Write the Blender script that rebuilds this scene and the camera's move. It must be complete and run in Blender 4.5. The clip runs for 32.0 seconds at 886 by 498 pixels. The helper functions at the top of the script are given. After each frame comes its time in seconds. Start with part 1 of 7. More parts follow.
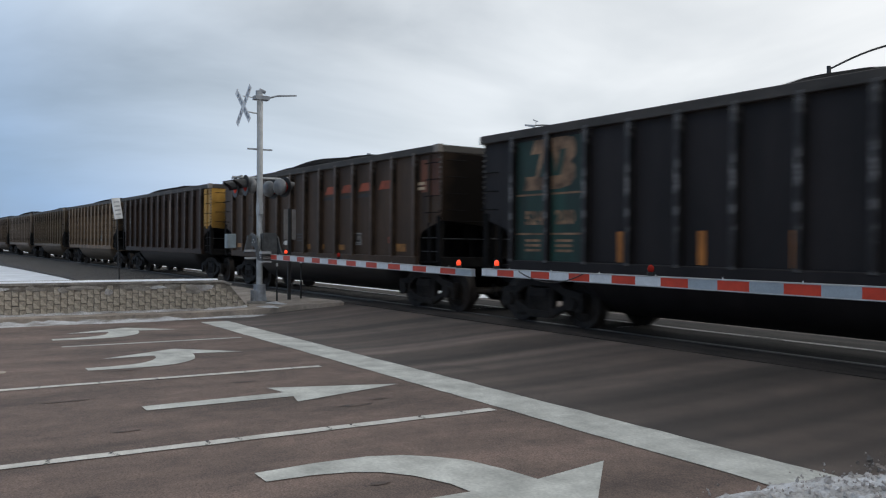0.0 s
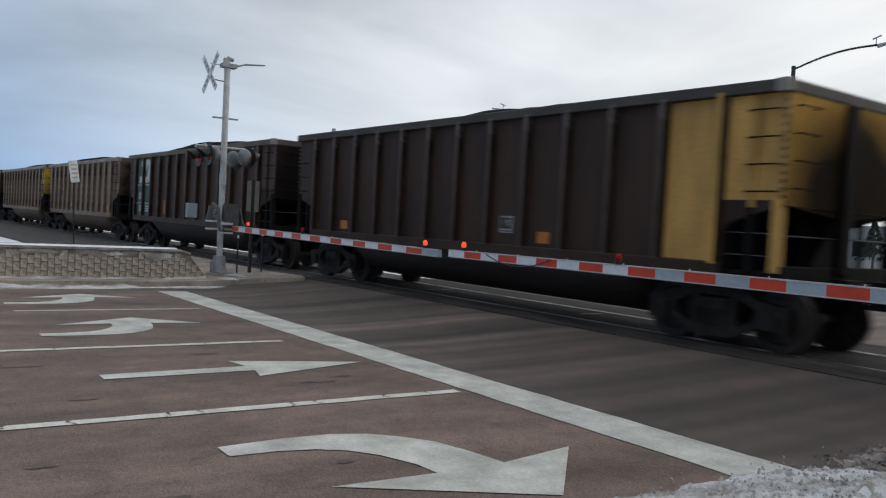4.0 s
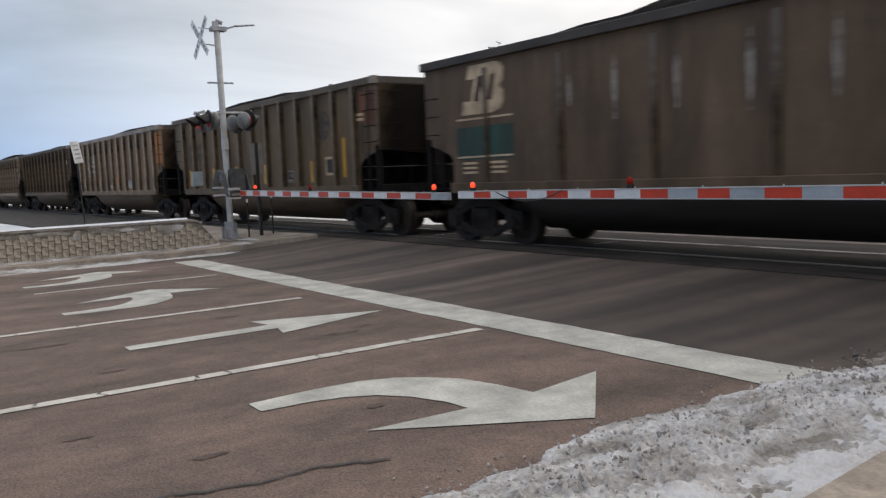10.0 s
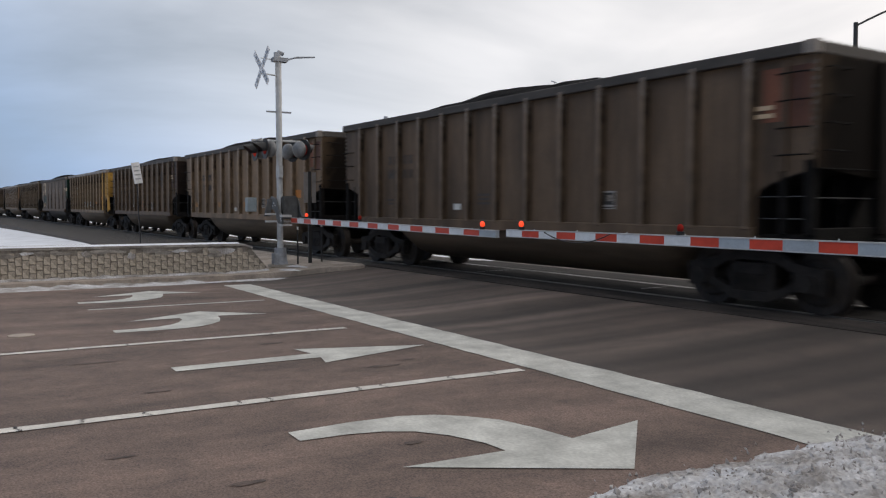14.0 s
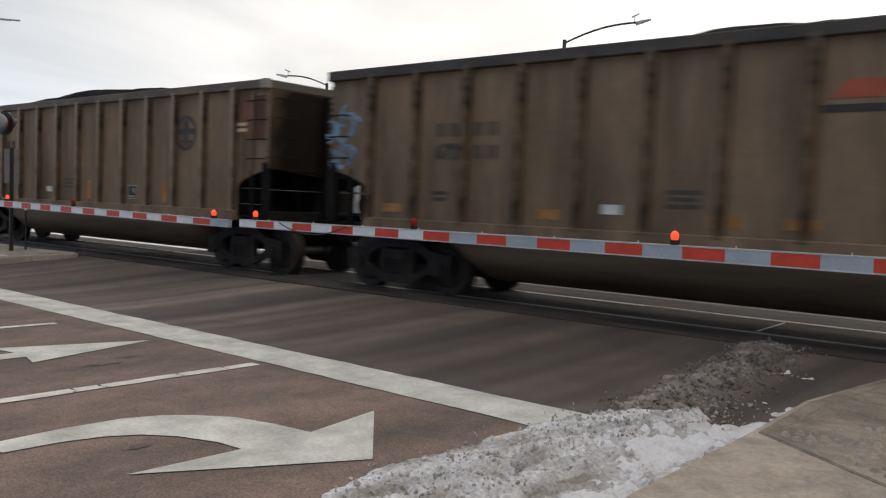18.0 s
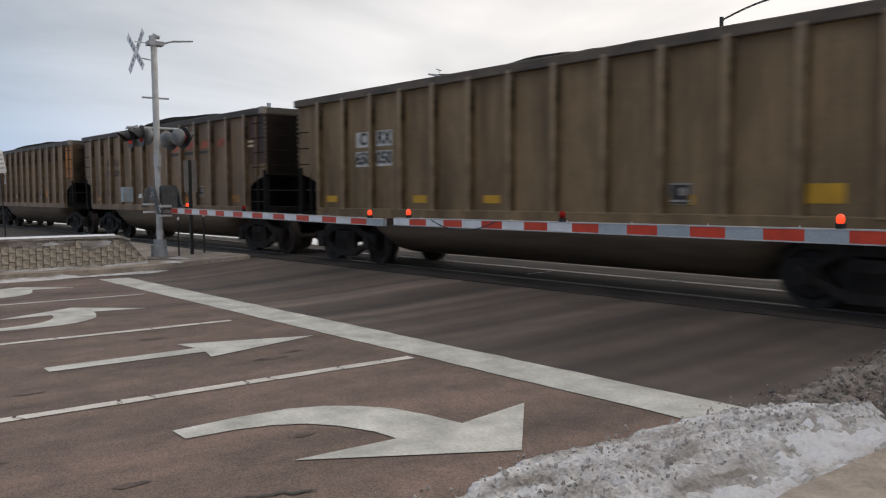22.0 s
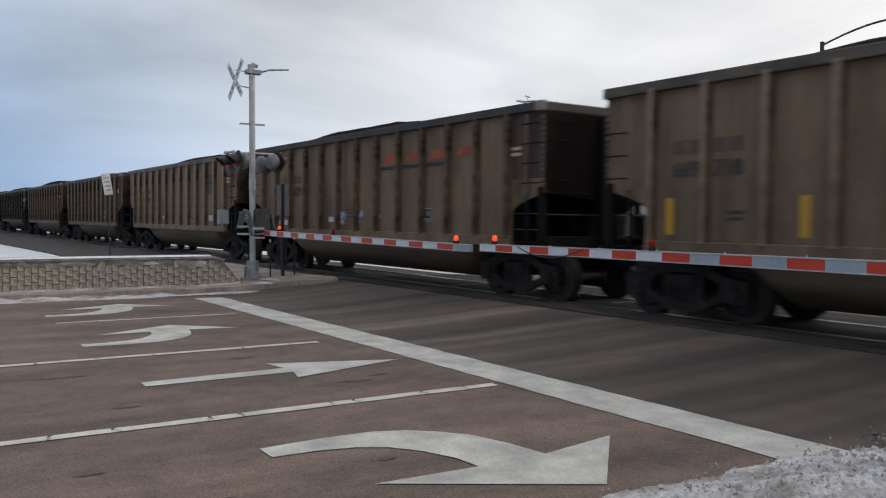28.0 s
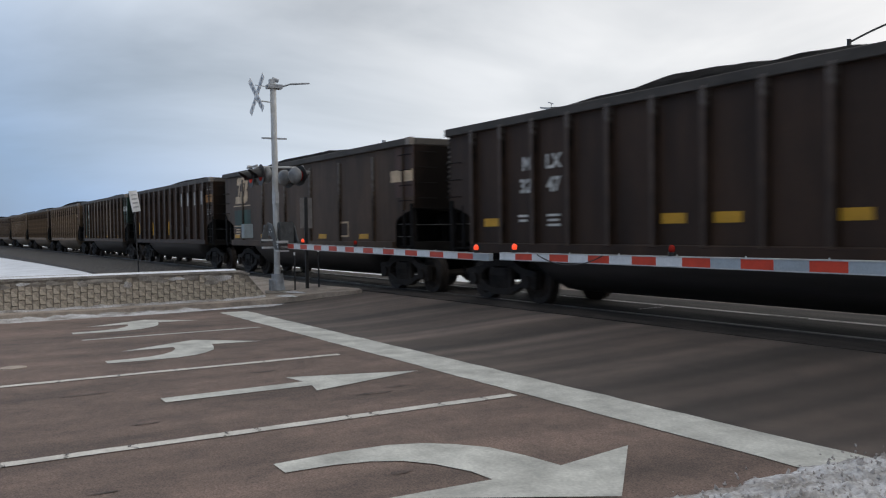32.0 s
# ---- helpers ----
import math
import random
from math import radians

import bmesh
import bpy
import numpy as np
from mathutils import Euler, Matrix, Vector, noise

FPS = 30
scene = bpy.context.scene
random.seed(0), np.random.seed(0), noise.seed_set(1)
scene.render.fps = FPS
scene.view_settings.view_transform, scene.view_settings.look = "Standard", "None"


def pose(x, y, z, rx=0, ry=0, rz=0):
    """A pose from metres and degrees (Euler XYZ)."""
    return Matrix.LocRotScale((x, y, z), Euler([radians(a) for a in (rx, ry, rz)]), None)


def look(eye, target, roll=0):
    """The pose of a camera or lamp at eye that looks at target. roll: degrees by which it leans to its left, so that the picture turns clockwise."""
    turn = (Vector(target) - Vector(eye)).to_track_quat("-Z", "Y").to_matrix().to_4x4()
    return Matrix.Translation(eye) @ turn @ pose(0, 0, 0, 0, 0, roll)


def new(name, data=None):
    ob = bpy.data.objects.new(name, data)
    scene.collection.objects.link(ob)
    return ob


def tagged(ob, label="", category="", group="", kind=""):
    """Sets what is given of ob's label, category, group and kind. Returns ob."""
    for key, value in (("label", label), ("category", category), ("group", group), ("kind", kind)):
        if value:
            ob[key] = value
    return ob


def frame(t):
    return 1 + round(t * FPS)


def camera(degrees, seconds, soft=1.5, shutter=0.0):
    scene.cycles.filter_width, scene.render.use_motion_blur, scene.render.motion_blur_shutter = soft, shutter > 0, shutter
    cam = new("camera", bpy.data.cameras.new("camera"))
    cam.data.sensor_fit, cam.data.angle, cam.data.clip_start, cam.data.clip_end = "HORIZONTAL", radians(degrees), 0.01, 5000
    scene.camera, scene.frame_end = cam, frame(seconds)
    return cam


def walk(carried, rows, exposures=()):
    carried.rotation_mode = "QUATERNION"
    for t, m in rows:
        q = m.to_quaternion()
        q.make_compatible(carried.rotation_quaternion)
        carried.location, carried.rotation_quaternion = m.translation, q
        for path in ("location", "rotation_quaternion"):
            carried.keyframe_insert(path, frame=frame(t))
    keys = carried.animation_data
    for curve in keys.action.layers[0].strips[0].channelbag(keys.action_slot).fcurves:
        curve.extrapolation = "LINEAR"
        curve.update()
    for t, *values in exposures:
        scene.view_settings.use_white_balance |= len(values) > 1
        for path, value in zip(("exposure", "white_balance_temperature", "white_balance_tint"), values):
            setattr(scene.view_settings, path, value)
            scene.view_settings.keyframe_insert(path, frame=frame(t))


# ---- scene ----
# ---- camera ----
cam = camera(56.7, 32.0, soft=1.2, shutter=0.25)
PATH = [
    (0, look((6.725, -4.656, 1.577), (5.0140, -3.6202, 1.5804), 0.14)),
    (0.5, look((6.730, -4.657, 1.582), (5.0150, -3.6276, 1.5864), -0.16)),
    (1, look((6.741, -4.671, 1.577), (5.0212, -3.6505, 1.5933), -0.50)),
    (1.5, look((6.730, -4.672, 1.587), (5.0164, -3.6403, 1.6014), -0.11)),
    (2, look((6.717, -4.664, 1.573), (5.0294, -3.5915, 1.5882), 0.45)),
    (2.5, look((6.710, -4.673, 1.568), (5.0310, -3.5863, 1.5510), 1.07)),
    (4.5, look((6.576, -4.723, 1.565), (4.9367, -3.5794, 1.5081), 3.48)),
    (5, look((6.568, -4.707, 1.554), (4.9797, -3.4969, 1.4342), 3.64)),
    (5.5, look((6.580, -4.706, 1.560), (5.1904, -3.2798, 1.3726), 2.02)),
    (6, look((6.560, -4.740, 1.545), (5.4159, -3.1083, 1.3760), 0.66)),
    (7, look((6.560, -4.740, 1.545), (5.2978, -3.1939, 1.6726), 0.79)),
    (7.5, look((6.560, -4.740, 1.545), (5.2904, -3.1986, 1.6559), 0.94)),
    (8, look((6.560, -4.740, 1.545), (5.2768, -3.2097, 1.6519), 0.45)),
    (8.5, look((6.513, -4.738, 1.553), (5.1292, -3.2957, 1.6145), -1.70)),
    (9, look((6.547, -4.708, 1.517), (5.0087, -3.4299, 1.5258), -1.84)),
    (9.5, look((6.602, -4.677, 1.513), (4.9427, -3.5625, 1.4548), -2.91)),
    (10, look((6.564, -4.695, 1.499), (4.8968, -3.6024, 1.3295), -2.82)),
    (10.5, look((6.517, -4.738, 1.511), (4.9164, -3.5544, 1.3244), -1.65)),
    (11, look((6.535, -4.750, 1.549), (4.8936, -3.6134, 1.4312), -2.62)),
    (11.5, look((6.566, -4.732, 1.545), (4.8925, -3.6408, 1.4663), -0.77)),
    (12, look((6.585, -4.709, 1.542), (4.8788, -3.6668, 1.4795), -0.54)),
    (12.5, look((6.595, -4.712, 1.539), (4.8517, -3.7338, 1.4762), -0.88)),
    (13, look((6.600, -4.698, 1.537), (4.8389, -3.7548, 1.4497), -0.59)),
    (13.5, look((6.595, -4.707, 1.534), (4.8526, -3.7289, 1.4493), -0.39)),
    (15.5, look((6.568, -4.710, 1.544), (4.8647, -3.6655, 1.4484), 0.45)),
    (16, look((6.526, -4.715, 1.538), (4.9463, -3.4910, 1.4657), 1.02)),
    (16.5, look((6.502, -4.728, 1.536), (5.0427, -3.3638, 1.4470), 0.99)),
    (17, look((6.489, -4.719, 1.533), (5.0699, -3.3129, 1.4399), 1.50)),
    (17.5, look((6.496, -4.714, 1.539), (5.1406, -3.2457, 1.4505), 2.00)),
    (18, look((6.488, -4.721, 1.535), (5.1710, -3.2192, 1.4381), 1.62)),
    (18.5, look((6.498, -4.715, 1.537), (5.1695, -3.2235, 1.4255), 1.30)),
    (19, look((6.501, -4.721, 1.531), (5.1384, -3.2623, 1.4111), 1.22)),
    (19.5, look((6.516, -4.738, 1.543), (5.0583, -3.3722, 1.4437), 0.67)),
    (20, look((6.551, -4.731, 1.551), (4.9712, -3.5057, 1.4987), 0.67)),
    (20.5, look((6.591, -4.717, 1.542), (4.9847, -3.5268, 1.4972), -0.08)),
    (21, look((6.596, -4.725, 1.539), (4.9648, -3.5690, 1.4900), -0.18)),
    (21.5, look((6.603, -4.711, 1.541), (5.0100, -3.5052, 1.4530), -0.72)),
    (22, look((6.601, -4.716, 1.548), (5.0247, -3.4901, 1.4316), -0.71)),
    (22.5, look((6.597, -4.714, 1.542), (5.0200, -3.4890, 1.4256), -0.98)),
    (23, look((6.580, -4.708, 1.541), (4.9699, -3.5302, 1.3965), -1.22)),
    (23.5, look((6.573, -4.703, 1.544), (4.9437, -3.5529, 1.3972), -0.59)),
    (24, look((6.577, -4.703, 1.535), (4.9421, -3.5605, 1.3849), -0.39)),
    (24.5, look((6.581, -4.705, 1.535), (4.9498, -3.5602, 1.3633), -0.58)),
    (26.5, look((6.590, -4.718, 1.551), (4.9650, -3.5586, 1.4167), 0.26)),
    (27, look((6.602, -4.738, 1.556), (4.9185, -3.6588, 1.5049), 0.08)),
    (27.5, look((6.595, -4.722, 1.545), (4.8884, -3.6792, 1.5020), 0.11)),
    (28, look((6.597, -4.719, 1.553), (4.8998, -3.6618, 1.5002), 0.14)),
    (28.5, look((6.589, -4.719, 1.542), (4.8885, -3.6677, 1.4869), 0.11)),
    (29, look((6.590, -4.720, 1.538), (4.8893, -3.6695, 1.4804), 0.13)),
    (29.5, look((6.581, -4.713, 1.539), (4.8782, -3.6657, 1.4767), 0.12)),
    (30, look((6.583, -4.710, 1.544), (4.8766, -3.6687, 1.4755), -0.05)),
    (30.5, look((6.591, -4.717, 1.546), (4.8792, -3.6837, 1.4874), -0.11)),
    (31, look((6.588, -4.710, 1.544), (4.8747, -3.6788, 1.4939), -0.15)),
    (31.5, look((6.594, -4.704, 1.546), (4.8777, -3.6787, 1.5057), -0.25)),
    (32, look((6.627, -4.584, 1.566), (4.8938, -3.5858, 1.5352), -1.17)),
]
EXPOSURES = [(0.0, -0.46, 6350, 9), (2.0, -0.42, 6350, 9), (4.5, -0.48, 6500, 10), (5.0, -0.48, 6700, 11), (5.5, 0.25, 7000, 11), (6.0, 0.95, 7000, 12), (6.4, 0.8, 7000, 11), (7.0, -0.14, 6400, 10), (8.0, -0.75, 6250, 9), (9.0, -0.6, 6500, 11), (10.0, -0.25, 6900, 13), (11.0, -0.14, 7100, 14), (11.5, -0.38, 6900, 14), (13.0, -0.4, 6700, 14), (16.0, -0.4, 7000, 13), (17.0, -0.4, 7100, 13), (18.0, -0.2, 7100, 13), (19.0, -0.1, 7100, 13), (20.0, -0.25, 7000, 13), (21.0, -0.42, 6900, 13), (23.0, -0.3, 7100, 14), (24.0, -0.42, 7000, 13), (24.5, -0.4, 7000, 13), (27.0, -0.36, 6700, 12), (28.0, -0.44, 6600, 12), (32.0, -0.46, 6550, 11)]
walk(cam, PATH, EXPOSURES)

# ---- sky and sun ----
def make_world():
    world = bpy.data.worlds.new("overcast_sky")
    scene.world = world
    world.use_nodes = True
    nt = world.node_tree
    nt.nodes.clear()
    out = nt.nodes.new("ShaderNodeOutputWorld")
    bg = nt.nodes.new("ShaderNodeBackground")
    sky = nt.nodes.new("ShaderNodeTexSky")
    sky.sky_type = "NISHITA"
    sky.sun_disc = False
    sky.sun_elevation = radians(24)
    sky.sun_rotation = radians(11)
    sky.air_density = 1.0
    sky.dust_density = 1.2
    coord = nt.nodes.new("ShaderNodeTexCoord")
    mapping = nt.nodes.new("ShaderNodeMapping")
    mapping.inputs["Scale"].default_value = (1.0, 1.0, 3.2)
    clouds = nt.nodes.new("ShaderNodeTexNoise")
    clouds.inputs["Scale"].default_value = 1.5
    clouds.inputs["Detail"].default_value = 6.0
    clouds.inputs["Roughness"].default_value = 0.5
    clouds.inputs["Distortion"].default_value = 0.6
    ramp = nt.nodes.new("ShaderNodeValToRGB")
    ramp.color_ramp.elements[0].position, ramp.color_ramp.elements[0].color = 0.33, (0.50, 0.50, 0.50, 1)
    ramp.color_ramp.elements[1].position, ramp.color_ramp.elements[1].color = 0.59, (1, 1, 1, 1)
    # the cloud deck is brightest on the sun's side and thins to blue away from it
    sep = nt.nodes.new("ShaderNodeVectorMath")
    sep.operation = "DOT_PRODUCT"
    sep.inputs[1].default_value = (0.22, 0.62, 0.75)
    side = nt.nodes.new("ShaderNodeValToRGB")
    stops = ((0.15, (2.8, 3.2, 3.8)), (0.31, (4.2, 6.6, 11.0)), (0.44, (6.6, 9.5, 14.0)), (0.54, (12.6, 14.3, 16.4)), (0.62, (15.6, 16.4, 17.2)), (0.72, (16.6, 17.0, 17.3)), (0.86, (19.5, 19.3, 19.0)))
    for i, (at, rgb) in enumerate(stops):
        e = side.color_ramp.elements[i] if i < 2 else side.color_ramp.elements.new(at)
        e.position, e.color = at, (*rgb, 1)
    amount = nt.nodes.new("ShaderNodeMath")
    amount.operation = "MULTIPLY"
    amount.inputs[1].default_value = 0.97
    mix = nt.nodes.new("ShaderNodeMixRGB")
    nt.links.new(coord.outputs["Generated"], mapping.inputs["Vector"])
    nt.links.new(mapping.outputs["Vector"], clouds.inputs["Vector"])
    nt.links.new(clouds.outputs["Fac"], ramp.inputs["Fac"])
    nt.links.new(coord.outputs["Generated"], sep.inputs[0])
    half = nt.nodes.new("ShaderNodeMath")
    half.operation = "MULTIPLY_ADD"
    half.inputs[1].default_value, half.inputs[2].default_value = 0.5, 0.5
    nt.links.new(sep.outputs["Value"], half.inputs[0])
    nt.links.new(half.outputs["Value"], side.inputs["Fac"])
    nt.links.new(ramp.outputs["Color"], amount.inputs[0])
    nt.links.new(amount.outputs["Value"], mix.inputs["Fac"])
    nt.links.new(sky.outputs["Color"], mix.inputs["Color1"])
    nt.links.new(side.outputs["Color"], mix.inputs["Color2"])
    nt.links.new(mix.outputs["Color"], bg.inputs["Color"])
    bg.inputs["Strength"].default_value = 0.075
    nt.links.new(bg.outputs["Background"], out.inputs["Surface"])


make_world()
sun = new("sun", bpy.data.lights.new("sun", "SUN"))
sun.data.energy = 0.7
sun.data.angle = radians(14)
sun.data.color = (1.0, 0.95, 0.88)
sun.matrix_world = look((8, 40, 19), (0, 0, 0))

# ---- materials ----
MATS = {}


def mat(name, color, rough=0.7, metal=0.0, vary=0.25, scale=3.0, grain=60.0, bump=0.15, tint=None, streak=0.0, lanes=None, emit=None, strength=0.0, speckle=None, gloss=0.5, edges=(0.32, 0.68), mottle=0.0, detail=5, mtone=(0.76, 1.09)):
    """A painted, mineral or metal surface: colour with stains at a large scale and grain at a small one, and fine relief."""
    if name in MATS:
        return MATS[name]
    m = bpy.data.materials.new(name)
    m.use_nodes = True
    nt = m.node_tree
    bsdf = nt.nodes["Principled BSDF"]
    bsdf.inputs["Roughness"].default_value = rough
    bsdf.inputs["Metallic"].default_value = metal
    bsdf.inputs["Specular IOR Level"].default_value = gloss
    coord = nt.nodes.new("ShaderNodeTexCoord")
    big = nt.nodes.new("ShaderNodeTexNoise")
    big.inputs["Scale"].default_value = scale
    big.inputs["Detail"].default_value = detail
    big.inputs["Roughness"].default_value = 0.62
    source = coord.outputs["Object"]
    if streak or lanes:
        stretch = nt.nodes.new("ShaderNodeMapping")
        stretch.inputs["Scale"].default_value = lanes or (streak, streak, 0.35)
        nt.links.new(source, stretch.inputs["Vector"])
        nt.links.new(stretch.outputs["Vector"], big.inputs["Vector"])
    else:
        nt.links.new(source, big.inputs["Vector"])
    fine = nt.nodes.new("ShaderNodeTexNoise")
    fine.inputs["Scale"].default_value = grain
    fine.inputs["Detail"].default_value = 3
    nt.links.new(source, fine.inputs["Vector"])
    second = tint if tint else tuple(c * (1 - 1.6 * vary) for c in color)
    light = tuple(min(1, c * (1 + 0.5 * vary)) for c in color)
    ramp = nt.nodes.new("ShaderNodeValToRGB")
    ramp.color_ramp.elements[0].position, ramp.color_ramp.elements[0].color = edges[0], (*second, 1)
    ramp.color_ramp.elements[1].position, ramp.color_ramp.elements[1].color = edges[1], (*light, 1)
    nt.links.new(big.outputs["Fac"], ramp.inputs["Fac"])
    speck = nt.nodes.new("ShaderNodeValToRGB")
    speckle = vary if speckle is None else speckle
    lo, hi = 1 - 0.7 * speckle, 1 + 0.2 * speckle
    speck.color_ramp.elements[0].position, speck.color_ramp.elements[0].color = 0.3, (lo, lo, lo, 1)
    speck.color_ramp.elements[1].position, speck.color_ramp.elements[1].color = 0.7, (hi, hi, hi, 1)
    nt.links.new(fine.outputs["Fac"], speck.inputs["Fac"])
    mul = nt.nodes.new("ShaderNodeMixRGB")
    mul.blend_type = "MULTIPLY"
    mul.inputs["Fac"].default_value = 1.0
    nt.links.new(ramp.outputs["Color"], mul.inputs["Color1"])
    nt.links.new(speck.outputs["Color"], mul.inputs["Color2"])
    surface = mul.outputs["Color"]
    if mottle:
        blot = nt.nodes.new("ShaderNodeTexNoise")
        blot.inputs["Scale"].default_value = mottle
        blot.inputs["Detail"].default_value = 4
        blot.inputs["Roughness"].default_value = 0.7
        blot.inputs["Distortion"].default_value = 0.8
        nt.links.new(source, blot.inputs["Vector"])
        tone = nt.nodes.new("ShaderNodeValToRGB")
        tone.color_ramp.elements[0].position, tone.color_ramp.elements[0].color = 0.33, (mtone[0], mtone[0] * 1.01, mtone[0] * 1.02, 1)
        tone.color_ramp.elements[1].position, tone.color_ramp.elements[1].color = 0.62, (mtone[1], mtone[1] * 0.985, mtone[1] * 0.97, 1)
        nt.links.new(blot.outputs["Fac"], tone.inputs["Fac"])
        over = nt.nodes.new("ShaderNodeMixRGB")
        over.blend_type = "MULTIPLY"
        over.inputs["Fac"].default_value = 1.0
        nt.links.new(surface, over.inputs["Color1"])
        nt.links.new(tone.outputs["Color"], over.inputs["Color2"])
        surface = over.outputs["Color"]
    nt.links.new(surface, bsdf.inputs["Base Color"])
    if bump:
        b = nt.nodes.new("ShaderNodeBump")
        b.inputs["Strength"].default_value = bump
        b.inputs["Distance"].default_value = 0.02
        nt.links.new(fine.outputs["Fac"], b.inputs["Height"])
        nt.links.new(b.outputs["Normal"], bsdf.inputs["Normal"])
    if emit:
        bsdf.inputs["Emission Color"].default_value = (*emit, 1)
        bsdf.inputs["Emission Strength"].default_value = strength
    MATS[name] = m
    return m


def wear_and_shade(material, colour, where, soft=0.25, rough_noise=2.2, amount=0.35, most=1.0):
    """Lays a second colour over a material with a ragged edge: rubbed paint, soot with painted-in shade.
    where: (centre y, centre z, half width, half height) of an oval in the y, z plane of the object, or (z0, z1) of a
    band that grows upwards."""
    nt = material.node_tree
    bsdf = nt.nodes["Principled BSDF"]
    under = bsdf.inputs["Base Color"].links[0].from_socket
    coord = nt.nodes.new("ShaderNodeTexCoord")
    axes = nt.nodes.new("ShaderNodeSeparateXYZ")
    nt.links.new(coord.outputs["Object"], axes.inputs[0])

    def sums(op, a, b):
        n = nt.nodes.new("ShaderNodeMath")
        n.operation = op
        for i, v in enumerate((a, b)):
            if isinstance(v, (int, float)):
                n.inputs[i].default_value = v
            else:
                nt.links.new(v, n.inputs[i])
        return n.outputs[0]
    if len(where) == 4:
        cy, cz, ry, rz = where
        dy = sums("DIVIDE", sums("SUBTRACT", axes.outputs["Y"], cy), ry)
        dz = sums("DIVIDE", sums("SUBTRACT", axes.outputs["Z"], cz), rz)
        reach = sums("SUBTRACT", 1.0, sums("SQRT", sums("ADD", sums("MULTIPLY", dy, dy), sums("MULTIPLY", dz, dz)), 0.0))
    else:
        reach = sums("DIVIDE", sums("SUBTRACT", axes.outputs["Z"], where[0]), where[1] - where[0])
    cloud = nt.nodes.new("ShaderNodeTexNoise")
    cloud.inputs["Scale"].default_value = rough_noise
    cloud.inputs["Detail"].default_value = 5
    nt.links.new(coord.outputs["Object"], cloud.inputs["Vector"])
    uneven = sums("ADD", reach, sums("MULTIPLY", sums("SUBTRACT", cloud.outputs["Fac"], 0.5), amount * 2))
    edge = nt.nodes.new("ShaderNodeValToRGB")
    edge.color_ramp.elements[0].position, edge.color_ramp.elements[0].color = 0.0, (0, 0, 0, 1)
    edge.color_ramp.elements[1].position, edge.color_ramp.elements[1].color = soft, (most, most, most, 1)
    nt.links.new(uneven, edge.inputs["Fac"])
    mix = nt.nodes.new("ShaderNodeMixRGB")
    nt.links.new(edge.outputs["Color"], mix.inputs["Fac"])
    nt.links.new(under, mix.inputs["Color1"])
    mix.inputs["Color2"].default_value = (*colour, 1)
    nt.links.new(mix.outputs["Color"], bsdf.inputs["Base Color"])
    return material


ASPHALT_OLD = mat("asphalt_worn", (0.222, 0.157, 0.129), 0.85, mottle=2.6, vary=0.5, scale=1.0, grain=75, bump=0.45, tint=(0.112, 0.083, 0.070), lanes=(0.9, 0.30, 1), speckle=0.75)
ASPHALT_NEW = mat("asphalt_smooth", (0.118, 0.093, 0.081), 0.75, mottle=1.0, vary=0.25, scale=1.0, grain=60, bump=0.3, tint=(0.052, 0.044, 0.040), lanes=(1.6, 0.05, 1), edges=(0.34, 0.64), speckle=0.2, detail=1.2)


def tyre_tracks(material, tones, reach):
    """Long bands of dust and polish along the lanes: tone by the place across the road."""
    nt = material.node_tree
    bsdf = nt.nodes["Principled BSDF"]
    under = bsdf.inputs["Base Color"].links[0].from_socket
    coord = nt.nodes.new("ShaderNodeTexCoord")
    axes = nt.nodes.new("ShaderNodeSeparateXYZ")
    sway = nt.nodes.new("ShaderNodeTexNoise")
    sway.inputs["Scale"].default_value = 0.6
    sway.inputs["Detail"].default_value = 3
    nt.links.new(coord.outputs["Object"], axes.inputs[0])
    nt.links.new(coord.outputs["Object"], sway.inputs["Vector"])
    shift = nt.nodes.new("ShaderNodeMath")
    shift.operation = "MULTIPLY_ADD"
    shift.inputs[1].default_value = 0.45
    nt.links.new(sway.outputs["Fac"], shift.inputs[0])
    nt.links.new(axes.outputs["X"], shift.inputs[2])
    place = nt.nodes.new("ShaderNodeMapRange")
    place.inputs["From Min"].default_value, place.inputs["From Max"].default_value = reach[0] + 0.22, reach[1] + 0.22
    nt.links.new(shift.outputs[0], place.inputs["Value"])
    ramp = nt.nodes.new("ShaderNodeValToRGB")
    for i, (x, tone) in enumerate(tones):
        at = (x - reach[0]) / (reach[1] - reach[0])
        e = ramp.color_ramp.elements[i] if i < 2 else ramp.color_ramp.elements.new(at)
        e.position, e.color = at, (tone, tone * 0.985, tone * 0.97, 1)
    nt.links.new(place.outputs["Result"], ramp.inputs["Fac"])
    mul = nt.nodes.new("ShaderNodeMixRGB")
    mul.blend_type = "MULTIPLY"
    mul.inputs["Fac"].default_value = 1.0
    nt.links.new(under, mul.inputs["Color1"])
    nt.links.new(ramp.outputs["Color"], mul.inputs["Color2"])
    nt.links.new(mul.outputs["Color"], bsdf.inputs["Base Color"])


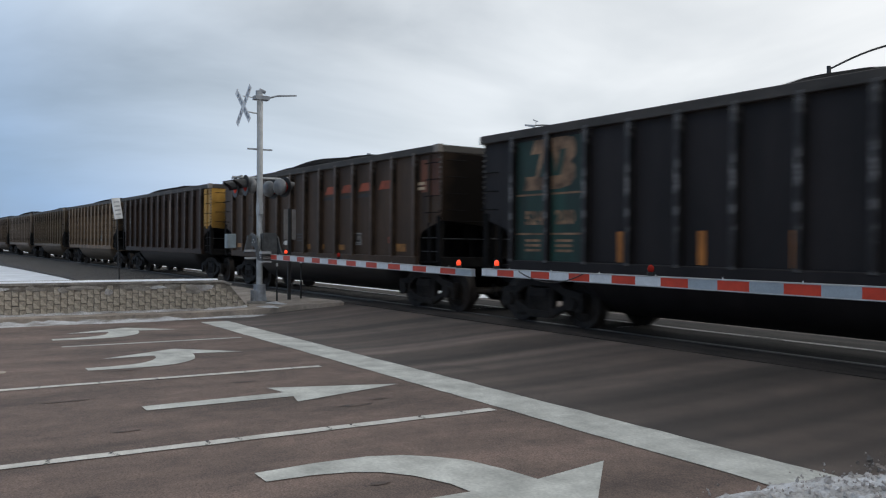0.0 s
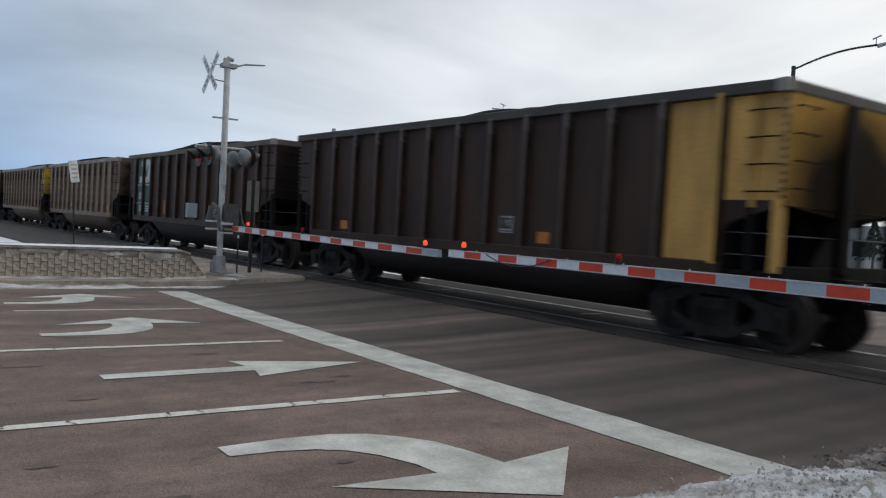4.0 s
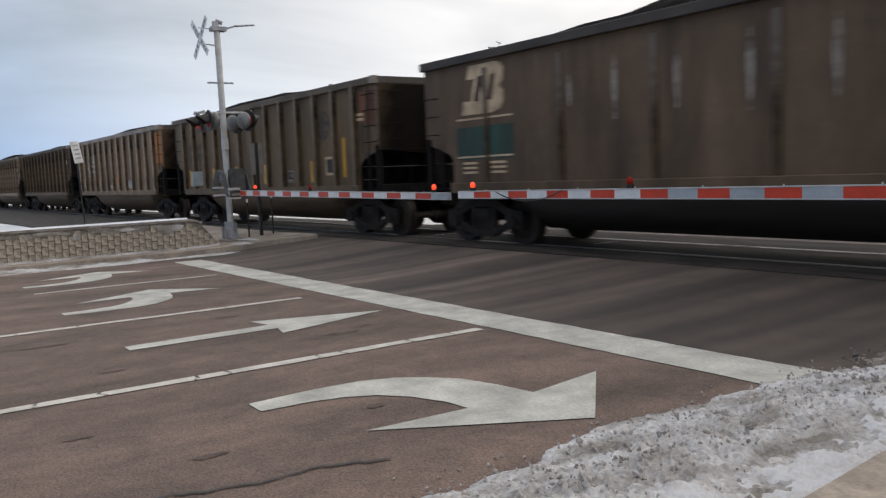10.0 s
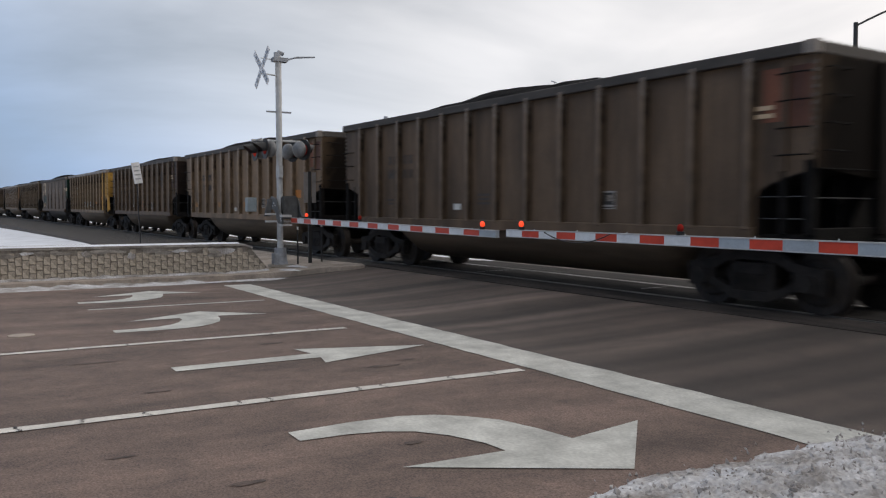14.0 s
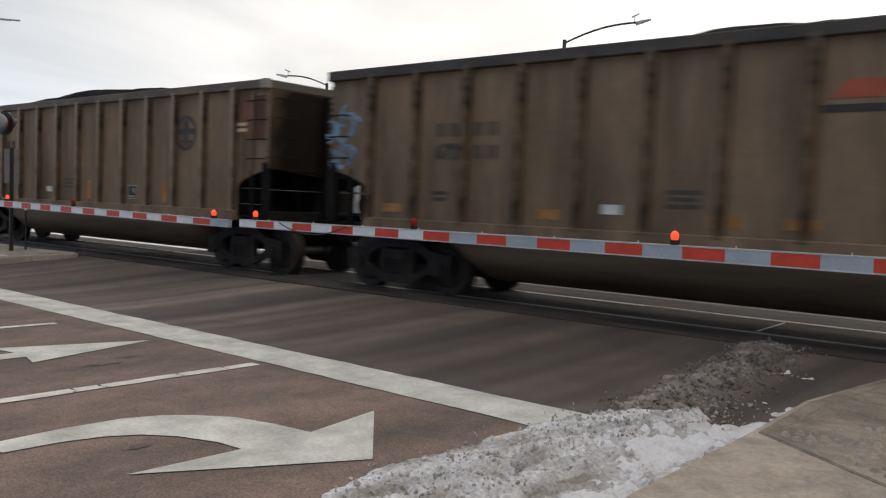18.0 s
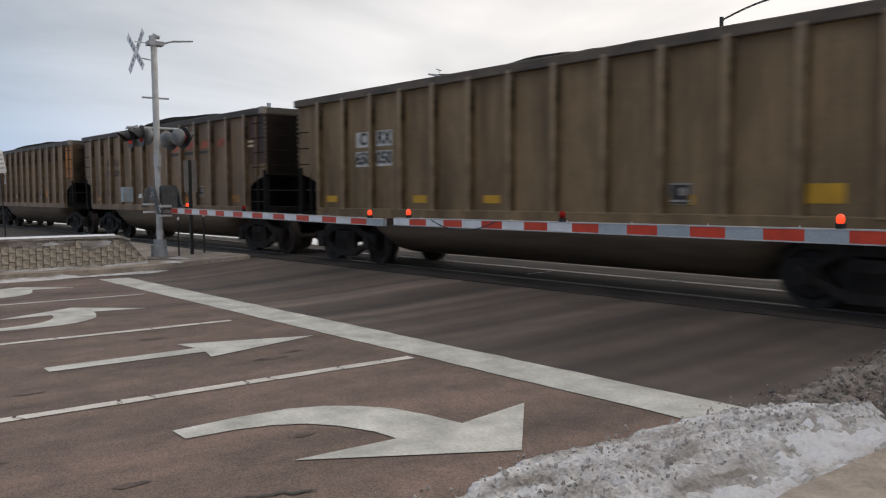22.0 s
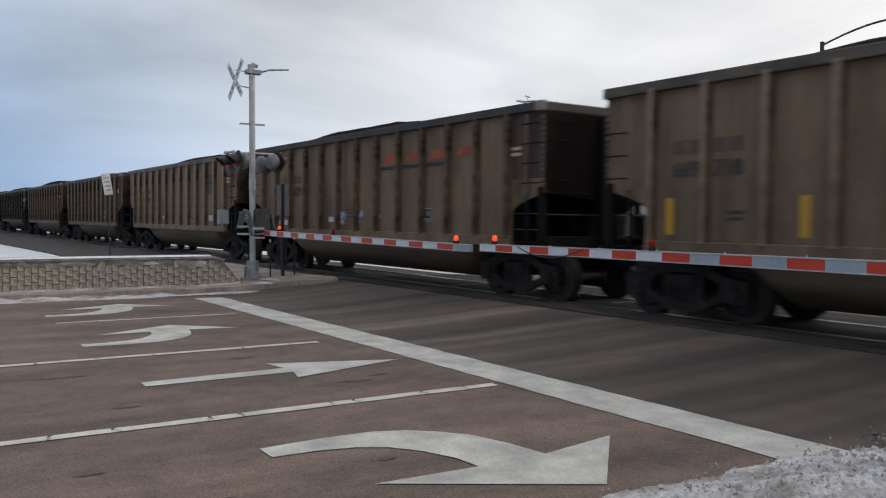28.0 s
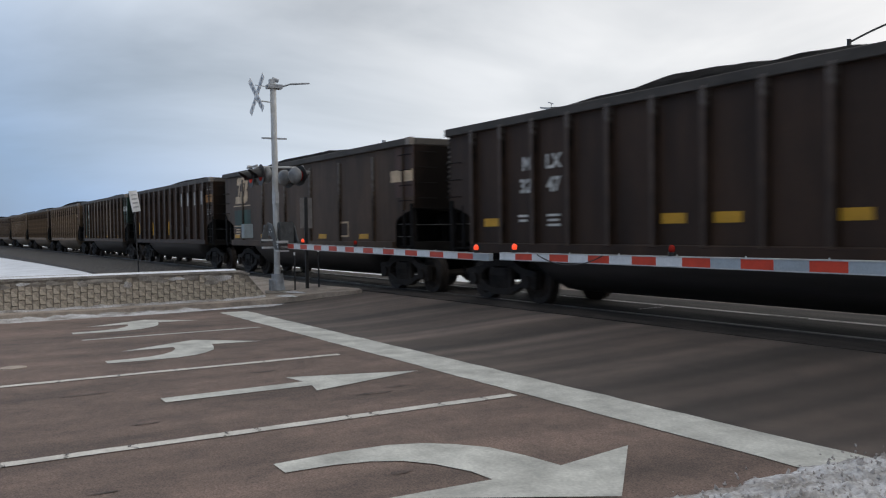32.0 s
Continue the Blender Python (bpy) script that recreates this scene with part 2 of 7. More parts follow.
tyre_tracks(ASPHALT_NEW, ((-11.5, 1.0), (-9.6, 1.25), (-8.6, 0.85), (-7.0, 1.2), (-6.0, 0.85), (-5.2, 1.35), (-4.65, 1.6), (-4.35, 0.95), (-3.5, 0.8), (-3.0, 1.25), (-2.4, 1.15), (-1.9, 0.85), (-0.9, 0.95), (-0.4, 1.15), (0.2, 0.85), (1.4, 0.78), (2.3, 0.85), (2.9, 1.0), (3.3, 1.3)), (-12.5, 9.5))
ROAD_PAINT = mat("road_paint", (0.62, 0.62, 0.57), 0.7, vary=0.25, scale=2.0, grain=35, bump=0.25)
CONCRETE = mat("concrete", (0.44, 0.375, 0.315), 0.85, mottle=6.0, vary=0.25, scale=1.2, grain=50, bump=0.3)
CONCRETE_GREY = mat("concrete_grey", (0.30, 0.275, 0.245), 0.85, vary=0.3, scale=1.5, grain=40, bump=0.3)
SNOW = mat("snow", (0.80, 0.83, 0.88), 0.6, vary=0.12, scale=0.7, grain=12, bump=0.5)
SNOW_DIRTY = mat("dirty_snow", (0.60, 0.60, 0.61), 0.75, vary=0.25, scale=1.6, grain=34, bump=0.9, tint=(0.27, 0.245, 0.22), gloss=0.2, lanes=(2.2, 0.9, 1), edges=(0.34, 0.60), speckle=0.5)
SNOW_CRUST = mat("snow_crust", (0.53, 0.51, 0.495), 0.75, vary=0.3, scale=5, grain=34, bump=0.6, tint=(0.27, 0.24, 0.215), gloss=0.2)
SNOW_GREY = mat("grey_snow", (0.67, 0.68, 0.70), 0.7, vary=0.3, scale=4.0, grain=40, bump=0.8, tint=(0.34, 0.32, 0.31), gloss=0.2)
SNOW_WHITE = mat("fresh_snow", (0.62, 0.625, 0.645), 0.7, vary=0.15, scale=3.0, grain=40, bump=0.7, tint=(0.52, 0.50, 0.49), gloss=0.2, edges=(0.36, 0.52))
CROSSING_DUSTY = mat("crossing_panel_dusty", (0.062, 0.051, 0.045), 0.85, gloss=0.25, vary=0.4, scale=1.2, grain=30, bump=0.4, tint=(0.024, 0.021, 0.019), lanes=(0.5, 2.0, 1), edges=(0.4, 0.64))
CROSSING = mat("crossing_panel", (0.034, 0.029, 0.0265), 0.85, gloss=0.25, vary=0.4, scale=1.2, grain=30, bump=0.4, tint=(0.012, 0.0105, 0.010), lanes=(0.5, 2.0, 1), edges=(0.4, 0.64))
STAINED = mat("stained_concrete", (0.36, 0.335, 0.30), 0.9, vary=0.4, scale=3.0, grain=40, bump=0.4, tint=(0.14, 0.125, 0.11), lanes=(1, 1, 3))
SLUSH = mat("frozen_slush", (0.27, 0.235, 0.21), 0.6, vary=0.45, scale=3.5, grain=22, bump=0.9)
BALLAST = mat("ballast", (0.10, 0.088, 0.078), 0.9, vary=0.5, scale=6.0, grain=28, bump=1.0)
RAIL_STEEL = mat("rail_steel", (0.22, 0.205, 0.19), 0.42, 0.85, vary=0.15, scale=2, grain=30, bump=0.05)
TIE_WOOD = mat("tie_wood", (0.07, 0.055, 0.045), 0.9, vary=0.4, scale=5, grain=60, bump=0.5)
GALVANISED = mat("galvanised_paint", (0.52, 0.53, 0.53), 0.45, 0.1, vary=0.18, scale=4, grain=60, bump=0.08)
CAST_GREY = mat("grey_casting", (0.33, 0.35, 0.38), 0.5, 0.2, vary=0.2, scale=6, grain=60, bump=0.1)
BLACK_METAL = mat("black_metal", (0.018, 0.018, 0.019), 0.5, 0.0, vary=0.3, scale=8, grain=60)
SIGN_WHITE = mat("sign_white", (0.72, 0.73, 0.74), 0.5, vary=0.1, scale=4, grain=40, bump=0.02)
ARM_RED = mat("reflective_red", (0.62, 0.055, 0.022), 0.45, vary=0.12, scale=6, grain=60, bump=0.03, emit=None)
ARM_WHITE = mat("reflective_white", (0.72, 0.74, 0.76), 0.45, vary=0.1, scale=6, grain=60, bump=0.03)
ARM_GREY = mat("reflective_grey", (0.36, 0.41, 0.45), 0.45, vary=0.12, scale=6, grain=60, bump=0.03)
SIGN_BLUE = mat("sign_blue", (0.02, 0.17, 0.52), 0.4, vary=0.1, scale=5, grain=40, bump=0.02)
LAMP_RED = mat("red_lamp_lit", (0.8, 0.05, 0.01), 0.3, vary=0.05, scale=5, grain=40, bump=0, emit=(1.0, 0.075, 0.025), strength=1.35)
LAMP_DIM = mat("red_lamp_dim", (0.5, 0.04, 0.02), 0.55, vary=0.05, scale=5, grain=40, bump=0, emit=(1.0, 0.045, 0.012), strength=0.10, gloss=0.05)
LAMP_DULL = mat("red_lamp_dark", (0.30, 0.022, 0.015), 0.75, gloss=0.06, vary=0.1, scale=5, grain=40, bump=0)
BRICK_M = mat("cast_block", (0.53, 0.465, 0.38), 0.9, vary=0.40, scale=3.2, grain=40, bump=0.5)
MORTAR = mat("block_joint", (0.27, 0.24, 0.205), 0.95, vary=0.3, scale=6, grain=40)
COAL = mat("coal", (0.010, 0.010, 0.0112), 0.95, gloss=0.06, vary=0.5, scale=3, grain=26, bump=1.0)
UNDER = mat("grimy_underframe", (0.011, 0.010, 0.0095), 0.85, gloss=0.15, vary=0.4, scale=4, grain=40, bump=0.3)
FRAME_M = mat("bogie_casting", (0.030, 0.024, 0.020), 0.75, vary=0.4, scale=5, grain=40, bump=0.3, gloss=0.3)
WHEEL_M = mat("wheel_steel", (0.046, 0.034, 0.026), 0.6, 0.0, gloss=0.4, vary=0.4, scale=5, grain=40)

# ---- mesh helpers ----
def box(bm, x0, x1, y0, y1, z0, z1, m=None):
    vs = [bm.verts.new(p) for p in ((x0, y0, z0), (x1, y0, z0), (x1, y1, z0), (x0, y1, z0), (x0, y0, z1), (x1, y0, z1), (x1, y1, z1), (x0, y1, z1))]
    for f in ((3, 2, 1, 0), (4, 5, 6, 7), (0, 1, 5, 4), (1, 2, 6, 5), (2, 3, 7, 6), (3, 0, 4, 7)):
        bm.faces.new([vs[i] for i in f])
    if m is not None:
        bmesh.ops.transform(bm, matrix=m, verts=vs)
    return vs


def prism(bm, outline, axis, a, b, m=None):
    """A closed outline (pairs of the two other axes) drawn out along an axis from a to b."""
    def place(p, v):
        return {"x": (v, p[0], p[1]), "y": (p[0], v, p[1]), "z": (p[0], p[1], v)}[axis]
    lo = [bm.verts.new(place(p, a)) for p in outline]
    hi = [bm.verts.new(place(p, b)) for p in outline]
    n = len(outline)
    bm.faces.new(lo[::-1])
    bm.faces.new(hi)
    for i in range(n):
        bm.faces.new((lo[i], lo[(i + 1) % n], hi[(i + 1) % n], hi[i]))
    bmesh.ops.recalc_face_normals(bm, faces=list({f for v in lo + hi for f in v.link_faces}))
    if m is not None:
        bmesh.ops.transform(bm, matrix=m, verts=lo + hi)
    return lo + hi


def rod(bm, p, q, r, r2=None, n=12):
    p, q = Vector(p), Vector(q)
    m = Matrix.Translation((p + q) / 2) @ (q - p).to_track_quat("Z", "Y").to_matrix().to_4x4()
    return bmesh.ops.create_cone(bm, cap_ends=True, segments=n, radius1=r, radius2=r if r2 is None else r2, depth=(q - p).length, matrix=m)["verts"]


def mesh_of(bm, name, *mats, smooth=False):
    me = bpy.data.meshes.new(name)
    bm.to_mesh(me)
    bm.free()
    for m in mats:
        me.materials.append(m)
    if smooth:
        for p in me.polygons:
            p.use_smooth = True
    return me


def part(name, bm, material, parent=None, label="", smooth=False):
    ob = new(name, mesh_of(bm, name, material, smooth=smooth))
    ob.parent = parent
    if label:
        tagged(ob, label)
    return ob


def thing(name, label, category, group="", at=None):
    ob = new(name)
    ob.empty_display_size = 0.1
    if at is not None:
        ob.matrix_basis = at
    return tagged(ob, label, category, group)


def smoothstep(a, b, v):
    k = min(1.0, max(0.0, (v - a) / (b - a)))
    return k * k * (3 - 2 * k)


# ---- the railway line: centre, height of the rail tops, heading ----
TRACK_Y, TRACK_TURN, TRACK_GRADE, TRACK_Z, TRACK_BEND = 6.36, radians(2.445), -0.0114, 0.102, -0.000083
ALONG = Vector((math.cos(TRACK_TURN), math.sin(TRACK_TURN)))
ACROSS = Vector((-ALONG.y, ALONG.x))


def rail_height(s):
    return TRACK_Z + TRACK_GRADE * min(18.0, max(-260.0, s))


def track_point(s, across=0.0):
    c = min(25.0, max(-300.0, s))
    off = TRACK_BEND * c * c + 2 * TRACK_BEND * c * (s - c) + across
    p = Vector((0, TRACK_Y)) + ALONG * s + ACROSS * off
    return p.x, p.y, rail_height(s)


def track_pose(s):
    c = min(25.0, max(-300.0, s))
    turn = math.degrees(TRACK_TURN + 2 * TRACK_BEND * c)
    slope = math.degrees(math.atan(-TRACK_GRADE)) if -260 < s < 18 else 0
    return pose(*track_point(s), 0, slope, turn)


def ground_height(x, y):
    rise = rail_height(x)
    near = smoothstep(0.9, 4.6, y)
    left = 0.8 * smoothstep(-14, 3, y)
    k = smoothstep(-17, -32, x)
    return rise * (near * (1 - k) + left * k) - 0.0


def sheet(name, x0, x1, y0, y1, nx, ny, height, material, smooth=True):
    bm = bmesh.new()
    grid = [[bm.verts.new((x0 + (x1 - x0) * i / nx, y0 + (y1 - y0) * j / ny, height(x0 + (x1 - x0) * i / nx, y0 + (y1 - y0) * j / ny))) for j in range(ny + 1)] for i in range(nx + 1)]
    for i in range(nx):
        for j in range(ny):
            bm.faces.new((grid[i][j], grid[i + 1][j], grid[i + 1][j + 1], grid[i][j + 1]))
    return part(name, bm, material, smooth=smooth)


# ---- ground ----
def make_ground():
    """One sheet to the horizon, finer round the crossing."""
    xs = [-2500, -1200, -600, -300, -200, -140, -100, -75, -60, -48, -40, -34, -29, -25, -22, -19, -17, -15, -13, -11, -8, -5, -2, 1, 4, 7, 10, 14, 20, 30, 60, 150, 500, 1500]
    ys = [-1500, -500, -150, -60, -30, -18, -12, -8, -5, -3, -1, 0.5, 1.5, 2.5, 3.5, 4.6, 6, 8, 12, 18, 30, 60, 150, 500, 1800]
    bm = bmesh.new()
    grid = [[bm.verts.new((x, y, ground_height(x, y) - 0.03)) for y in ys] for x in xs]
    for i in range(len(xs) - 1):
        for j in range(len(ys) - 1):
            bm.faces.new((grid[i][j], grid[i + 1][j], grid[i + 1][j + 1], grid[i][j + 1]))
    tagged(part("ground", bm, SNOW, smooth=True), "snow-covered flat ground reaching the horizon", "ground", kind="structure")


make_ground()

ROAD_L, ROAD_R = -12.5, 4.85
tagged(sheet("road", ROAD_L, ROAD_R, -45, 0.64, 12, 40, lambda x, y: ground_height(x, y) - 0.004, ASPHALT_OLD), "worn brownish asphalt road before the stop line", "road", kind="structure")
tagged(sheet("road_crossing", ROAD_L, 9.5, 0.64, 90, 14, 110, lambda x, y: ground_height(x, y) - 0.004, ASPHALT_NEW), "smooth dark grey asphalt between stop line and rails", "road", kind="structure")

# ---- rails, ties, ballast ----
def strip_along(name, s0, s1, step, profile, material, kind_label, category):
    """A section (across, height over the rail top) swept along the line."""
    bm = bmesh.new()
    n = max(1, round((s1 - s0) / step))
    rings = []
    for i in range(n + 1):
        s = s0 + (s1 - s0) * i / n
        rings.append([bm.verts.new((*track_point(s, a)[:2], rail_height(s) + h)) for a, h in profile])
    k = len(profile)
    for r0, r1 in zip(rings, rings[1:]):
        for j in range(k):
            bm.faces.new((r0[j], r1[j], r1[(j + 1) % k], r0[(j + 1) % k]))
    bm.faces.new(rings[0])
    bm.faces.new(rings[-1][::-1])
    bmesh.ops.recalc_face_normals(bm, faces=bm.faces)
    return tagged(part(name, bm, material), kind_label, category, kind="structure")


def rail_section(c):
    return [(c - 0.035, 0.012), (c + 0.035, 0.012), (c + 0.035, -0.045), (c + 0.012, -0.06), (c + 0.012, -0.14), (c + 0.07, -0.17), (c - 0.07, -0.17), (c - 0.012, -0.14), (c - 0.012, -0.06), (c - 0.035, -0.045)]


for c in (-0.76, 0.76):
    strip_along("rail", -420, 120, 6, rail_section(c), RAIL_STEEL, "bright worn steel rail", "rail")
BED = [(-2.4, -0.02), (2.0, -0.02), (3.6, -0.75), (-3.6, -0.75)]
strip_along("ballast", -420, -12.6, 8, BED, BALLAST, "dark crushed stone ballast under the rails", "ballast")
strip_along("ballast", 9.4, 120, 8, BED, BALLAST, "dark crushed stone ballast under the rails", "ballast")
strip_along("ballast_shoulder", -420, -21.5, 8, [(-2.38, -0.022), (-5.0, -0.10), (-5.5, -0.8), (-2.38, -0.8)], BALLAST, "wide dark cinder shoulder beside the rails", "ballast")
strip_along("ballast_shoulder", -21.5, -12.6, 3, [(-2.38, -0.022), (-2.9, -0.05), (-3.2, -0.6), (-2.38, -0.8)], BALLAST, "dark cinder shoulder beside the island", "ballast")
# flush panels of the crossing
for a0, a1 in ((-1.75, -0.86), (-0.64, 0.64), (0.86, 1.95)):
    strip_along("crossing_panel", -12.6, 9.4, 2, [(a0, 0.006), (a1, 0.006), (a1, -0.16), (a0, -0.16)], CROSSING_DUSTY if a0 < -1 else CROSSING, "dark worn panel flush between the rails", "panel")

for a0, a1 in ((-0.86, -0.64), (0.64, 0.86)):
    strip_along("flangeway", -12.6, 9.4, 2, [(a0, 0.002), (a1, 0.002), (a1, -0.14), (a0, -0.14)], BLACK_METAL, "dark flangeway beside the rail", "flangeway")


# snow packed into the joints of the panels
def panel_joints():
    bm = bmesh.new()
    rnd = random.Random(8)
    for s, a0, a1 in ((2.6, -0.60, 0.60), (5.0, -0.60, 0.62), (5.2, -1.9, -1.2), (7.4, -0.62, 0.60), (-4.6, -0.2, 0.5), (-9.4, -0.5, 0.55)):
        p, q = Vector(track_point(s, a0)), Vector(track_point(s, a1))
        w = Vector((0.018 + rnd.uniform(0, 0.025), 0, 0))
        up = Vector((0, 0, 0.010))
        bm.faces.new([bm.verts.new(v + up) for v in (p - w, p + w, q + w * 0.4, q - w)])
    for a, w in ((0.70, 0.03),):
        last = None
        for i in range(60):
            s = -12.5 + 21.8 * i / 59
            ww = w * (1 + 0.7 * noise.noise((s * 1.7, a, 0)))
            pair = [bm.verts.new(Vector(track_point(s, a + e * ww)) + Vector((0, 0, 0.0105))) for e in (-1, 1)]
            if last and noise.noise((s * 0.9, a * 5, 2)) > -0.25:
                bm.faces.new((last[0], pair[0], pair[1], last[1]))
            last = pair
    tagged(part("packed_snow", bm, SNOW_WHITE), "thin snow packed in the crossing joints", "snow", kind="stuff")


panel_joints()
LINE_PAINT = mat("line_paint", (0.70, 0.67, 0.61), 0.7, vary=0.2, scale=3.0, grain=35, bump=0.25)
# ---- road markings: thin coats of paint ----
def paint(name, outline, label, z=0.003, material=None):
    bm = bmesh.new()
    vs = [bm.verts.new((x, y, ground_height(x, y) + z)) for x, y in outline]
    f = bm.faces.new(vs)
    if f.normal.z < 0:
        f.normal_flip()
    bm.normal_update()
    for face in bm.faces:
        if face.normal.z < 0:
            face.normal_flip()
    bmesh.ops.triangulate(bm, faces=bm.faces)
    return tagged(part(name, bm, material or ROAD_PAINT), label, "road marking", kind="structure")


def ragged(points, amount, step=0.25):
    """The same outline with a slightly uneven edge."""
    rnd = random.Random(7)
    out = []
    for (x0, y0), (x1, y1) in zip(points, points[1:] + points[:1]):
        n = max(1, int(math.hypot(x1 - x0, y1 - y0) / step))
        for i in range(n):
            k = i / n
            j = amount if i else 0
            out.append((x0 + (x1 - x0) * k + rnd.uniform(-j, j), y0 + (y1 - y0) * k + rnd.uniform(-j, j)))
    return out


paint("stop_line", ragged([(-11.3, 0.10), (3.35, 0.10), (3.35, 0.69), (-11.3, 0.69)], 0.012), "wide pale worn stop line across all lanes")
paint("lane_line", ragged([(-0.07, -14), (0.07, -14), (0.07, 0), (-0.07, 0)], 0.008), "cracked pale solid lane line", material=LINE_PAINT)
paint("lane_line", ragged([(-3.75, -16), (-3.62, -16), (-3.62, -0.3), (-3.75, -0.3)], 0.008), "cracked pale solid lane line", material=LINE_PAINT)
paint("lane_line", ragged([(-7.87, -3.05), (-7.75, -3.05), (-7.75, -0.1), (-7.87, -0.1)], 0.008), "short pale lane line")

RIGHT_ARROW = [(1.08, -2.79), (1.04, -2.3), (1.06, -1.9), (1.16, -1.65), (1.32, -1.47), (1.55, -1.3), (1.88, -1.21), (2.22, -1.16), (2.08, -0.43), (2.94, -1.27), (2.2, -2.46), (2.23, -1.72), (2.0, -1.74), (1.72, -1.85), (1.52, -2.0), (1.40, -2.2), (1.34, -2.45), (1.33, -2.79)]
paint("right_turn_arrow", RIGHT_ARROW, "large pale right-turn arrow")
paint("straight_arrow", [(-1.90, -2.97), (-1.66, -2.97), (-1.68, -1.45), (-1.36, -1.52), (-1.84, -0.08), (-2.34, -1.52), (-1.96, -1.45)], "pale straight-ahead arrow")
LEFT_ARROW = [(-x + 2 * -1.86, y) for x, y in RIGHT_ARROW]
for dx in (0.0, -4.1):
    paint("left_turn_arrow", [(x - 0.0 + dx, y - 0.28) for x, y in LEFT_ARROW], "pale left-turn arrow")

# ---- sidewalk by the near gate ----
WALK = [(4.75, -30), (4.72, -3), (4.6, -1.7), (4.52, -1.0), (4.5, 0.64), (4.45, 1.9), (4.6, 3.0), (4.75, 3.85), (5.4, 3.95), (12, 4.3), (12, -30)]


HEX = [i * math.tau / 6 for i in range(6)]


PAD = mat("pad_concrete", (0.34, 0.28, 0.225), 0.85, mottle=5.0, vary=0.3, scale=1.6, grain=40, bump=0.4)


def make_sidewalk():
    bm = bmesh.new()
    prism(bm, WALK, "z", -0.2, 0.13)
    bmesh.ops.bevel(bm, geom=[e for e in bm.edges if all(v.co.z > 0.1 for v in e.verts)], offset=0.02, segments=2, affect="EDGES")
    walk_ob = tagged(part("sidewalk", bm, CONCRETE), "pale tan concrete sidewalk with a kerb edge", "sidewalk", kind="structure")
    # cast pad with raised domes, framed by a dark joint
    along = Vector((1.6, -1.06)).normalized()
    corner = Vector((4.56, 0.66))
    pad = [corner, corner + along * 4.6, Vector((12, 1.2)), Vector((12, 4.22)), Vector((5.42, 3.88)), Vector((4.80, 3.78)), Vector((4.66, 3.0)), Vector((4.52, 1.9))]
    bm = bmesh.new()
    prism(bm, [tuple(p) for p in pad], "z", 0.12, 0.136)
    part("joint_bed", bm, MORTAR, walk_ob)
    bm = bmesh.new()
    middle = sum(pad, Vector((0, 0))) / len(pad)
    inner = [tuple(p + (middle - p).normalized() * 0.016) for p in pad]
    prism(bm, inner, "z", 0.12, 0.142)
    part("dome_pad", bm, PAD, walk_ob, "cast pad with worn raised domes")
    # the domes themselves
    bm = bmesh.new()
    side = Vector((-along.y, along.x))
    rnd = random.Random(3)
    for i in range(34):
        for j in range(-4, 34):
            p = corner + along * (0.12 + 0.105 * i) + side * (0.12 + 0.105 * j) + Vector((rnd.uniform(-0.008, 0.008), rnd.uniform(-0.008, 0.008)))
            inside = p.x > 4.72 and p.y < 3.7 - 0.02 * i and (p - corner).dot(side) > 0.06
            if inside and (p - Vector((5.65, 2.18))).length > 0.34 and rnd.random() > 0.12:
                low = [bm.verts.new((p.x + 0.034 * math.cos(a), p.y + 0.034 * math.sin(a), 0.141)) for a in HEX]
                top = [bm.verts.new((p.x + 0.018 * math.cos(a), p.y + 0.018 * math.sin(a), 0.164)) for a in HEX]
                for q in range(6):
                    bm.faces.new((low[q], low[(q + 1) % 6], top[(q + 1) % 6], top[q]))
                bm.faces.new(top)
    tagged(part("tactile_domes", bm, CONCRETE, walk_ob, "small worn raised domes"), kind="stuff")
    # joint between the kerb strip and the pad
    edge = [(4.66, 0.80), (4.64, 1.9), (4.78, 3.0), (4.92, 3.68)]
    for (x0, y0), (x1, y1) in zip(edge, edge[1:]):
        bm = bmesh.new()
        prism(bm, [(x0 - 0.006, y0), (x0 + 0.006, y0), (x1 + 0.006, y1), (x1 - 0.006, y1)], "z", 0.12, 0.1435)
        part("kerb_joint", bm, MORTAR, walk_ob)
    # sawn joints of the slabs
    for y in (-1.9, -4.2, -6.5):
        bm = bmesh.new()
        box(bm, 4.75, 12, y - 0.008, y + 0.008, 0.12, 0.1325)
        part("slab_joint", bm, MORTAR, walk_ob)


make_sidewalk()


# ---- snow along the gutter ----
def lumpy(x, y, s):
    return noise.noise((x * s, y * s, 0.3 * s))


def crumbs(name, rnd, spots, material, label):
    """Broken lumps of crust, one joined heap."""
    bm = bmesh.new()
    for x, y, z, r in spots:
        m = Matrix.Translation((x, y, z)) @ Euler((rnd.uniform(0, 6), rnd.uniform(0, 6), 0)).to_matrix().to_4x4() @ Matrix.Diagonal((1, rnd.uniform(0.5, 1), rnd.uniform(0.35, 0.8), 1))
        vs = [bm.verts.new(m @ (Vector(q) * r * rnd.uniform(0.7, 1.25))) for q in ((1, 0, 0), (-1, 0, 0), (0, 1, 0), (0, -1, 0), (0, 0, 1), (0, 0, -1))]
        for q in ((0, 2, 4), (2, 1, 4), (1, 3, 4), (3, 0, 4), (2, 0, 5), (1, 2, 5), (3, 1, 5), (0, 3, 5)):
            bm.faces.new([vs[w] for w in q])
    tagged(part(name, bm, material), label, "snow", kind="stuff")


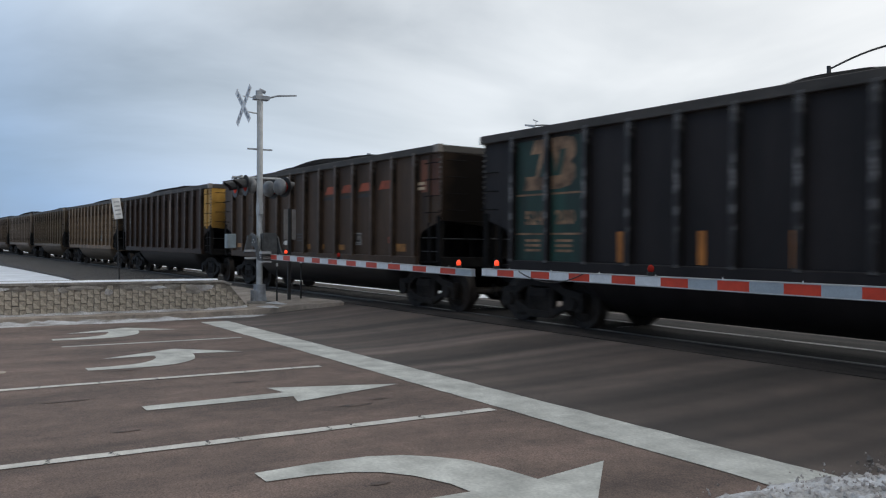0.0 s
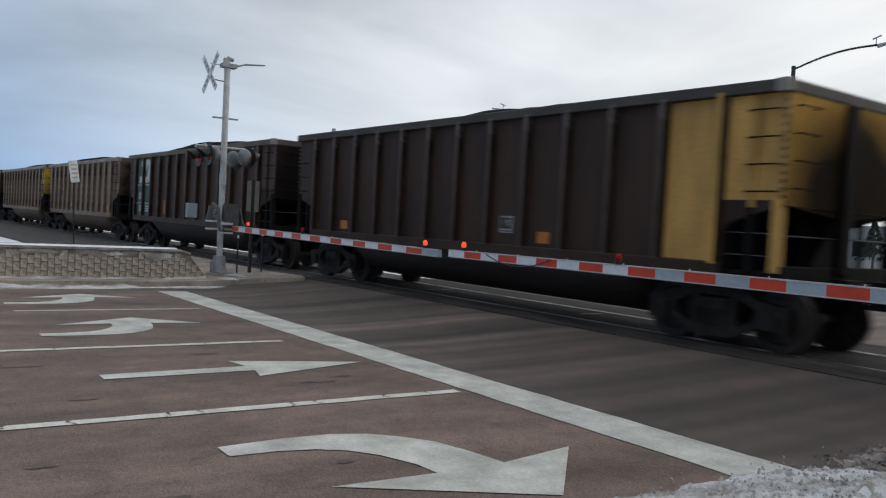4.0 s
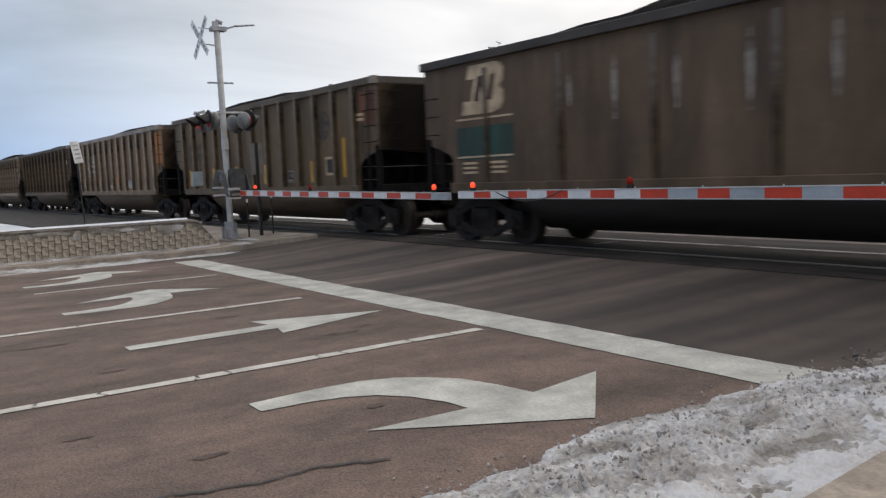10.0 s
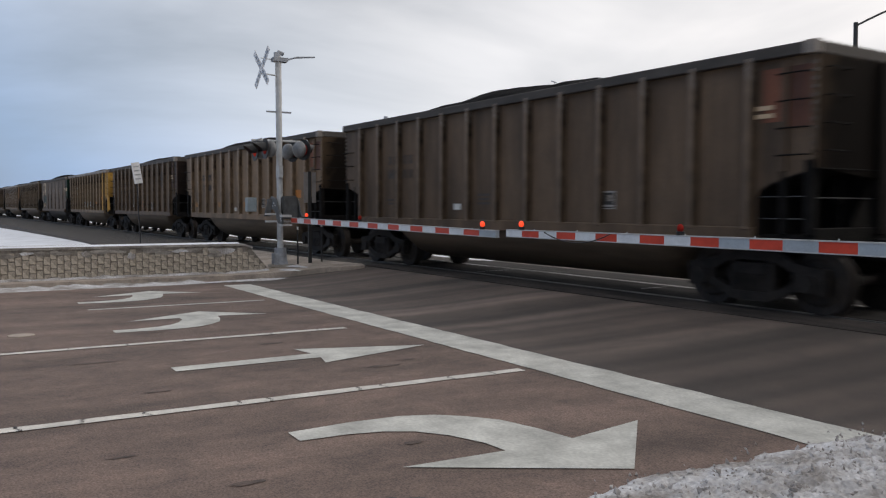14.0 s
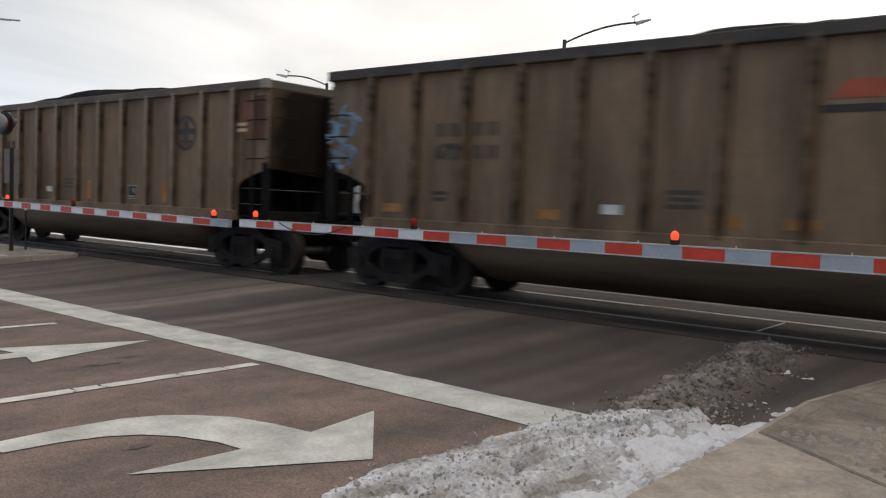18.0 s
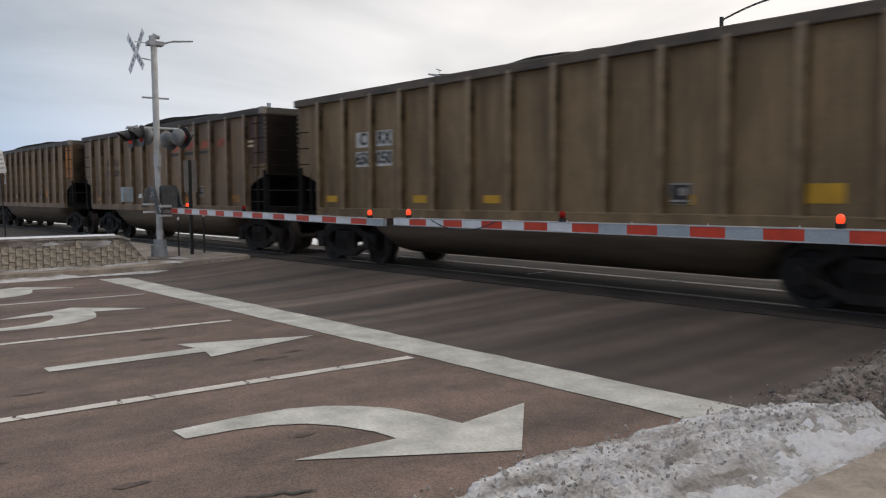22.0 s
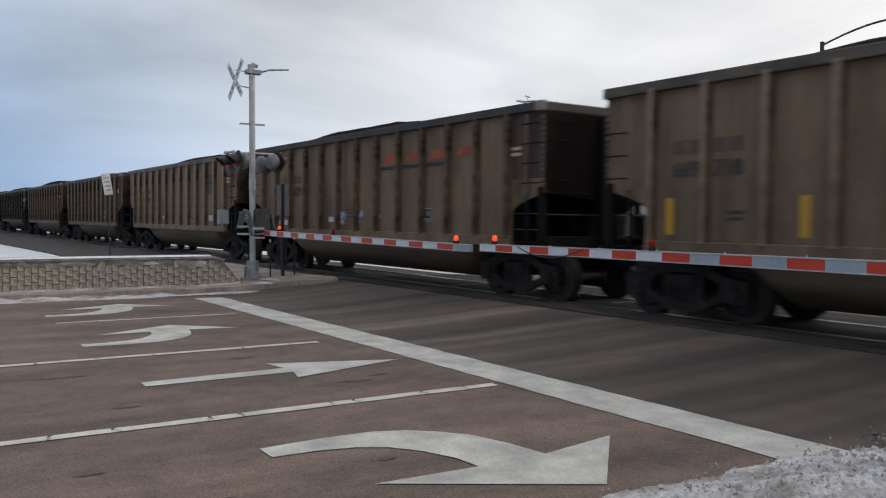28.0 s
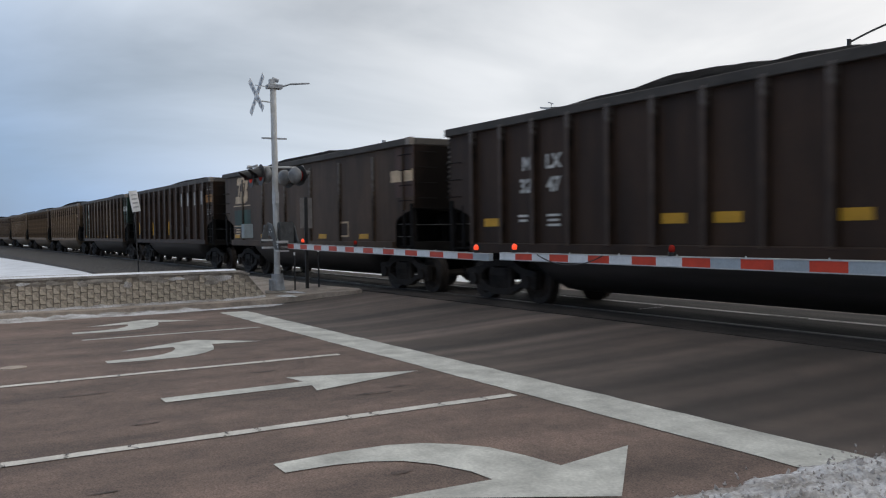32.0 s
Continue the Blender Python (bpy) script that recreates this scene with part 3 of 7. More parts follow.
def make_snow_bank():
    def height(x, y):
        mid = 3.80 + 0.05 * math.sin(y * 1.7) + 0.10 * smoothstep(-1.0, -3.0, y)
        wide = 0.64 + 0.10 * noise.noise((y * 1.1, 3, 0)) + 0.07 * noise.noise((y * 4.1, 5, 0)) - 0.56 * smoothstep(0.5, 1.7, y)
        k = 1 - min(1.0, abs(x - mid) / max(0.05, wide))
        if x > mid:
            k = max(k, 0.35 * (1 - smoothstep(0.3, 1.3, y)))
        body = 0.085 * k ** 0.7 + k ** 0.35 * (0.035 * lumpy(x, y, 4.0) + 0.03 * lumpy(x, y, 11) + 0.028 * lumpy(x, y, 24) + 0.024 * lumpy(x, y, 52)) if k > 0 else -0.08
        body -= 0.16 * smoothstep(0.9, 1.8, y)
        return max(-0.08, body) + ground_height(x, y) - 0.004
    tagged(sheet("snow_bank", 3.0, 4.80, -9.0, 2.5, 84, 520, height, SNOW_DIRTY), "dirty crusted snow bank along the kerb", "snow", kind="stuff")

    def slush(x, y):
        mid = 3.50 - 0.085 * (y - 1.2) + 0.06 * math.sin(y * 2.3)
        wide = 0.26 + 0.10 * noise.noise((y * 1.9, 8, 0)) + 0.06 * noise.noise((y * 6, 9, 0))
        k = 1 - min(1.0, abs(x - mid) / wide)
        ends = smoothstep(0.9, 1.5, y) * (1 - smoothstep(4.6, 5.1, y))
        body = ends * k ** 0.6 * (0.055 + 0.05 * lumpy(x, y, 5) + 0.04 * lumpy(x, y, 13) + 0.035 * lumpy(x, y, 29))
        return (body if body > 0.006 else -0.09) + ground_height(x, y) - 0.004
    tagged(sheet("frozen_slush", 2.7, 4.1, 0.9, 5.2, 56, 190, slush, SLUSH), "dark frozen slush ridge running to the rails", "slush", kind="stuff")
    rnd = random.Random(11)
    spots = []
    for i in range(3600):
        y = rnd.uniform(-8.8, 2.2)
        x = 3.66 + 0.10 * smoothstep(-1.0, -3.0, y) + rnd.gauss(0, 0.27)
        if 2.95 < x < 4.62:
            r = rnd.uniform(0.006, 0.020) * (1.8 if rnd.random() < 0.08 else 1)
            spots.append((x, y, max(0.0, height(x, y)) + r * 0.25, r))
    crumbs("snow_crumbs", rnd, spots, SNOW_CRUST, "broken crumbs of frozen snow")
    spots = []
    for i in range(1300):
        y = rnd.uniform(0.9, 5.1)
        x = 3.52 - 0.085 * (y - 1.2) + rnd.gauss(0.06, 0.22)
        r = rnd.uniform(0.007, 0.026) * (1.8 if rnd.random() < 0.08 else 1)
        spots.append((x, y, max(ground_height(x, y), slush(x, y)) + r * 0.3, r))
    crumbs("slush_crumbs", rnd, spots, SLUSH, "brown crumbs of frozen slush on asphalt")

    # cleaner snow lying in patches towards the kerb
    def clean(x, y):
        kerb = 4.5 - 0.05 * smoothstep(0.6, 1.9, y) + 0.15 * smoothstep(1.9, 3.0, y) + 0.15 * smoothstep(3.0, 3.85, y)
        far = smoothstep(0.6, 1.7, y)
        mid = (4.34 - 0.10 * math.sin(y * 1.3 + 1.0) + 0.12 * smoothstep(-1.0, -3.0, y)) * (1 - far) + (kerb - 0.05) * far
        k = 1 - min(1.0, abs(x - mid) / (0.46 - 0.32 * far))
        cut = k + 0.9 * lumpy(x + 3, y, 1.8) + 0.6 * lumpy(x, y, 7) + 0.4 * lumpy(x, y, 19) - 0.22 * far
        fade = 1 - smoothstep(3.3, 3.9, y)
        low = max(height(x, y), ground_height(x, y))
        return low + max(-0.02, min(0.02, (cut * fade - 0.46) * 0.07)) + (0.012 * lumpy(x, y, 30) + 0.010 * lumpy(x, y, 14) if cut * fade > 0.46 else 0)
    tagged(sheet("clean_snow", 3.70, 4.80, -9.0, 4.2, 60, 580, clean, SNOW_WHITE), "cleaner white snow lying in patches by the kerb", "snow", kind="stuff")


make_snow_bank()


# ---- cracks and stains in the road ----
def crack(points, width, name="road_crack"):
    bm = bmesh.new()
    rnd = random.Random(5)
    fine = []
    for (x0, y0), (x1, y1) in zip(points, points[1:]):
        for i in range(12):
            k = i / 12
            fine.append((x0 + (x1 - x0) * k + rnd.uniform(-0.018, 0.018), y0 + (y1 - y0) * k + rnd.uniform(-0.018, 0.018)))
    fine.append(points[-1])
    prev = None
    for i, (x, y) in enumerate(fine):
        w = width * rnd.uniform(0.4, 1.2)
        pair = (bm.verts.new((x - w, y + w * 0.5, ground_height(x, y) + 0.0055)), bm.verts.new((x + w, y - w * 0.5, ground_height(x, y) + 0.0055)))
        if prev:
            bm.faces.new((prev[0], prev[1], pair[1], pair[0]))
        prev = pair
    tagged(part(name, bm, BLACK_METAL), "dark irregular crack in the asphalt", "crack", kind="structure")


crack([(2.35, -4.6), (2.5, -4.1), (2.48, -3.7), (2.62, -3.3), (2.6, -2.95), (2.75, -2.6)], 0.012)
crack([(-11.2, 0.705), (-6, 0.71), (-2, 0.70), (1.2, 0.712), (3.0, 0.70)], 0.007)
for i in range(15):
    y = -0.35 - 0.52 * i + 0.16 * math.sin(i * 2.7)
    crack([(-0.075, y), (-0.02, y + 0.03 * math.sin(i * 5.1)), (0.075, y + 0.04 * math.sin(i * 3.3))], 0.006)
for i in range(10):
    y = -0.7 - 0.8 * i + 0.2 * math.sin(i * 2.1)
    crack([(-3.755, y), (-3.615, y + 0.04 * math.sin(i * 4.1))], 0.008)
TAR = mat("tar_stain", (0.125, 0.088, 0.073), 0.8, vary=0.4, scale=6, grain=40, bump=0.4, tint=(0.055, 0.043, 0.037))


def tar_spots():
    """Small dark worn spots in the lanes, drawn out along them."""
    rnd = random.Random(21)
    for x, y, a, b in ((2.0, -3.35, 0.05, 0.16), (1.75, -2.15, 0.05, 0.10), (2.9, -4.3, 0.04, 0.14), (1.1, -3.9, 0.03, 0.12), (-0.9, -1.1, 0.09, 0.22), (-1.1, -0.75, 0.05, 0.16), (-2.6, -3.6, 0.05, 0.3), (-2.9, -1.6, 0.06, 0.2), (-0.8, -3.3, 0.04, 0.18), (-4.6, -2.6, 0.06, 0.3), (-6.6, -1.4, 0.07, 0.4), (-5.0, -5.2, 0.05, 0.25), (-9.3, -2.6, 0.08, 0.5), (0.6, -4.7, 0.04, 0.10)):
        bm = bmesh.new()
        rim = []
        for i in range(16):
            t = i * math.tau / 16
            w = 1 + 0.9 * noise.noise((math.cos(t) * 2.6 + x, math.sin(t) * 2.6 + y, 2))
            rim.append(bm.verts.new((x + 0.7 * a * w * math.cos(t), y + 0.7 * b * w * math.sin(t), ground_height(x, y) + 0.0005)))
        bm.faces.new(rim)
        tagged(part("tar_spot", bm, TAR), "small dark worn spot in the asphalt", "stain", kind="structure")


tar_spots()
bm = bmesh.new()
bmesh.ops.create_cone(bm, cap_ends=True, segments=20, radius1=0.16, radius2=0.16, depth=0.01, matrix=Matrix.Translation((-5.2, -4.15, 0.0)))
tagged(part("valve_cover", bm, CONCRETE), "small round pale valve cover in the road", "valve cover", kind="structure")


# ---- median island with its wall ----
ISLAND = [(-12.45, -40), (-12.42, -0.6), (-12.45, 0.9), (-12.36, 2.0), (-12.20, 2.9), (-12.02, 3.5), (-12.05, 3.82), (-12.5, 3.95), (-14, 3.75), (-21, 3.7), (-21, -40)]


def make_island():
    bm = bmesh.new()
    top = [bm.verts.new((x, y, ground_height(x, y) + 0.13 - 0.06 * smoothstep(2.6, 3.8, y))) for x, y in ISLAND]
    low = [bm.verts.new((x, y, ground_height(x, y) - 0.2)) for x, y in ISLAND]
    n = len(ISLAND)
    centre = bm.verts.new((-14.0, 1.0, ground_height(-14.0, 1.0) + 0.13))
    for i in range(n):
        bm.faces.new((top[i], top[(i + 1) % n], centre))
    for i in range(n):
        bm.faces.new((low[i], low[(i + 1) % n], top[(i + 1) % n], top[i]))
    bmesh.ops.recalc_face_normals(bm, faces=bm.faces)
    tagged(part("median_island", bm, CONCRETE), "tan concrete median island with a kerb", "island", kind="structure")
    # snow swept against the kerb of the island
    def ridge(x, y):
        k = 1 - min(1.0, abs(x + 12.34 - 0.1 * lumpy(x, y, 0.8)) / 0.40)
        return ground_height(x, y) - 0.05 + (0.11 * k ** 0.6 + 0.06 * k * lumpy(x, y, 6) if k > 0 else 0) * smoothstep(0.5, -0.4, y)
    tagged(sheet("snow_ridge", -12.9, -11.7, -16, 0.5, 20, 180, ridge, SNOW_DIRTY), "grey snow ridge along the island kerb", "snow", kind="stuff")
    for (x, y, a, b, turn) in ((-12.12, 1.25, 1.9, 0.12, 1.60), (-12.6, 2.1, 0.4, 0.2, 0.3), (-13.3, 2.5, 0.5, 0.18, 0.1)):
        bm = bmesh.new()
        rim = []
        for i in range(24):
            t = i * math.tau / 24
            w = 1 + 0.3 * noise.noise((math.cos(t) * 2, math.sin(t) * 2, x))
            px, py = a * w * math.cos(t), b * w * math.sin(t)
            rim.append(bm.verts.new((x + px * math.cos(turn) - py * math.sin(turn), y + px * math.sin(turn) + py * math.cos(turn), ground_height(x, y) + (0.004 if x > -12.3 else 0.125))))
        mid = bm.verts.new((x, y, ground_height(x, y) + (0.05 if x > -12.3 else 0.17)))
        for i in range(24):
            bm.faces.new((rim[i], rim[(i + 1) % 24], mid))
        tagged(part("snow_patch", bm, SNOW_GREY), "thin snow left on the island edge", "snow", kind="stuff")


make_island()
WALL_X, WALL_H = -13.15, 0.84


def make_wall():
    core = thing("median_wall", "low wall of upright tan cast blocks, snow on its top", "wall")
    bm = bmesh.new()
    prism(bm, [(-30, 0.05), (-30, WALL_H - 0.05), (1.10, WALL_H - 0.05), (1.28, WALL_H - 0.12), (1.72, 0.2), (1.78, 0.05)], "x", WALL_X - 1.3, WALL_X - 0.02)
    part("core", bm, MORTAR, core)
    bm = bmesh.new()
    prism(bm, [(-30, WALL_H - 0.05), (-30, WALL_H), (1.10, WALL_H), (1.33, WALL_H - 0.08), (1.31, WALL_H - 0.13), (1.10, WALL_H - 0.05)], "x", WALL_X - 1.3, WALL_X + 0.02)
    part("cap", bm, STAINED, core, "stained concrete cap")
    bm = bmesh.new()
    grid = []
    for i in range(180):
        y = -30 + 31.0 * i / 179
        wide = 0.16 + 0.06 * noise.noise((y * 1.3, 0, 0)) + 0.04 * noise.noise((y * 5, 1, 0))
        grid.append([bm.verts.new((WALL_X - 2.2 * wide + (2.2 * wide + 0.012) * j / 6, y, WALL_H + (0.004 + 0.035 * math.sin(math.pi * j / 6)))) for j in range(7)])
    for a, b in zip(grid, grid[1:]):
        for j in range(6):
            bm.faces.new((a[j], a[j + 1], b[j + 1], b[j]))
    part("snow_cap", bm, SNOW, core, "thin snow along the top", smooth=True)
    bm = bmesh.new()
    box(bm, -0.022, 0.022, -0.062, 0.062, -0.092, 0.092)
    bmesh.ops.bevel(bm, geom=list(bm.edges), offset=0.01, segments=1, affect="EDGES")
    block = mesh_of(bm, "block", BRICK_M)
    rnd = random.Random(2)
    for c in range(78):
        y = 1.76 - 0.137 * (c + 0.5)
        shift = (0, 0.095, 0.03, 0.125)[c % 4] + rnd.uniform(-0.012, 0.012)
        for r in range(5):
            z = 0.15 + shift + 0.197 * r
            limit = WALL_H - 0.07 if y < 1.2 else WALL_H - 0.07 - (y - 1.2) * 1.15
            if z + 0.04 > limit:
                continue
            ob = new("block", block)
            ob.parent = core
            squash = min(1.0, (limit - z + 0.09) / 0.18)
            ob.matrix_basis = pose(WALL_X - 0.018 + rnd.uniform(-0.008, 0.006), y + rnd.uniform(-0.006, 0.006), z, rnd.uniform(-2.5, 2.5), rnd.uniform(-1.5, 1.5), rnd.uniform(-2, 2)) @ Matrix.Diagonal((1, rnd.uniform(0.92, 1.02), squash * rnd.uniform(0.94, 1.02), 1))
    # snow caught along the foot and smeared over the upper face
    bm = bmesh.new()
    last = None
    for i in range(230):
        y = -12.5 + 14.2 * i / 229
        h, w = 0.05 + 0.05 * noise.noise((y * 2.2, 4, 0)) + 0.03 * noise.noise((y * 7, 4, 0)), 0.12 + 0.08 * noise.noise((y * 1.7, 6, 0))
        z = ground_height(WALL_X, y) + 0.128
        ring = [bm.verts.new((WALL_X - 0.01, y, z + max(0.01, h))), bm.verts.new((WALL_X + w * 0.5, y, z + max(0.008, h * 0.6))), bm.verts.new((WALL_X + w, y, z))]
        if last:
            bm.faces.new((last[0], last[1], ring[1], ring[0])), bm.faces.new((last[1], last[2], ring[2], ring[1]))
        last = ring
    part("foot_snow", bm, SNOW_DIRTY, core, "thin dirty snow along the foot")
    for i in range(46):
        y = -12.0 + 12.9 * (i + rnd.random()) / 46
        z, ry, rz = WALL_H - 0.10 - abs(rnd.gauss(0, 0.09)), rnd.uniform(0.08, 0.26), rnd.uniform(0.03, 0.075)
        bm = bmesh.new()
        rim = []
        for j in range(14):
            a = j * math.tau / 14
            q = 1 + 0.55 * noise.noise((math.cos(a) * 1.7 + i, math.sin(a) * 1.7, 3))
            rim.append((y + ry * q * math.cos(a), max(0.2, min(WALL_H - 0.055, z + rz * q * math.sin(a)))))
        prism(bm, rim, "x", WALL_X - 0.01, WALL_X + 0.012 + 0.004 * rnd.random())
        part("smear", bm, SNOW_DIRTY if i % 4 == 1 else STAINED, core)
    # planted fill behind, under snow
    bm = bmesh.new()
    box(bm, -16.2, WALL_X - 1.3, -30, 0.9, 0.1, WALL_H - 0.05)
    tagged(part("planter_fill", bm, STAINED), "bare grey fill behind the median wall", "ground", kind="structure")


make_wall()


# ---- crossing gates ----
def gate_arm(mast, x0, y0, z0, x1, y1, z1, pairs, tall0, tall1, split, lamps, first_red=True):
    """A level arm from its hinge end to its tip, striped, with lamps on top."""
    a, b = Vector((x0, y0, z0)), Vector((x1, y1, z1))
    n = pairs * 2
    rims = bmesh.new()
    for e in (-1, 1):
        vs = []
        for pt, h in ((a, tall0), (b, tall1)):
            z = pt.z + e * h / 2
            for dy, dz in ((-0.041, -0.006), (-0.041, 0.006), (0.041, 0.006), (0.041, -0.006)):
                vs.append(rims.verts.new((pt.x, pt.y + dy, z + dz)))
        for j in range(4):
            rims.faces.new((vs[j], vs[(j + 1) % 4], vs[4 + (j + 1) % 4], vs[4 + j]))
        rims.faces.new(vs[:4]), rims.faces.new(vs[4:])
    bmesh.ops.recalc_face_normals(rims, faces=rims.faces)
    arm = part("gate_arm", rims, GALVANISED, mast, "lowered red and white striped gate arm")
    for i in range(n):
        k0, k1 = i / n, (i + 1) / n
        p, q = a.lerp(b, k0), a.lerp(b, k1)
        h0, h1 = tall0 + (tall1 - tall0) * k0, tall0 + (tall1 - tall0) * k1
        bm = bmesh.new()
        vs = []
        for pt, h in ((p, h0), (q, h1)):
            for dy, dz in ((-0.035, -h / 2), (-0.035, h / 2), (0.035, h / 2), (0.035, -h / 2)):
                vs.append(bm.verts.new((pt.x, pt.y + dy, pt.z + dz)))
        for j in range(4):
            bm.faces.new((vs[j], vs[(j + 1) % 4], vs[4 + (j + 1) % 4], vs[4 + j]))
        bm.faces.new(vs[:4]), bm.faces.new(vs[4:])
        bmesh.ops.recalc_face_normals(bm, faces=bm.faces)
        red = (i % 2 == 0) == first_red
        m = ARM_RED if red else (ARM_GREY if split(k0) else ARM_WHITE)
        part("red_stripe" if red else "white_stripe", bm, m, arm)
    for k, lit in lamps:
        p = a.lerp(b, k)
        h = (tall0 + (tall1 - tall0) * k) / 2
        bm = bmesh.new()
        rod(bm, (p.x, p.y, p.z + h), (p.x, p.y, p.z + h + 0.05), 0.04, 0.05, n=10)
        part("lamp_base", bm, BLACK_METAL, arm, "black lamp base")
        bm = bmesh.new()
        bmesh.ops.create_uvsphere(bm, u_segments=14, v_segments=8, radius=0.039, matrix=Matrix.Translation((p.x, p.y, p.z + h + 0.087)) @ Matrix.Diagonal((1, 1, 1.25, 1)))
        part("lamp_lens", bm, LAMP_RED if lit else LAMP_DULL, arm, "lit red lens" if lit else "dark red lens", smooth=True)
    rnd = random.Random(4)
    for i in range(9):
        k = (i + 0.6) / 9.3
        p = a.lerp(b, k)
        h = (tall0 + (tall1 - tall0) * k) / 2
        bm = bmesh.new()
        rod(bm, (p.x, p.y - 0.01, p.z + h), (p.x, p.y - 0.01, p.z + h + 0.025), 0.008, n=6)
        part("bolt", bm, GALVANISED, arm)
    return arm


def make_chain():
    chain = thing("hanging_chain", "thin dark chain slung along the gate arm", "chain")
    last = None
    for i in range(31):
        k = i / 30
        x = -2.55 + 1.35 * k
        z = 1.255 + 0.03 - 0.13 * (1 - (2 * k - 1) ** 2)
        p = Vector((x, 2.20, z))
        if last is not None:
            bm = bmesh.new()
            rod(bm, last, p, 0.008, n=5)
            part("link", bm, BLACK_METAL, chain)
        last = p


make_chain()


IRON = mat("weathered_iron", (0.095, 0.098, 0.10), 0.55, 0.1, vary=0.3, scale=6, grain=60, bump=0.1)
HOUSING = mat("lamp_housing", (0.20, 0.205, 0.21), 0.45, 0.2, vary=0.25, scale=6, grain=60, bump=0.1)


def flasher(parent, x, y, z, face, lit, r=0.27, turn=0):
    """A round black background with a hooded red lens; face is -1 towards -y, 1 towards +y."""
    bm = bmesh.new()
    rod(bm, (x, y, z), (x, y + face * 0.015, z), r, n=28)
    disc = part("background_disc", bm, BLACK_METAL, parent)
    bm = bmesh.new()
    for i in range(18):
        a0, a1 = math.pi * (-0.12 + 1.24 * i / 18), math.pi * (-0.12 + 1.24 * (i + 1) / 18)
        pts = []
        for a, in ((a0,), (a1,)):
            d = 0.30 * (0.35 + 0.65 * math.sin(max(0, min(math.pi, a))))
            c, s = math.cos(a) * 0.165, math.sin(a) * 0.165
            pts.append((bm.verts.new((x + c, y + face * 0.01, z + s)), bm.verts.new((x + c, y + face * (0.03 + d), z + s * 0.93 - 0.02))))
        bm.faces.new((pts[0][0], pts[1][0], pts[1][1], pts[0][1]))
    bmesh.ops.remove_doubles(bm, verts=bm.verts[:], dist=0.001)
    bmesh.ops.solidify(bm, geom=bm.faces[:], thickness=0.006)
    part("hood", bm, BLACK_METAL, disc, smooth=False)
    bm = bmesh.new()
    bmesh.ops.create_uvsphere(bm, u_segments=20, v_segments=10, radius=0.152, matrix=Matrix.Translation((x, y + face * 0.012, z)) @ Matrix.Diagonal((1, 0.25, 1, 1)))
    part("lens", bm, LAMP_DIM if lit else LAMP_DULL, disc, "lit red lens" if lit else "dark red lens", smooth=True)
    bm = bmesh.new()
    bmesh.ops.create_uvsphere(bm, u_segments=18, v_segments=10, radius=0.215, matrix=Matrix.Translation((x, y - face * 0.14, z)) @ Matrix.Diagonal((1, 0.62, 1, 1)))
    part("housing", bm, HOUSING, disc, "rounded grey lamp housing", smooth=True)
    disc.matrix_basis = Matrix.Translation((x, y, z)) @ pose(0, 0, 0, 0, 0, turn) @ Matrix.Translation((-x, -y, -z))


def crossbuck(parent, x, y, z):
    for e in (-1, 1):
        bm = bmesh.new()
        m = Matrix.Translation((x, y - 0.01 * e, z)) @ Matrix.Rotation(radians(5), 4, "Z") @ Matrix.Rotation(e * radians(45), 4, "Y")
        prism(bm, [(-0.62, -0.09), (-0.62, 0.09), (0.62, 0.09), (0.62, -0.09)], "y", -0.004, 0.004, m)
        blade = part("blade", bm, SIGN_WHITE, parent, "white blade with worn grey lettering")
        for k in (-0.42, -0.26, -0.10, 0.18, 0.34, 0.48):
            bm = bmesh.new()
            box(bm, k - 0.05, k + 0.05, -0.007, 0.007, -0.045, 0.045, m)
            part("letter_bar", bm, CAST_GREY, blade)


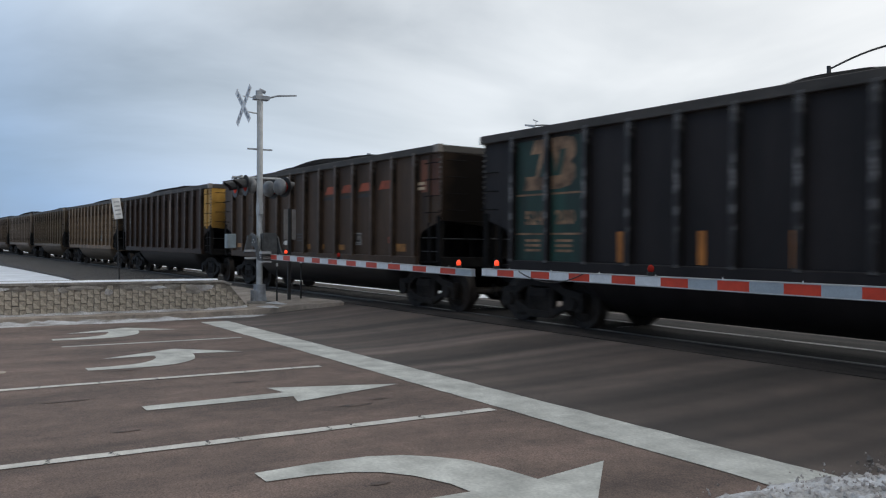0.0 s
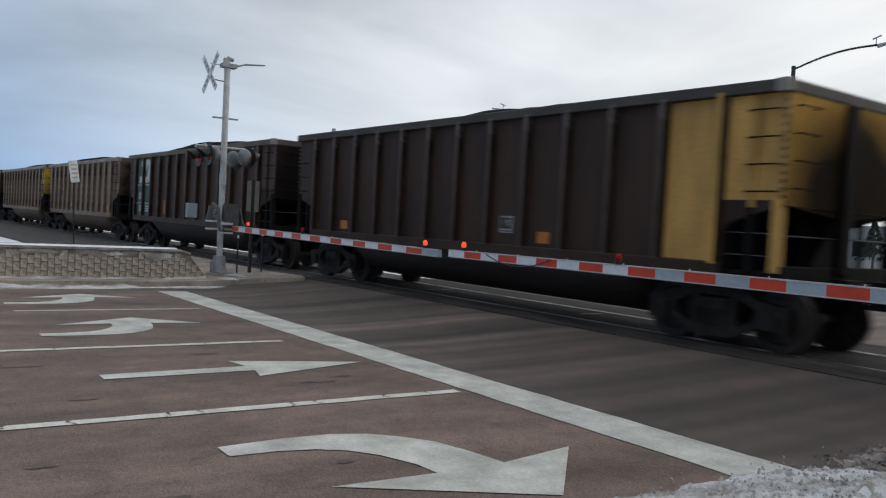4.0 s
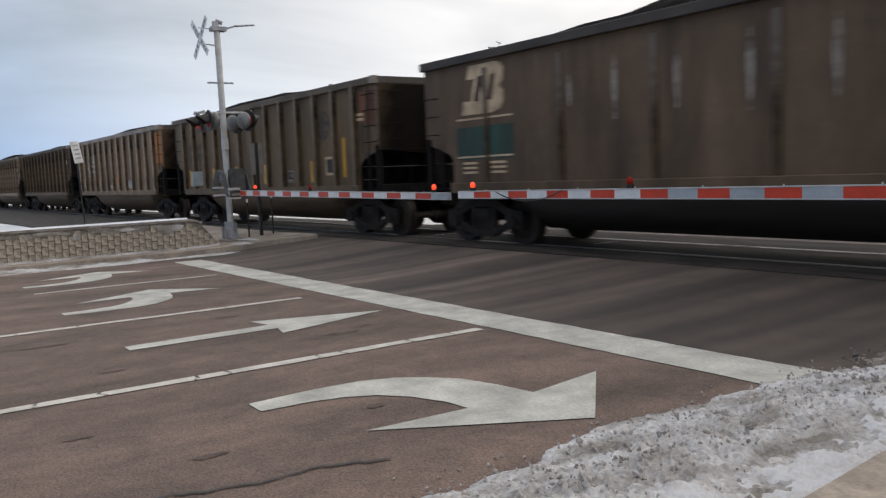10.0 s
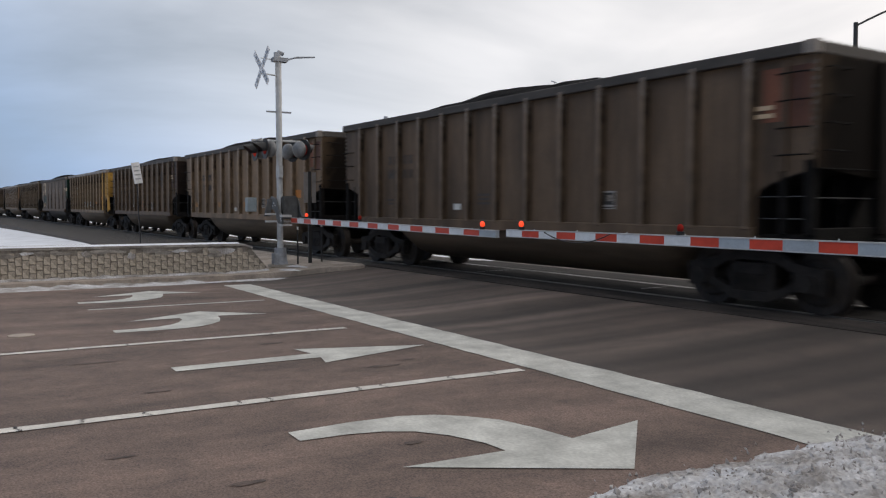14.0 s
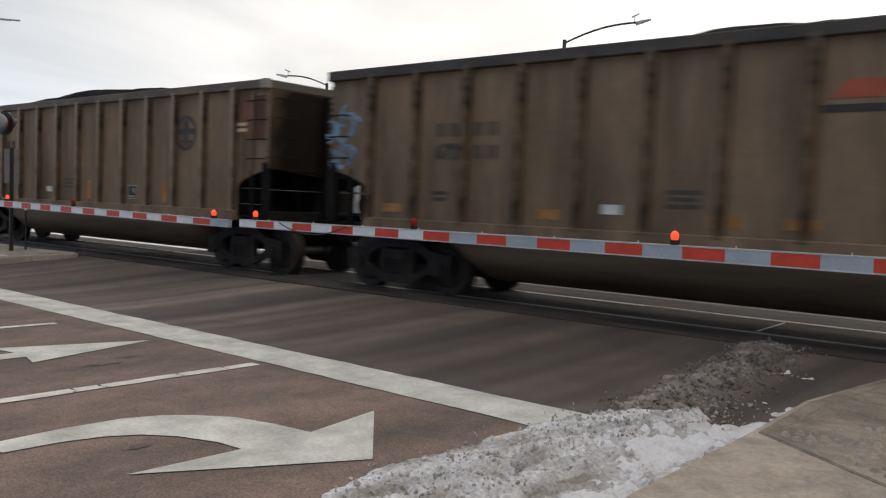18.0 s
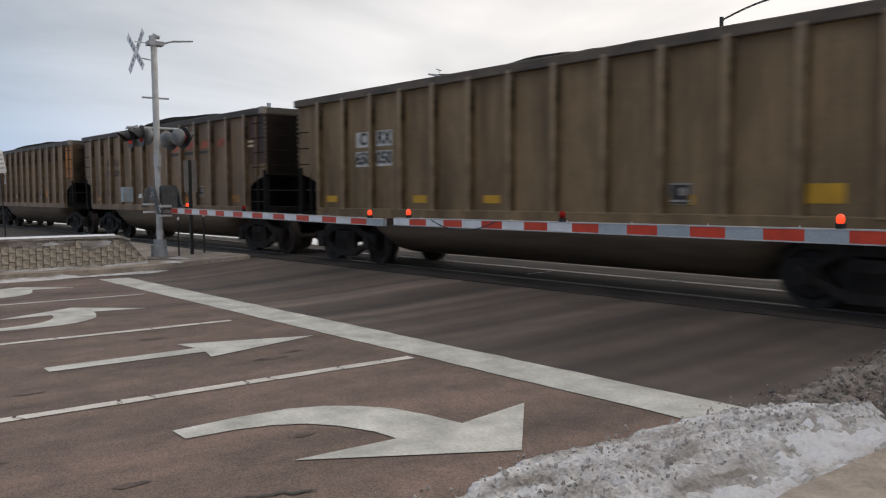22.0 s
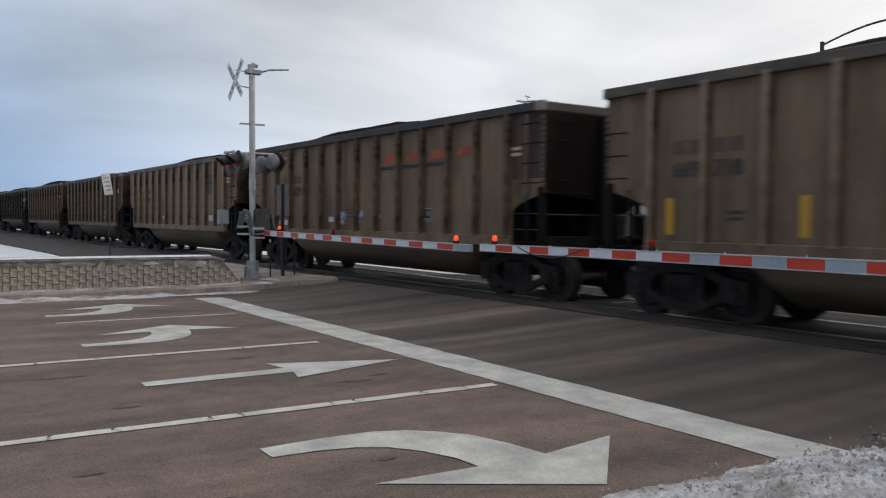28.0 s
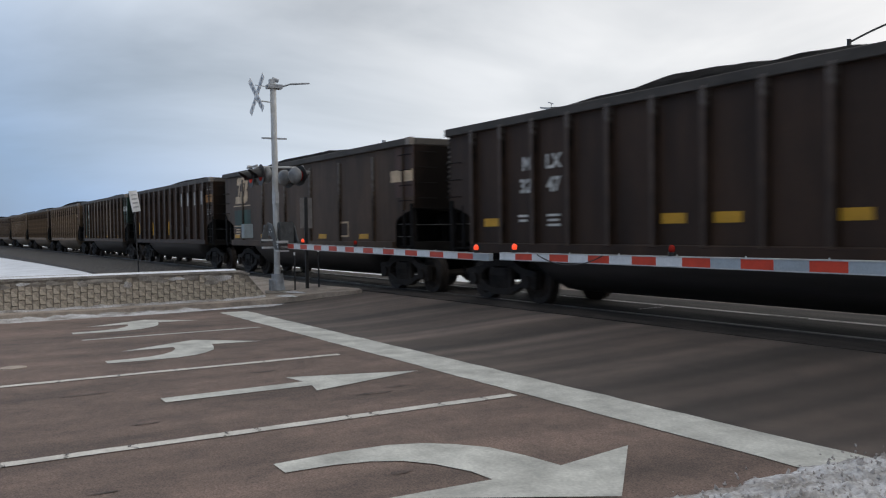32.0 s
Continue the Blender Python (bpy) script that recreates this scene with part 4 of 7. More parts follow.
def gate_mechanism(parent, x, y, z, side, cast=None):
    """The drive box, the bent arm bracket and its counterweight; side is the way the arm points."""
    cast = cast or CAST_GREY
    bm = bmesh.new()
    box(bm, x - 0.20, x + 0.20, y + 0.02, y + 0.42, z - 0.30, z + 0.30)
    bmesh.ops.bevel(bm, geom=list(bm.edges), offset=0.03, segments=2, affect="EDGES")
    part("drive_box", bm, cast, parent, "grey cast gate drive box")
    out = [(0.55, -0.42), (0.55, -0.24), (0.40, -0.22), (0.26, -0.05), (0.14, 0.16), (0.02, 0.24), (-0.30, 0.30), (-0.52, 0.20), (-0.52, -0.06), (-0.22, -0.02), (-0.02, -0.08), (0.10, -0.28), (0.24, -0.40)]
    for dy in (-0.13, 0.44):
        bm = bmesh.new()
        prism(bm, [(x + side * a, z + b) for a, b in out], "y", y + dy, y + dy + 0.035)
        bracket = part("arm_bracket", bm, cast, parent, "bent grey arm bracket")
        for a, b in ((-0.06, 0.12), (0.04, 0.06), (-0.14, 0.05), (0.5, -0.33), (0.45, -0.28)):
            bm = bmesh.new()
            rod(bm, (x + side * a, y + dy - 0.02, z + b), (x + side * a, y + dy, z + b), 0.018, n=6)
            part("bolt", bm, GALVANISED, bracket)
    bm = bmesh.new()
    box(bm, x - side * 0.62 - 0.12, x - side * 0.62 + 0.12, y - 0.10, y + 0.42, z - 0.02, z + 0.24)
    part("counterweight", bm, cast, parent)
    bm = bmesh.new()
    box(bm, min(x + side * 0.40, x + side * 0.62), max(x + side * 0.40, x + side * 0.62), y - 0.14, y + 0.1, z - 0.24, z - 0.18)
    part("upper_clamp", bm, GALVANISED, parent, "bright clamp holding the arm")
    bm = bmesh.new()
    box(bm, min(x + side * 0.36, x + side * 0.64), max(x + side * 0.36, x + side * 0.64), y - 0.15, y + 0.1, z - 0.46, z - 0.42)
    part("lower_clamp", bm, GALVANISED, parent, "bright clamp holding the arm")


def mast_base(parent, x, y, z):
    bm = bmesh.new()
    rod(bm, (x, y, z), (x, y, z + 0.05), 0.33, 0.31, n=20)
    part("footing", bm, CONCRETE_GREY, parent)
    bm = bmesh.new()
    box(bm, x - 0.16, x + 0.16, y - 0.16, y + 0.16, z + 0.05, z + 0.42)
    for v in bm.verts:
        if v.co.z > z + 0.3:
            v.co.x, v.co.y = x + (v.co.x - x) * 0.62, y + (v.co.y - y) * 0.62
    bmesh.ops.bevel(bm, geom=list(bm.edges), offset=0.012, segments=1, affect="EDGES")
    base = part("base_casting", bm, CAST_GREY, parent, "grey cast mast base")
    for sx in (-1, 1):
        bm = bmesh.new()
        box(bm, x + sx * 0.10 - 0.012, x + sx * 0.10 + 0.012, y - 0.20, y - 0.10, z + 0.05, z + 0.34)
        part("rib", bm, CAST_GREY, base)


def gate_mast_near():
    x, y, z = 5.65, 2.18, 0.13
    mast = thing("gate_mast", "grey crossing gate mast with red flashers and blue sign", "crossing gate", "crossing gate masts")
    mast_base(mast, x, y, z)
    bm = bmesh.new()
    rod(bm, (x, y, z + 0.3), (x, y, 6.1), 0.062, n=18)
    part("pole", bm, GALVANISED, mast)
    for zz in (1.02, 3.05, 1.62):
        bm = bmesh.new()
        rod(bm, (x, y, zz - 0.03), (x, y, zz + 0.03), 0.075, n=16)
        rod(bm, (x - 0.11, y - 0.02, zz), (x - 0.05, y - 0.02, zz), 0.014, n=8)
        part("pipe_clamp", bm, GALVANISED, mast)
    gate_mechanism(mast, x + 0.08, y + 0.08, 1.50, -1)
    bm = bmesh.new()
    rod(bm, (x - 0.62, y - 0.06, 3.03), (x + 0.62, y - 0.06, 3.03), 0.028, n=10)
    rod(bm, (x - 0.62, y + 0.02, 2.95), (x + 0.62, y + 0.02, 2.95), 0.02, n=10)
    part("cross_arm", bm, GALVANISED, mast)
    for sx in (-1, 1):
        flasher(mast, x + sx * 0.40, y - 0.22, 2.80, -1, sx < 0, 0.25, -28)
        flasher(mast, x + sx * 0.40, y + 0.24, 2.70, 1, False, 0.25)
    crossbuck(mast, x, y - 0.1, 5.2)
    # blue information plate; its writing is too small to read
    bm = bmesh.new()
    box(bm, x - 0.10, x + 0.17, y - 0.085, y - 0.08, 1.80, 2.0)
    plate = part("information_plate", bm, SIGN_BLUE, mast, "blue plate with small white lines")
    for i, w in enumerate((0.17, 0.13, 0.19, 0.10, 0.15)):
        bm = bmesh.new()
        box(bm, x + 0.035 - w / 2, x + 0.035 + w / 2, y - 0.089, y - 0.085, 1.975 - 0.035 * i - 0.014, 1.975 - 0.035 * i)
        part("text_bar", bm, SIGN_WHITE, plate)
    bm = bmesh.new()
    pts = [(x + 0.07, y - 0.1, 1.2), (x + 0.10, y - 0.14, 0.98), (x + 0.16, y - 0.14, 0.8), (x + 0.17, y - 0.12, 0.55), (x + 0.17, y - 0.12, 0.2)]
    for p, q in zip(pts, pts[1:]):
        rod(bm, p, q, 0.028, n=10)
    part("conduit", bm, CAST_GREY, mast, "bent grey cable conduit")
    bm = bmesh.new()
    box(bm, x + 0.06, x + 0.26, y - 0.22, y - 0.10, z + 0.05, z + 0.34)
    bmesh.ops.bevel(bm, geom=list(bm.edges), offset=0.012, segments=1, affect="EDGES")
    part("junction_box", bm, CAST_GREY, mast)
    gate_arm(mast, 5.19, 2.36, 1.185, -3.50, 2.25, 1.255, 11, 0.128, 0.10, lambda k: k < 0.57, ((0.238, True), (0.612, False), (0.962, True)))
    for i, dx in enumerate((-0.50, -0.44, -0.36, -0.30)):
        bm = bmesh.new()
        rod(bm, (x + dx, y - 0.23, 2.56 - 0.015 * i), (x + dx, y - 0.23, 2.48 - 0.02 * (i % 3)), 0.008, 0.001, n=6)
        part("icicle", bm, SNOW, mast)


def gate_mast_far():
    x, y, z = -13.92, 2.29, ground_height(-13.92, 2.29) + 0.125
    mast = thing("gate_mast", "tall grey gate mast with white crossbuck and flashers", "crossing gate", "crossing gate masts")
    mast_base(mast, x, y, z)
    bm = bmesh.new()
    rod(bm, (x, y, z + 0.05), (x, y, z + 0.48), 0.17, 0.15, n=16)
    part("collar", bm, CAST_GREY, mast)
    bm = bmesh.new()
    rod(bm, (x, y, z + 0.3), (x, y, 5.60), 0.078, n=18)
    part("pole", bm, GALVANISED, mast)
    crossbuck(mast, x, y - 0.44, 5.28)
    bm = bmesh.new()
    rod(bm, (x, y, 5.10), (x, y - 0.46, 5.14), 0.018, n=8)
    part("sign_bracket", bm, GALVANISED, mast)
    bm = bmesh.new()
    rod(bm, (x, y, 5.50), (x, y - 0.46, 5.52), 0.012, n=8)
    part("sign_bracket", bm, GALVANISED, mast)
    bm = bmesh.new()
    box(bm, x - 0.12, x + 0.12, y - 0.16, y + 0.22, 5.46, 5.56)
    box(bm, x - 0.05, x + 0.05, y - 0.10, y + 0.05, 5.56, 5.70)
    part("head_bracket", bm, CAST_GREY, mast)
    bm = bmesh.new()
    rod(bm, (x, y - 0.02, 5.72), (x + 0.02, y + 0.14, 5.66), 0.05, n=10)
    part("camera_housing", bm, CAST_GREY, mast)
    bm = bmesh.new()
    pts = [(x, y + 0.20, 5.52), (x + 0.06, y + 0.45, 5.60), (x + 0.12, y + 0.95, 5.645)]
    for p, q in zip(pts, pts[1:]):
        rod(bm, p, q, 0.026, 0.02, n=8)
    part("lamp_arm", bm, CAST_GREY, mast)
    bm = bmesh.new()
    box(bm, x - 0.02, x + 0.02, y - 0.33, y + 0.33, 4.16, 4.20)
    part("cross_bar", bm, CAST_GREY, mast)
    bm = bmesh.new()
    rod(bm, (x, y - 0.72, 3.44), (x, y + 0.72, 3.44), 0.028, n=10)
    rod(bm, (x - 0.42, y - 0.6, 3.44), (x + 0.42, y - 0.6, 3.44), 0.024, n=8)
    rod(bm, (x - 0.42, y + 0.6, 3.44), (x + 0.42, y + 0.6, 3.44), 0.024, n=8)
    part("cross_arm", bm, GALVANISED, mast)
    for sx in (-1, 1):
        flasher(mast, x + sx * 0.42, y - 0.50, 3.20, -1, sx < 0, 0.265)
        flasher(mast, x + sx * 0.42, y + 0.50, 3.20, 1, False, 0.265, 22)
    bm = bmesh.new()
    box(bm, x - 0.10, x + 0.16, y - 0.06, y + 0.04, 2.50, 2.80)
    part("number_plate_blank", bm, GALVANISED, mast)
    bm = bmesh.new()
    box(bm, x - 0.12, x + 0.10, y - 0.88, y - 0.64, 1.62, 1.98)
    bmesh.ops.bevel(bm, geom=list(bm.edges), offset=0.015, segments=1, affect="EDGES")
    part("control_box", bm, mat("box_grey_green", (0.24, 0.29, 0.31), 0.5, vary=0.15, scale=4, grain=40), mast, "pale grey-green control box")
    gate_mechanism(mast, x + 0.05, y - 0.02, 1.72, 1, IRON)
    for zz in (1.56, 1.37):
        bm = bmesh.new()
        box(bm, x + 0.06, x + 0.14, y - 0.42, y + 0.46, zz - 0.025, zz + 0.025)
        part("support_bar", bm, GALVANISED, mast)
    gate_arm(mast, -13.35, 2.42, 1.40, -3.80, 2.26, 1.235, 10, 0.125, 0.10, lambda k: k > 0.85, ((0.11, True), (0.45, False), (0.955, True)), True)
    for dy in (-0.34, 0.34):
        bm = bmesh.new()
        prism(bm, [(y + dy - 0.10, 1.5), (y + dy + 0.08, 1.5), (y + dy * 0.8 + 0.05, 1.95), (y + dy * 0.8 - 0.05, 1.95)], "x", x + 0.02, x + 0.06)
        part("side_plate", bm, IRON, mast)


gate_mast_near()
gate_mast_far()


MARKER_GREY = mat("marker_back_grey", (0.20, 0.185, 0.175), 0.5, vary=0.2, scale=4, grain=40)


def small_posts():
    for i, (x, y, tall, r) in enumerate(((-13.75, 2.70, 1.0, 0.022), (-13.55, 3.28, 1.02, 0.024))):
        z = ground_height(x, y) + 0.13
        post = thing("delineator_post", "thin dark delineator post on the island", "post", "posts on the island")
        bm = bmesh.new()
        rod(bm, (x, y, z), (x, y, z + tall), r, n=8)
        part("shaft", bm, BLACK_METAL, post)
        bm = bmesh.new()
        rod(bm, (x, y, z + tall - 0.10), (x, y, z + tall - 0.02), r + 0.006, n=8)
        part("reflector_band", bm, SIGN_WHITE, post)
    x, y = -13.66, 3.0
    z = ground_height(x, y) + 0.13
    marker = thing("object_marker", "dark post carrying two upright pale panels", "sign")
    bm = bmesh.new()
    box(bm, x - 0.03, x + 0.03, y - 0.04, y + 0.04, z, 2.66)
    part("post", bm, BLACK_METAL, marker)
    for dy in (-0.11, 0.11):
        bm = bmesh.new()
        box(bm, x + 0.03, x + 0.04, y + dy - 0.055, y + dy + 0.055, 1.85, 2.64)
        part("panel", bm, MARKER_GREY, marker)


small_posts()


def road_sign():
    """A small white regulatory sign by the line, leaning a little."""
    x, y = -23.0, 0.33
    z = ground_height(x, y)
    sign = thing("rail_sign", "small leaning white sign on a thin post", "sign")
    bm = bmesh.new()
    rod(bm, (x, y + 0.1, z), (x, y, 2.7), 0.022, n=8)
    part("post", bm, BLACK_METAL, sign)
    m = Matrix.Translation((x + 0.04, y, 2.98)) @ Matrix.Rotation(radians(9), 4, "X") @ Matrix.Rotation(radians(38), 4, "Z")
    bm = bmesh.new()
    box(bm, -0.012, 0.012, -0.19, 0.19, -0.36, 0.36, m)
    plate = part("plate", bm, mat("sign_grey_white", (0.60, 0.62, 0.65), 0.5, vary=0.15, scale=4, grain=40), sign)
    for k in (0.22, 0.08, -0.06, -0.2):
        bm = bmesh.new()
        box(bm, 0.012, 0.016, -0.13, 0.13, k - 0.025, k + 0.025, m)
        part("text_bar", bm, CAST_GREY, plate)


road_sign()

# ---- the coal train ----
HALF, SIDE, TOP, SILL = 6.93, 1.52, 3.66, 1.13
PITCH, FIRST = 15.4, -6.99 + HALF


def gone(t):
    """How far the train has run after t seconds."""
    return 17.1 * t - 0.0062 * t * t


# the cut-away under each end: from the sill up past the last rib and out to the corner
CUT = HALF - 0.90
END_CUT = [(CUT, SILL), (CUT + 0.005, SILL + 0.52), (CUT + 0.06, SILL + 0.62), (CUT + 0.22, SILL + 0.70), (CUT + 0.5, SILL + 0.79), (HALF, SILL + 0.90)]


def body_mesh():
    bm = bmesh.new()
    curve = END_CUT
    outline = [(-x, z) for x, z in curve[::-1]] + curve + [(HALF, TOP - 0.1), (-HALF, TOP - 0.1)]
    prism(bm, outline, "y", -SIDE, SIDE)
    return mesh_of(bm, "body", MATS["coal"])


def closed_body_mesh():
    """A body whose sides run down to the sill right up to the ends."""
    bm = bmesh.new()
    box(bm, -HALF, HALF, -SIDE, SIDE, SILL, TOP - 0.1)
    return mesh_of(bm, "body", MATS["coal"])


def end_sheet_mesh(low=SILL + 0.90):
    """The end wall; its lower edge hangs lowest at the middle post."""
    bm = bmesh.new()
    w = SIDE - 0.015
    dip = 0.12 if low > SILL + 0.5 else 0.0
    prism(bm, [(-w, low), (-0.25, low - dip), (0.25, low - dip), (w, low), (w, TOP - 0.17), (-w, TOP - 0.17)], "x", HALF - 0.02, HALF + 0.008)
    return mesh_of(bm, "end_sheet", MATS["coal"])


def air_hose_mesh():
    """The brake hose that hangs in a bow below the coupler."""
    bm = bmesh.new()
    pts = [(0.55 + 0.42 * k / 8, -0.30 - 0.02 * k, 0.80 - 0.42 * math.sin(math.pi * (0.12 + 0.62 * k / 8))) for k in range(9)]
    last = None
    for x, y, z in pts:
        ring = [bm.verts.new((x + 0.026 * math.cos(q), y + 0.026 * math.sin(q), z + 0.01 * math.cos(q))) for q in HEX]
        if last:
            for j in range(6):
                bm.faces.new((last[j], last[(j + 1) % 6], ring[(j + 1) % 6], ring[j]))
        last = ring
    return mesh_of(bm, "air_hose", MATS["coal"])


def safety_rail_mesh():
    """Two thin bars across the cut-away, from post to post."""
    bm = bmesh.new()
    for z in (SILL + 0.22, SILL + 0.52):
        rod(bm, (CUT + 0.05, -SIDE + 0.05, z), (HALF - 0.10, -SIDE + 0.02, z), 0.008, n=6)
    rod(bm, (HALF - 0.04, -SIDE + 0.1, SILL + 0.50), (HALF - 0.04, SIDE - 0.1, SILL + 0.50), 0.009, n=6)
    return mesh_of(bm, "safety_rail", MATS["coal"])


def end_rib_mesh():
    bm = bmesh.new()
    prism(bm, [(HALF + 0.006, -0.07), (HALF + 0.04, -0.05), (HALF + 0.04, 0.05), (HALF + 0.006, 0.07)], "y", -SIDE + 0.06, SIDE - 0.06)
    return mesh_of(bm, "end_rib", MATS["coal"])


def slope_sheet_mesh():
    bm = bmesh.new()
    curve = END_CUT
    prism(bm, [(x, z) for x, z in curve] + [(x + 0.02, z - 0.015) for x, z in curve[::-1]], "y", -SIDE + 0.01, SIDE - 0.01)
    return mesh_of(bm, "slope_sheet", MATS["coal"])


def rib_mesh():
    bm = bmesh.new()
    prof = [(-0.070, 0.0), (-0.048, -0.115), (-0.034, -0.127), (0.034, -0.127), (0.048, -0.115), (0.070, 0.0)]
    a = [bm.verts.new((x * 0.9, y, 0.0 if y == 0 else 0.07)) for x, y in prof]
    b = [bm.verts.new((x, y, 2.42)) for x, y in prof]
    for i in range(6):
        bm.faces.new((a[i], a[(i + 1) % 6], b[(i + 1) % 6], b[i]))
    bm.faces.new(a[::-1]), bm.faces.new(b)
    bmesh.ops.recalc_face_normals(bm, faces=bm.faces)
    # slot 1 is the rib sides, whose coat has shade painted in
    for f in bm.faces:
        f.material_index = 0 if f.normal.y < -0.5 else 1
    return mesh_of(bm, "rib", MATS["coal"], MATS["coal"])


def box_mesh(name, *dims):
    bm = bmesh.new()
    box(bm, *dims)
    bmesh.ops.bevel(bm, geom=list(bm.edges), offset=0.012, segments=1, affect="EDGES")
    return mesh_of(bm, name, MATS["coal"])


def belly_mesh():
    bm = bmesh.new()
    rings = []
    for x, k in ((-4.5, 0.35), (-4.3, 0.75), (-4.0, 1.0), (4.0, 1.0), (4.3, 0.75), (4.5, 0.35)):
        ring = []
        for i in range(13):
            a = math.pi * (1 + i / 12)
            ring.append(bm.verts.new((x, 1.34 * math.copysign(abs(math.cos(a)) ** 0.75, math.cos(a)), SILL - 0.02 + 0.84 * k * math.sin(a))))
        rings.append(ring)
    for r0, r1 in zip(rings, rings[1:]):
        for j in range(12):
            bm.faces.new((r0[j], r0[j + 1], r1[j + 1], r1[j]))
    bm.faces.new(rings[0]), bm.faces.new(rings[-1])
    bmesh.ops.recalc_face_normals(bm, faces=bm.faces)
    return mesh_of(bm, "belly", MATS["coal"], smooth=True)


def load_mesh(seed):
    rnd = random.Random(seed)
    ph = [rnd.uniform(0, 9) for _ in range(4)]
    bm = bmesh.new()
    nx, ny = 46, 10
    rows = []
    for i in range(nx + 1):
        x = -HALF + 0.12 + (2 * HALF - 0.24) * i / nx
        row = []
        for j in range(ny + 1):
            y = -SIDE + 0.03 + (2 * SIDE - 0.06) * j / ny
            ends = smoothstep(0.4, 3.4, HALF - abs(x + 0.4))
            crown = math.cos(y / SIDE * 1.50) ** 0.75
            h = TOP - 0.13 + (0.42 + 0.05 * seed) * crown * ends * (0.72 + 0.28 * math.sin(x * 0.6 + ph[0])) + 0.06 * noise.noise((x * 0.8 + ph[1], y, ph[2])) + 0.05 * noise.noise((x * 3, y * 3, ph[3])) 
            row.append(bm.verts.new((x, y, h)))
        rows.append(row)
    for r0, r1 in zip(rows, rows[1:]):
        for j in range(ny):
            bm.faces.new((r0[j], r1[j], r1[j + 1], r0[j + 1]))
    return mesh_of(bm, "coal_load", COAL)


def wheelset_mesh():
    bm = bmesh.new()
    rod(bm, (0, -1.0, 0), (0, 1.0, 0), 0.085, n=10)
    for s in (-1, 1):
        rod(bm, (0, s * 0.70, 0), (0, s * 0.83, 0), 0.455, n=24)
        rod(bm, (0, s * 0.66, 0), (0, s * 0.70, 0), 0.485, n=24)
        rod(bm, (0, s * 0.83, 0), (0, s * 0.86, 0), 0.34, 0.30, n=20)
        for i in range(3):
            a = i * math.tau / 3
            rod(bm, (0.2 * math.cos(a), s * 0.86, 0.2 * math.sin(a)), (0.2 * math.cos(a), s * 0.875, 0.2 * math.sin(a)), 0.035, n=6)
    return mesh_of(bm, "wheelset", WHEEL_M)


def side_frame_mesh():
    """The cast side frame of a two-axle bogie: top bar, pedestals, bow and spring nest round open windows."""
    bm = bmesh.new()
    y0, y1 = -1.12, -0.98
    prism(bm, [(-1.16, 0.54), (-1.16, 0.66), (-0.72, 0.72), (-0.42, 0.88), (0.42, 0.88), (0.72, 0.72), (1.16, 0.66), (1.16, 0.54), (0.68, 0.58), (0.36, 0.74), (-0.36, 0.74), (-0.68, 0.58)], "y", y0, y1)
    for e in (-1, 1):
        prism(bm, [(e * 1.15, 0.30), (e * 1.15, 0.56), (e * 0.68, 0.60), (e * 0.68, 0.34)], "y", y0 + 0.004, y1 - 0.004)
        prism(bm, [(e * 0.72, 0.34), (e * 0.72, 0.46), (e * 0.30, 0.28), (e * 0.30, 0.15)], "y", y0, y1)
        prism(bm, [(e * 0.25, 0.2), (e * 0.36, 0.24), (e * 0.36, 0.76), (e * 0.25, 0.76)], "y", y0 + 0.006, y1 - 0.006)
        rod(bm, (e * 0.9, -1.18, 0.455), (e * 0.9, -0.95, 0.455), 0.13, n=12)
    prism(bm, [(-0.32, 0.15), (0.32, 0.15), (0.32, 0.28), (-0.32, 0.28)], "y", y0 - 0.02, y1)
    for x in (-0.15, 0.0, 0.15):
        rod(bm, (x, -1.07, 0.26), (x, -1.07, 0.56), 0.065, n=10)
    prism(bm, [(-0.26, 0.54), (0.26, 0.54), (0.26, 0.70), (-0.26, 0.70)], "y", y0 - 0.02, y1)
    return mesh_of(bm, "side_frame", FRAME_M)


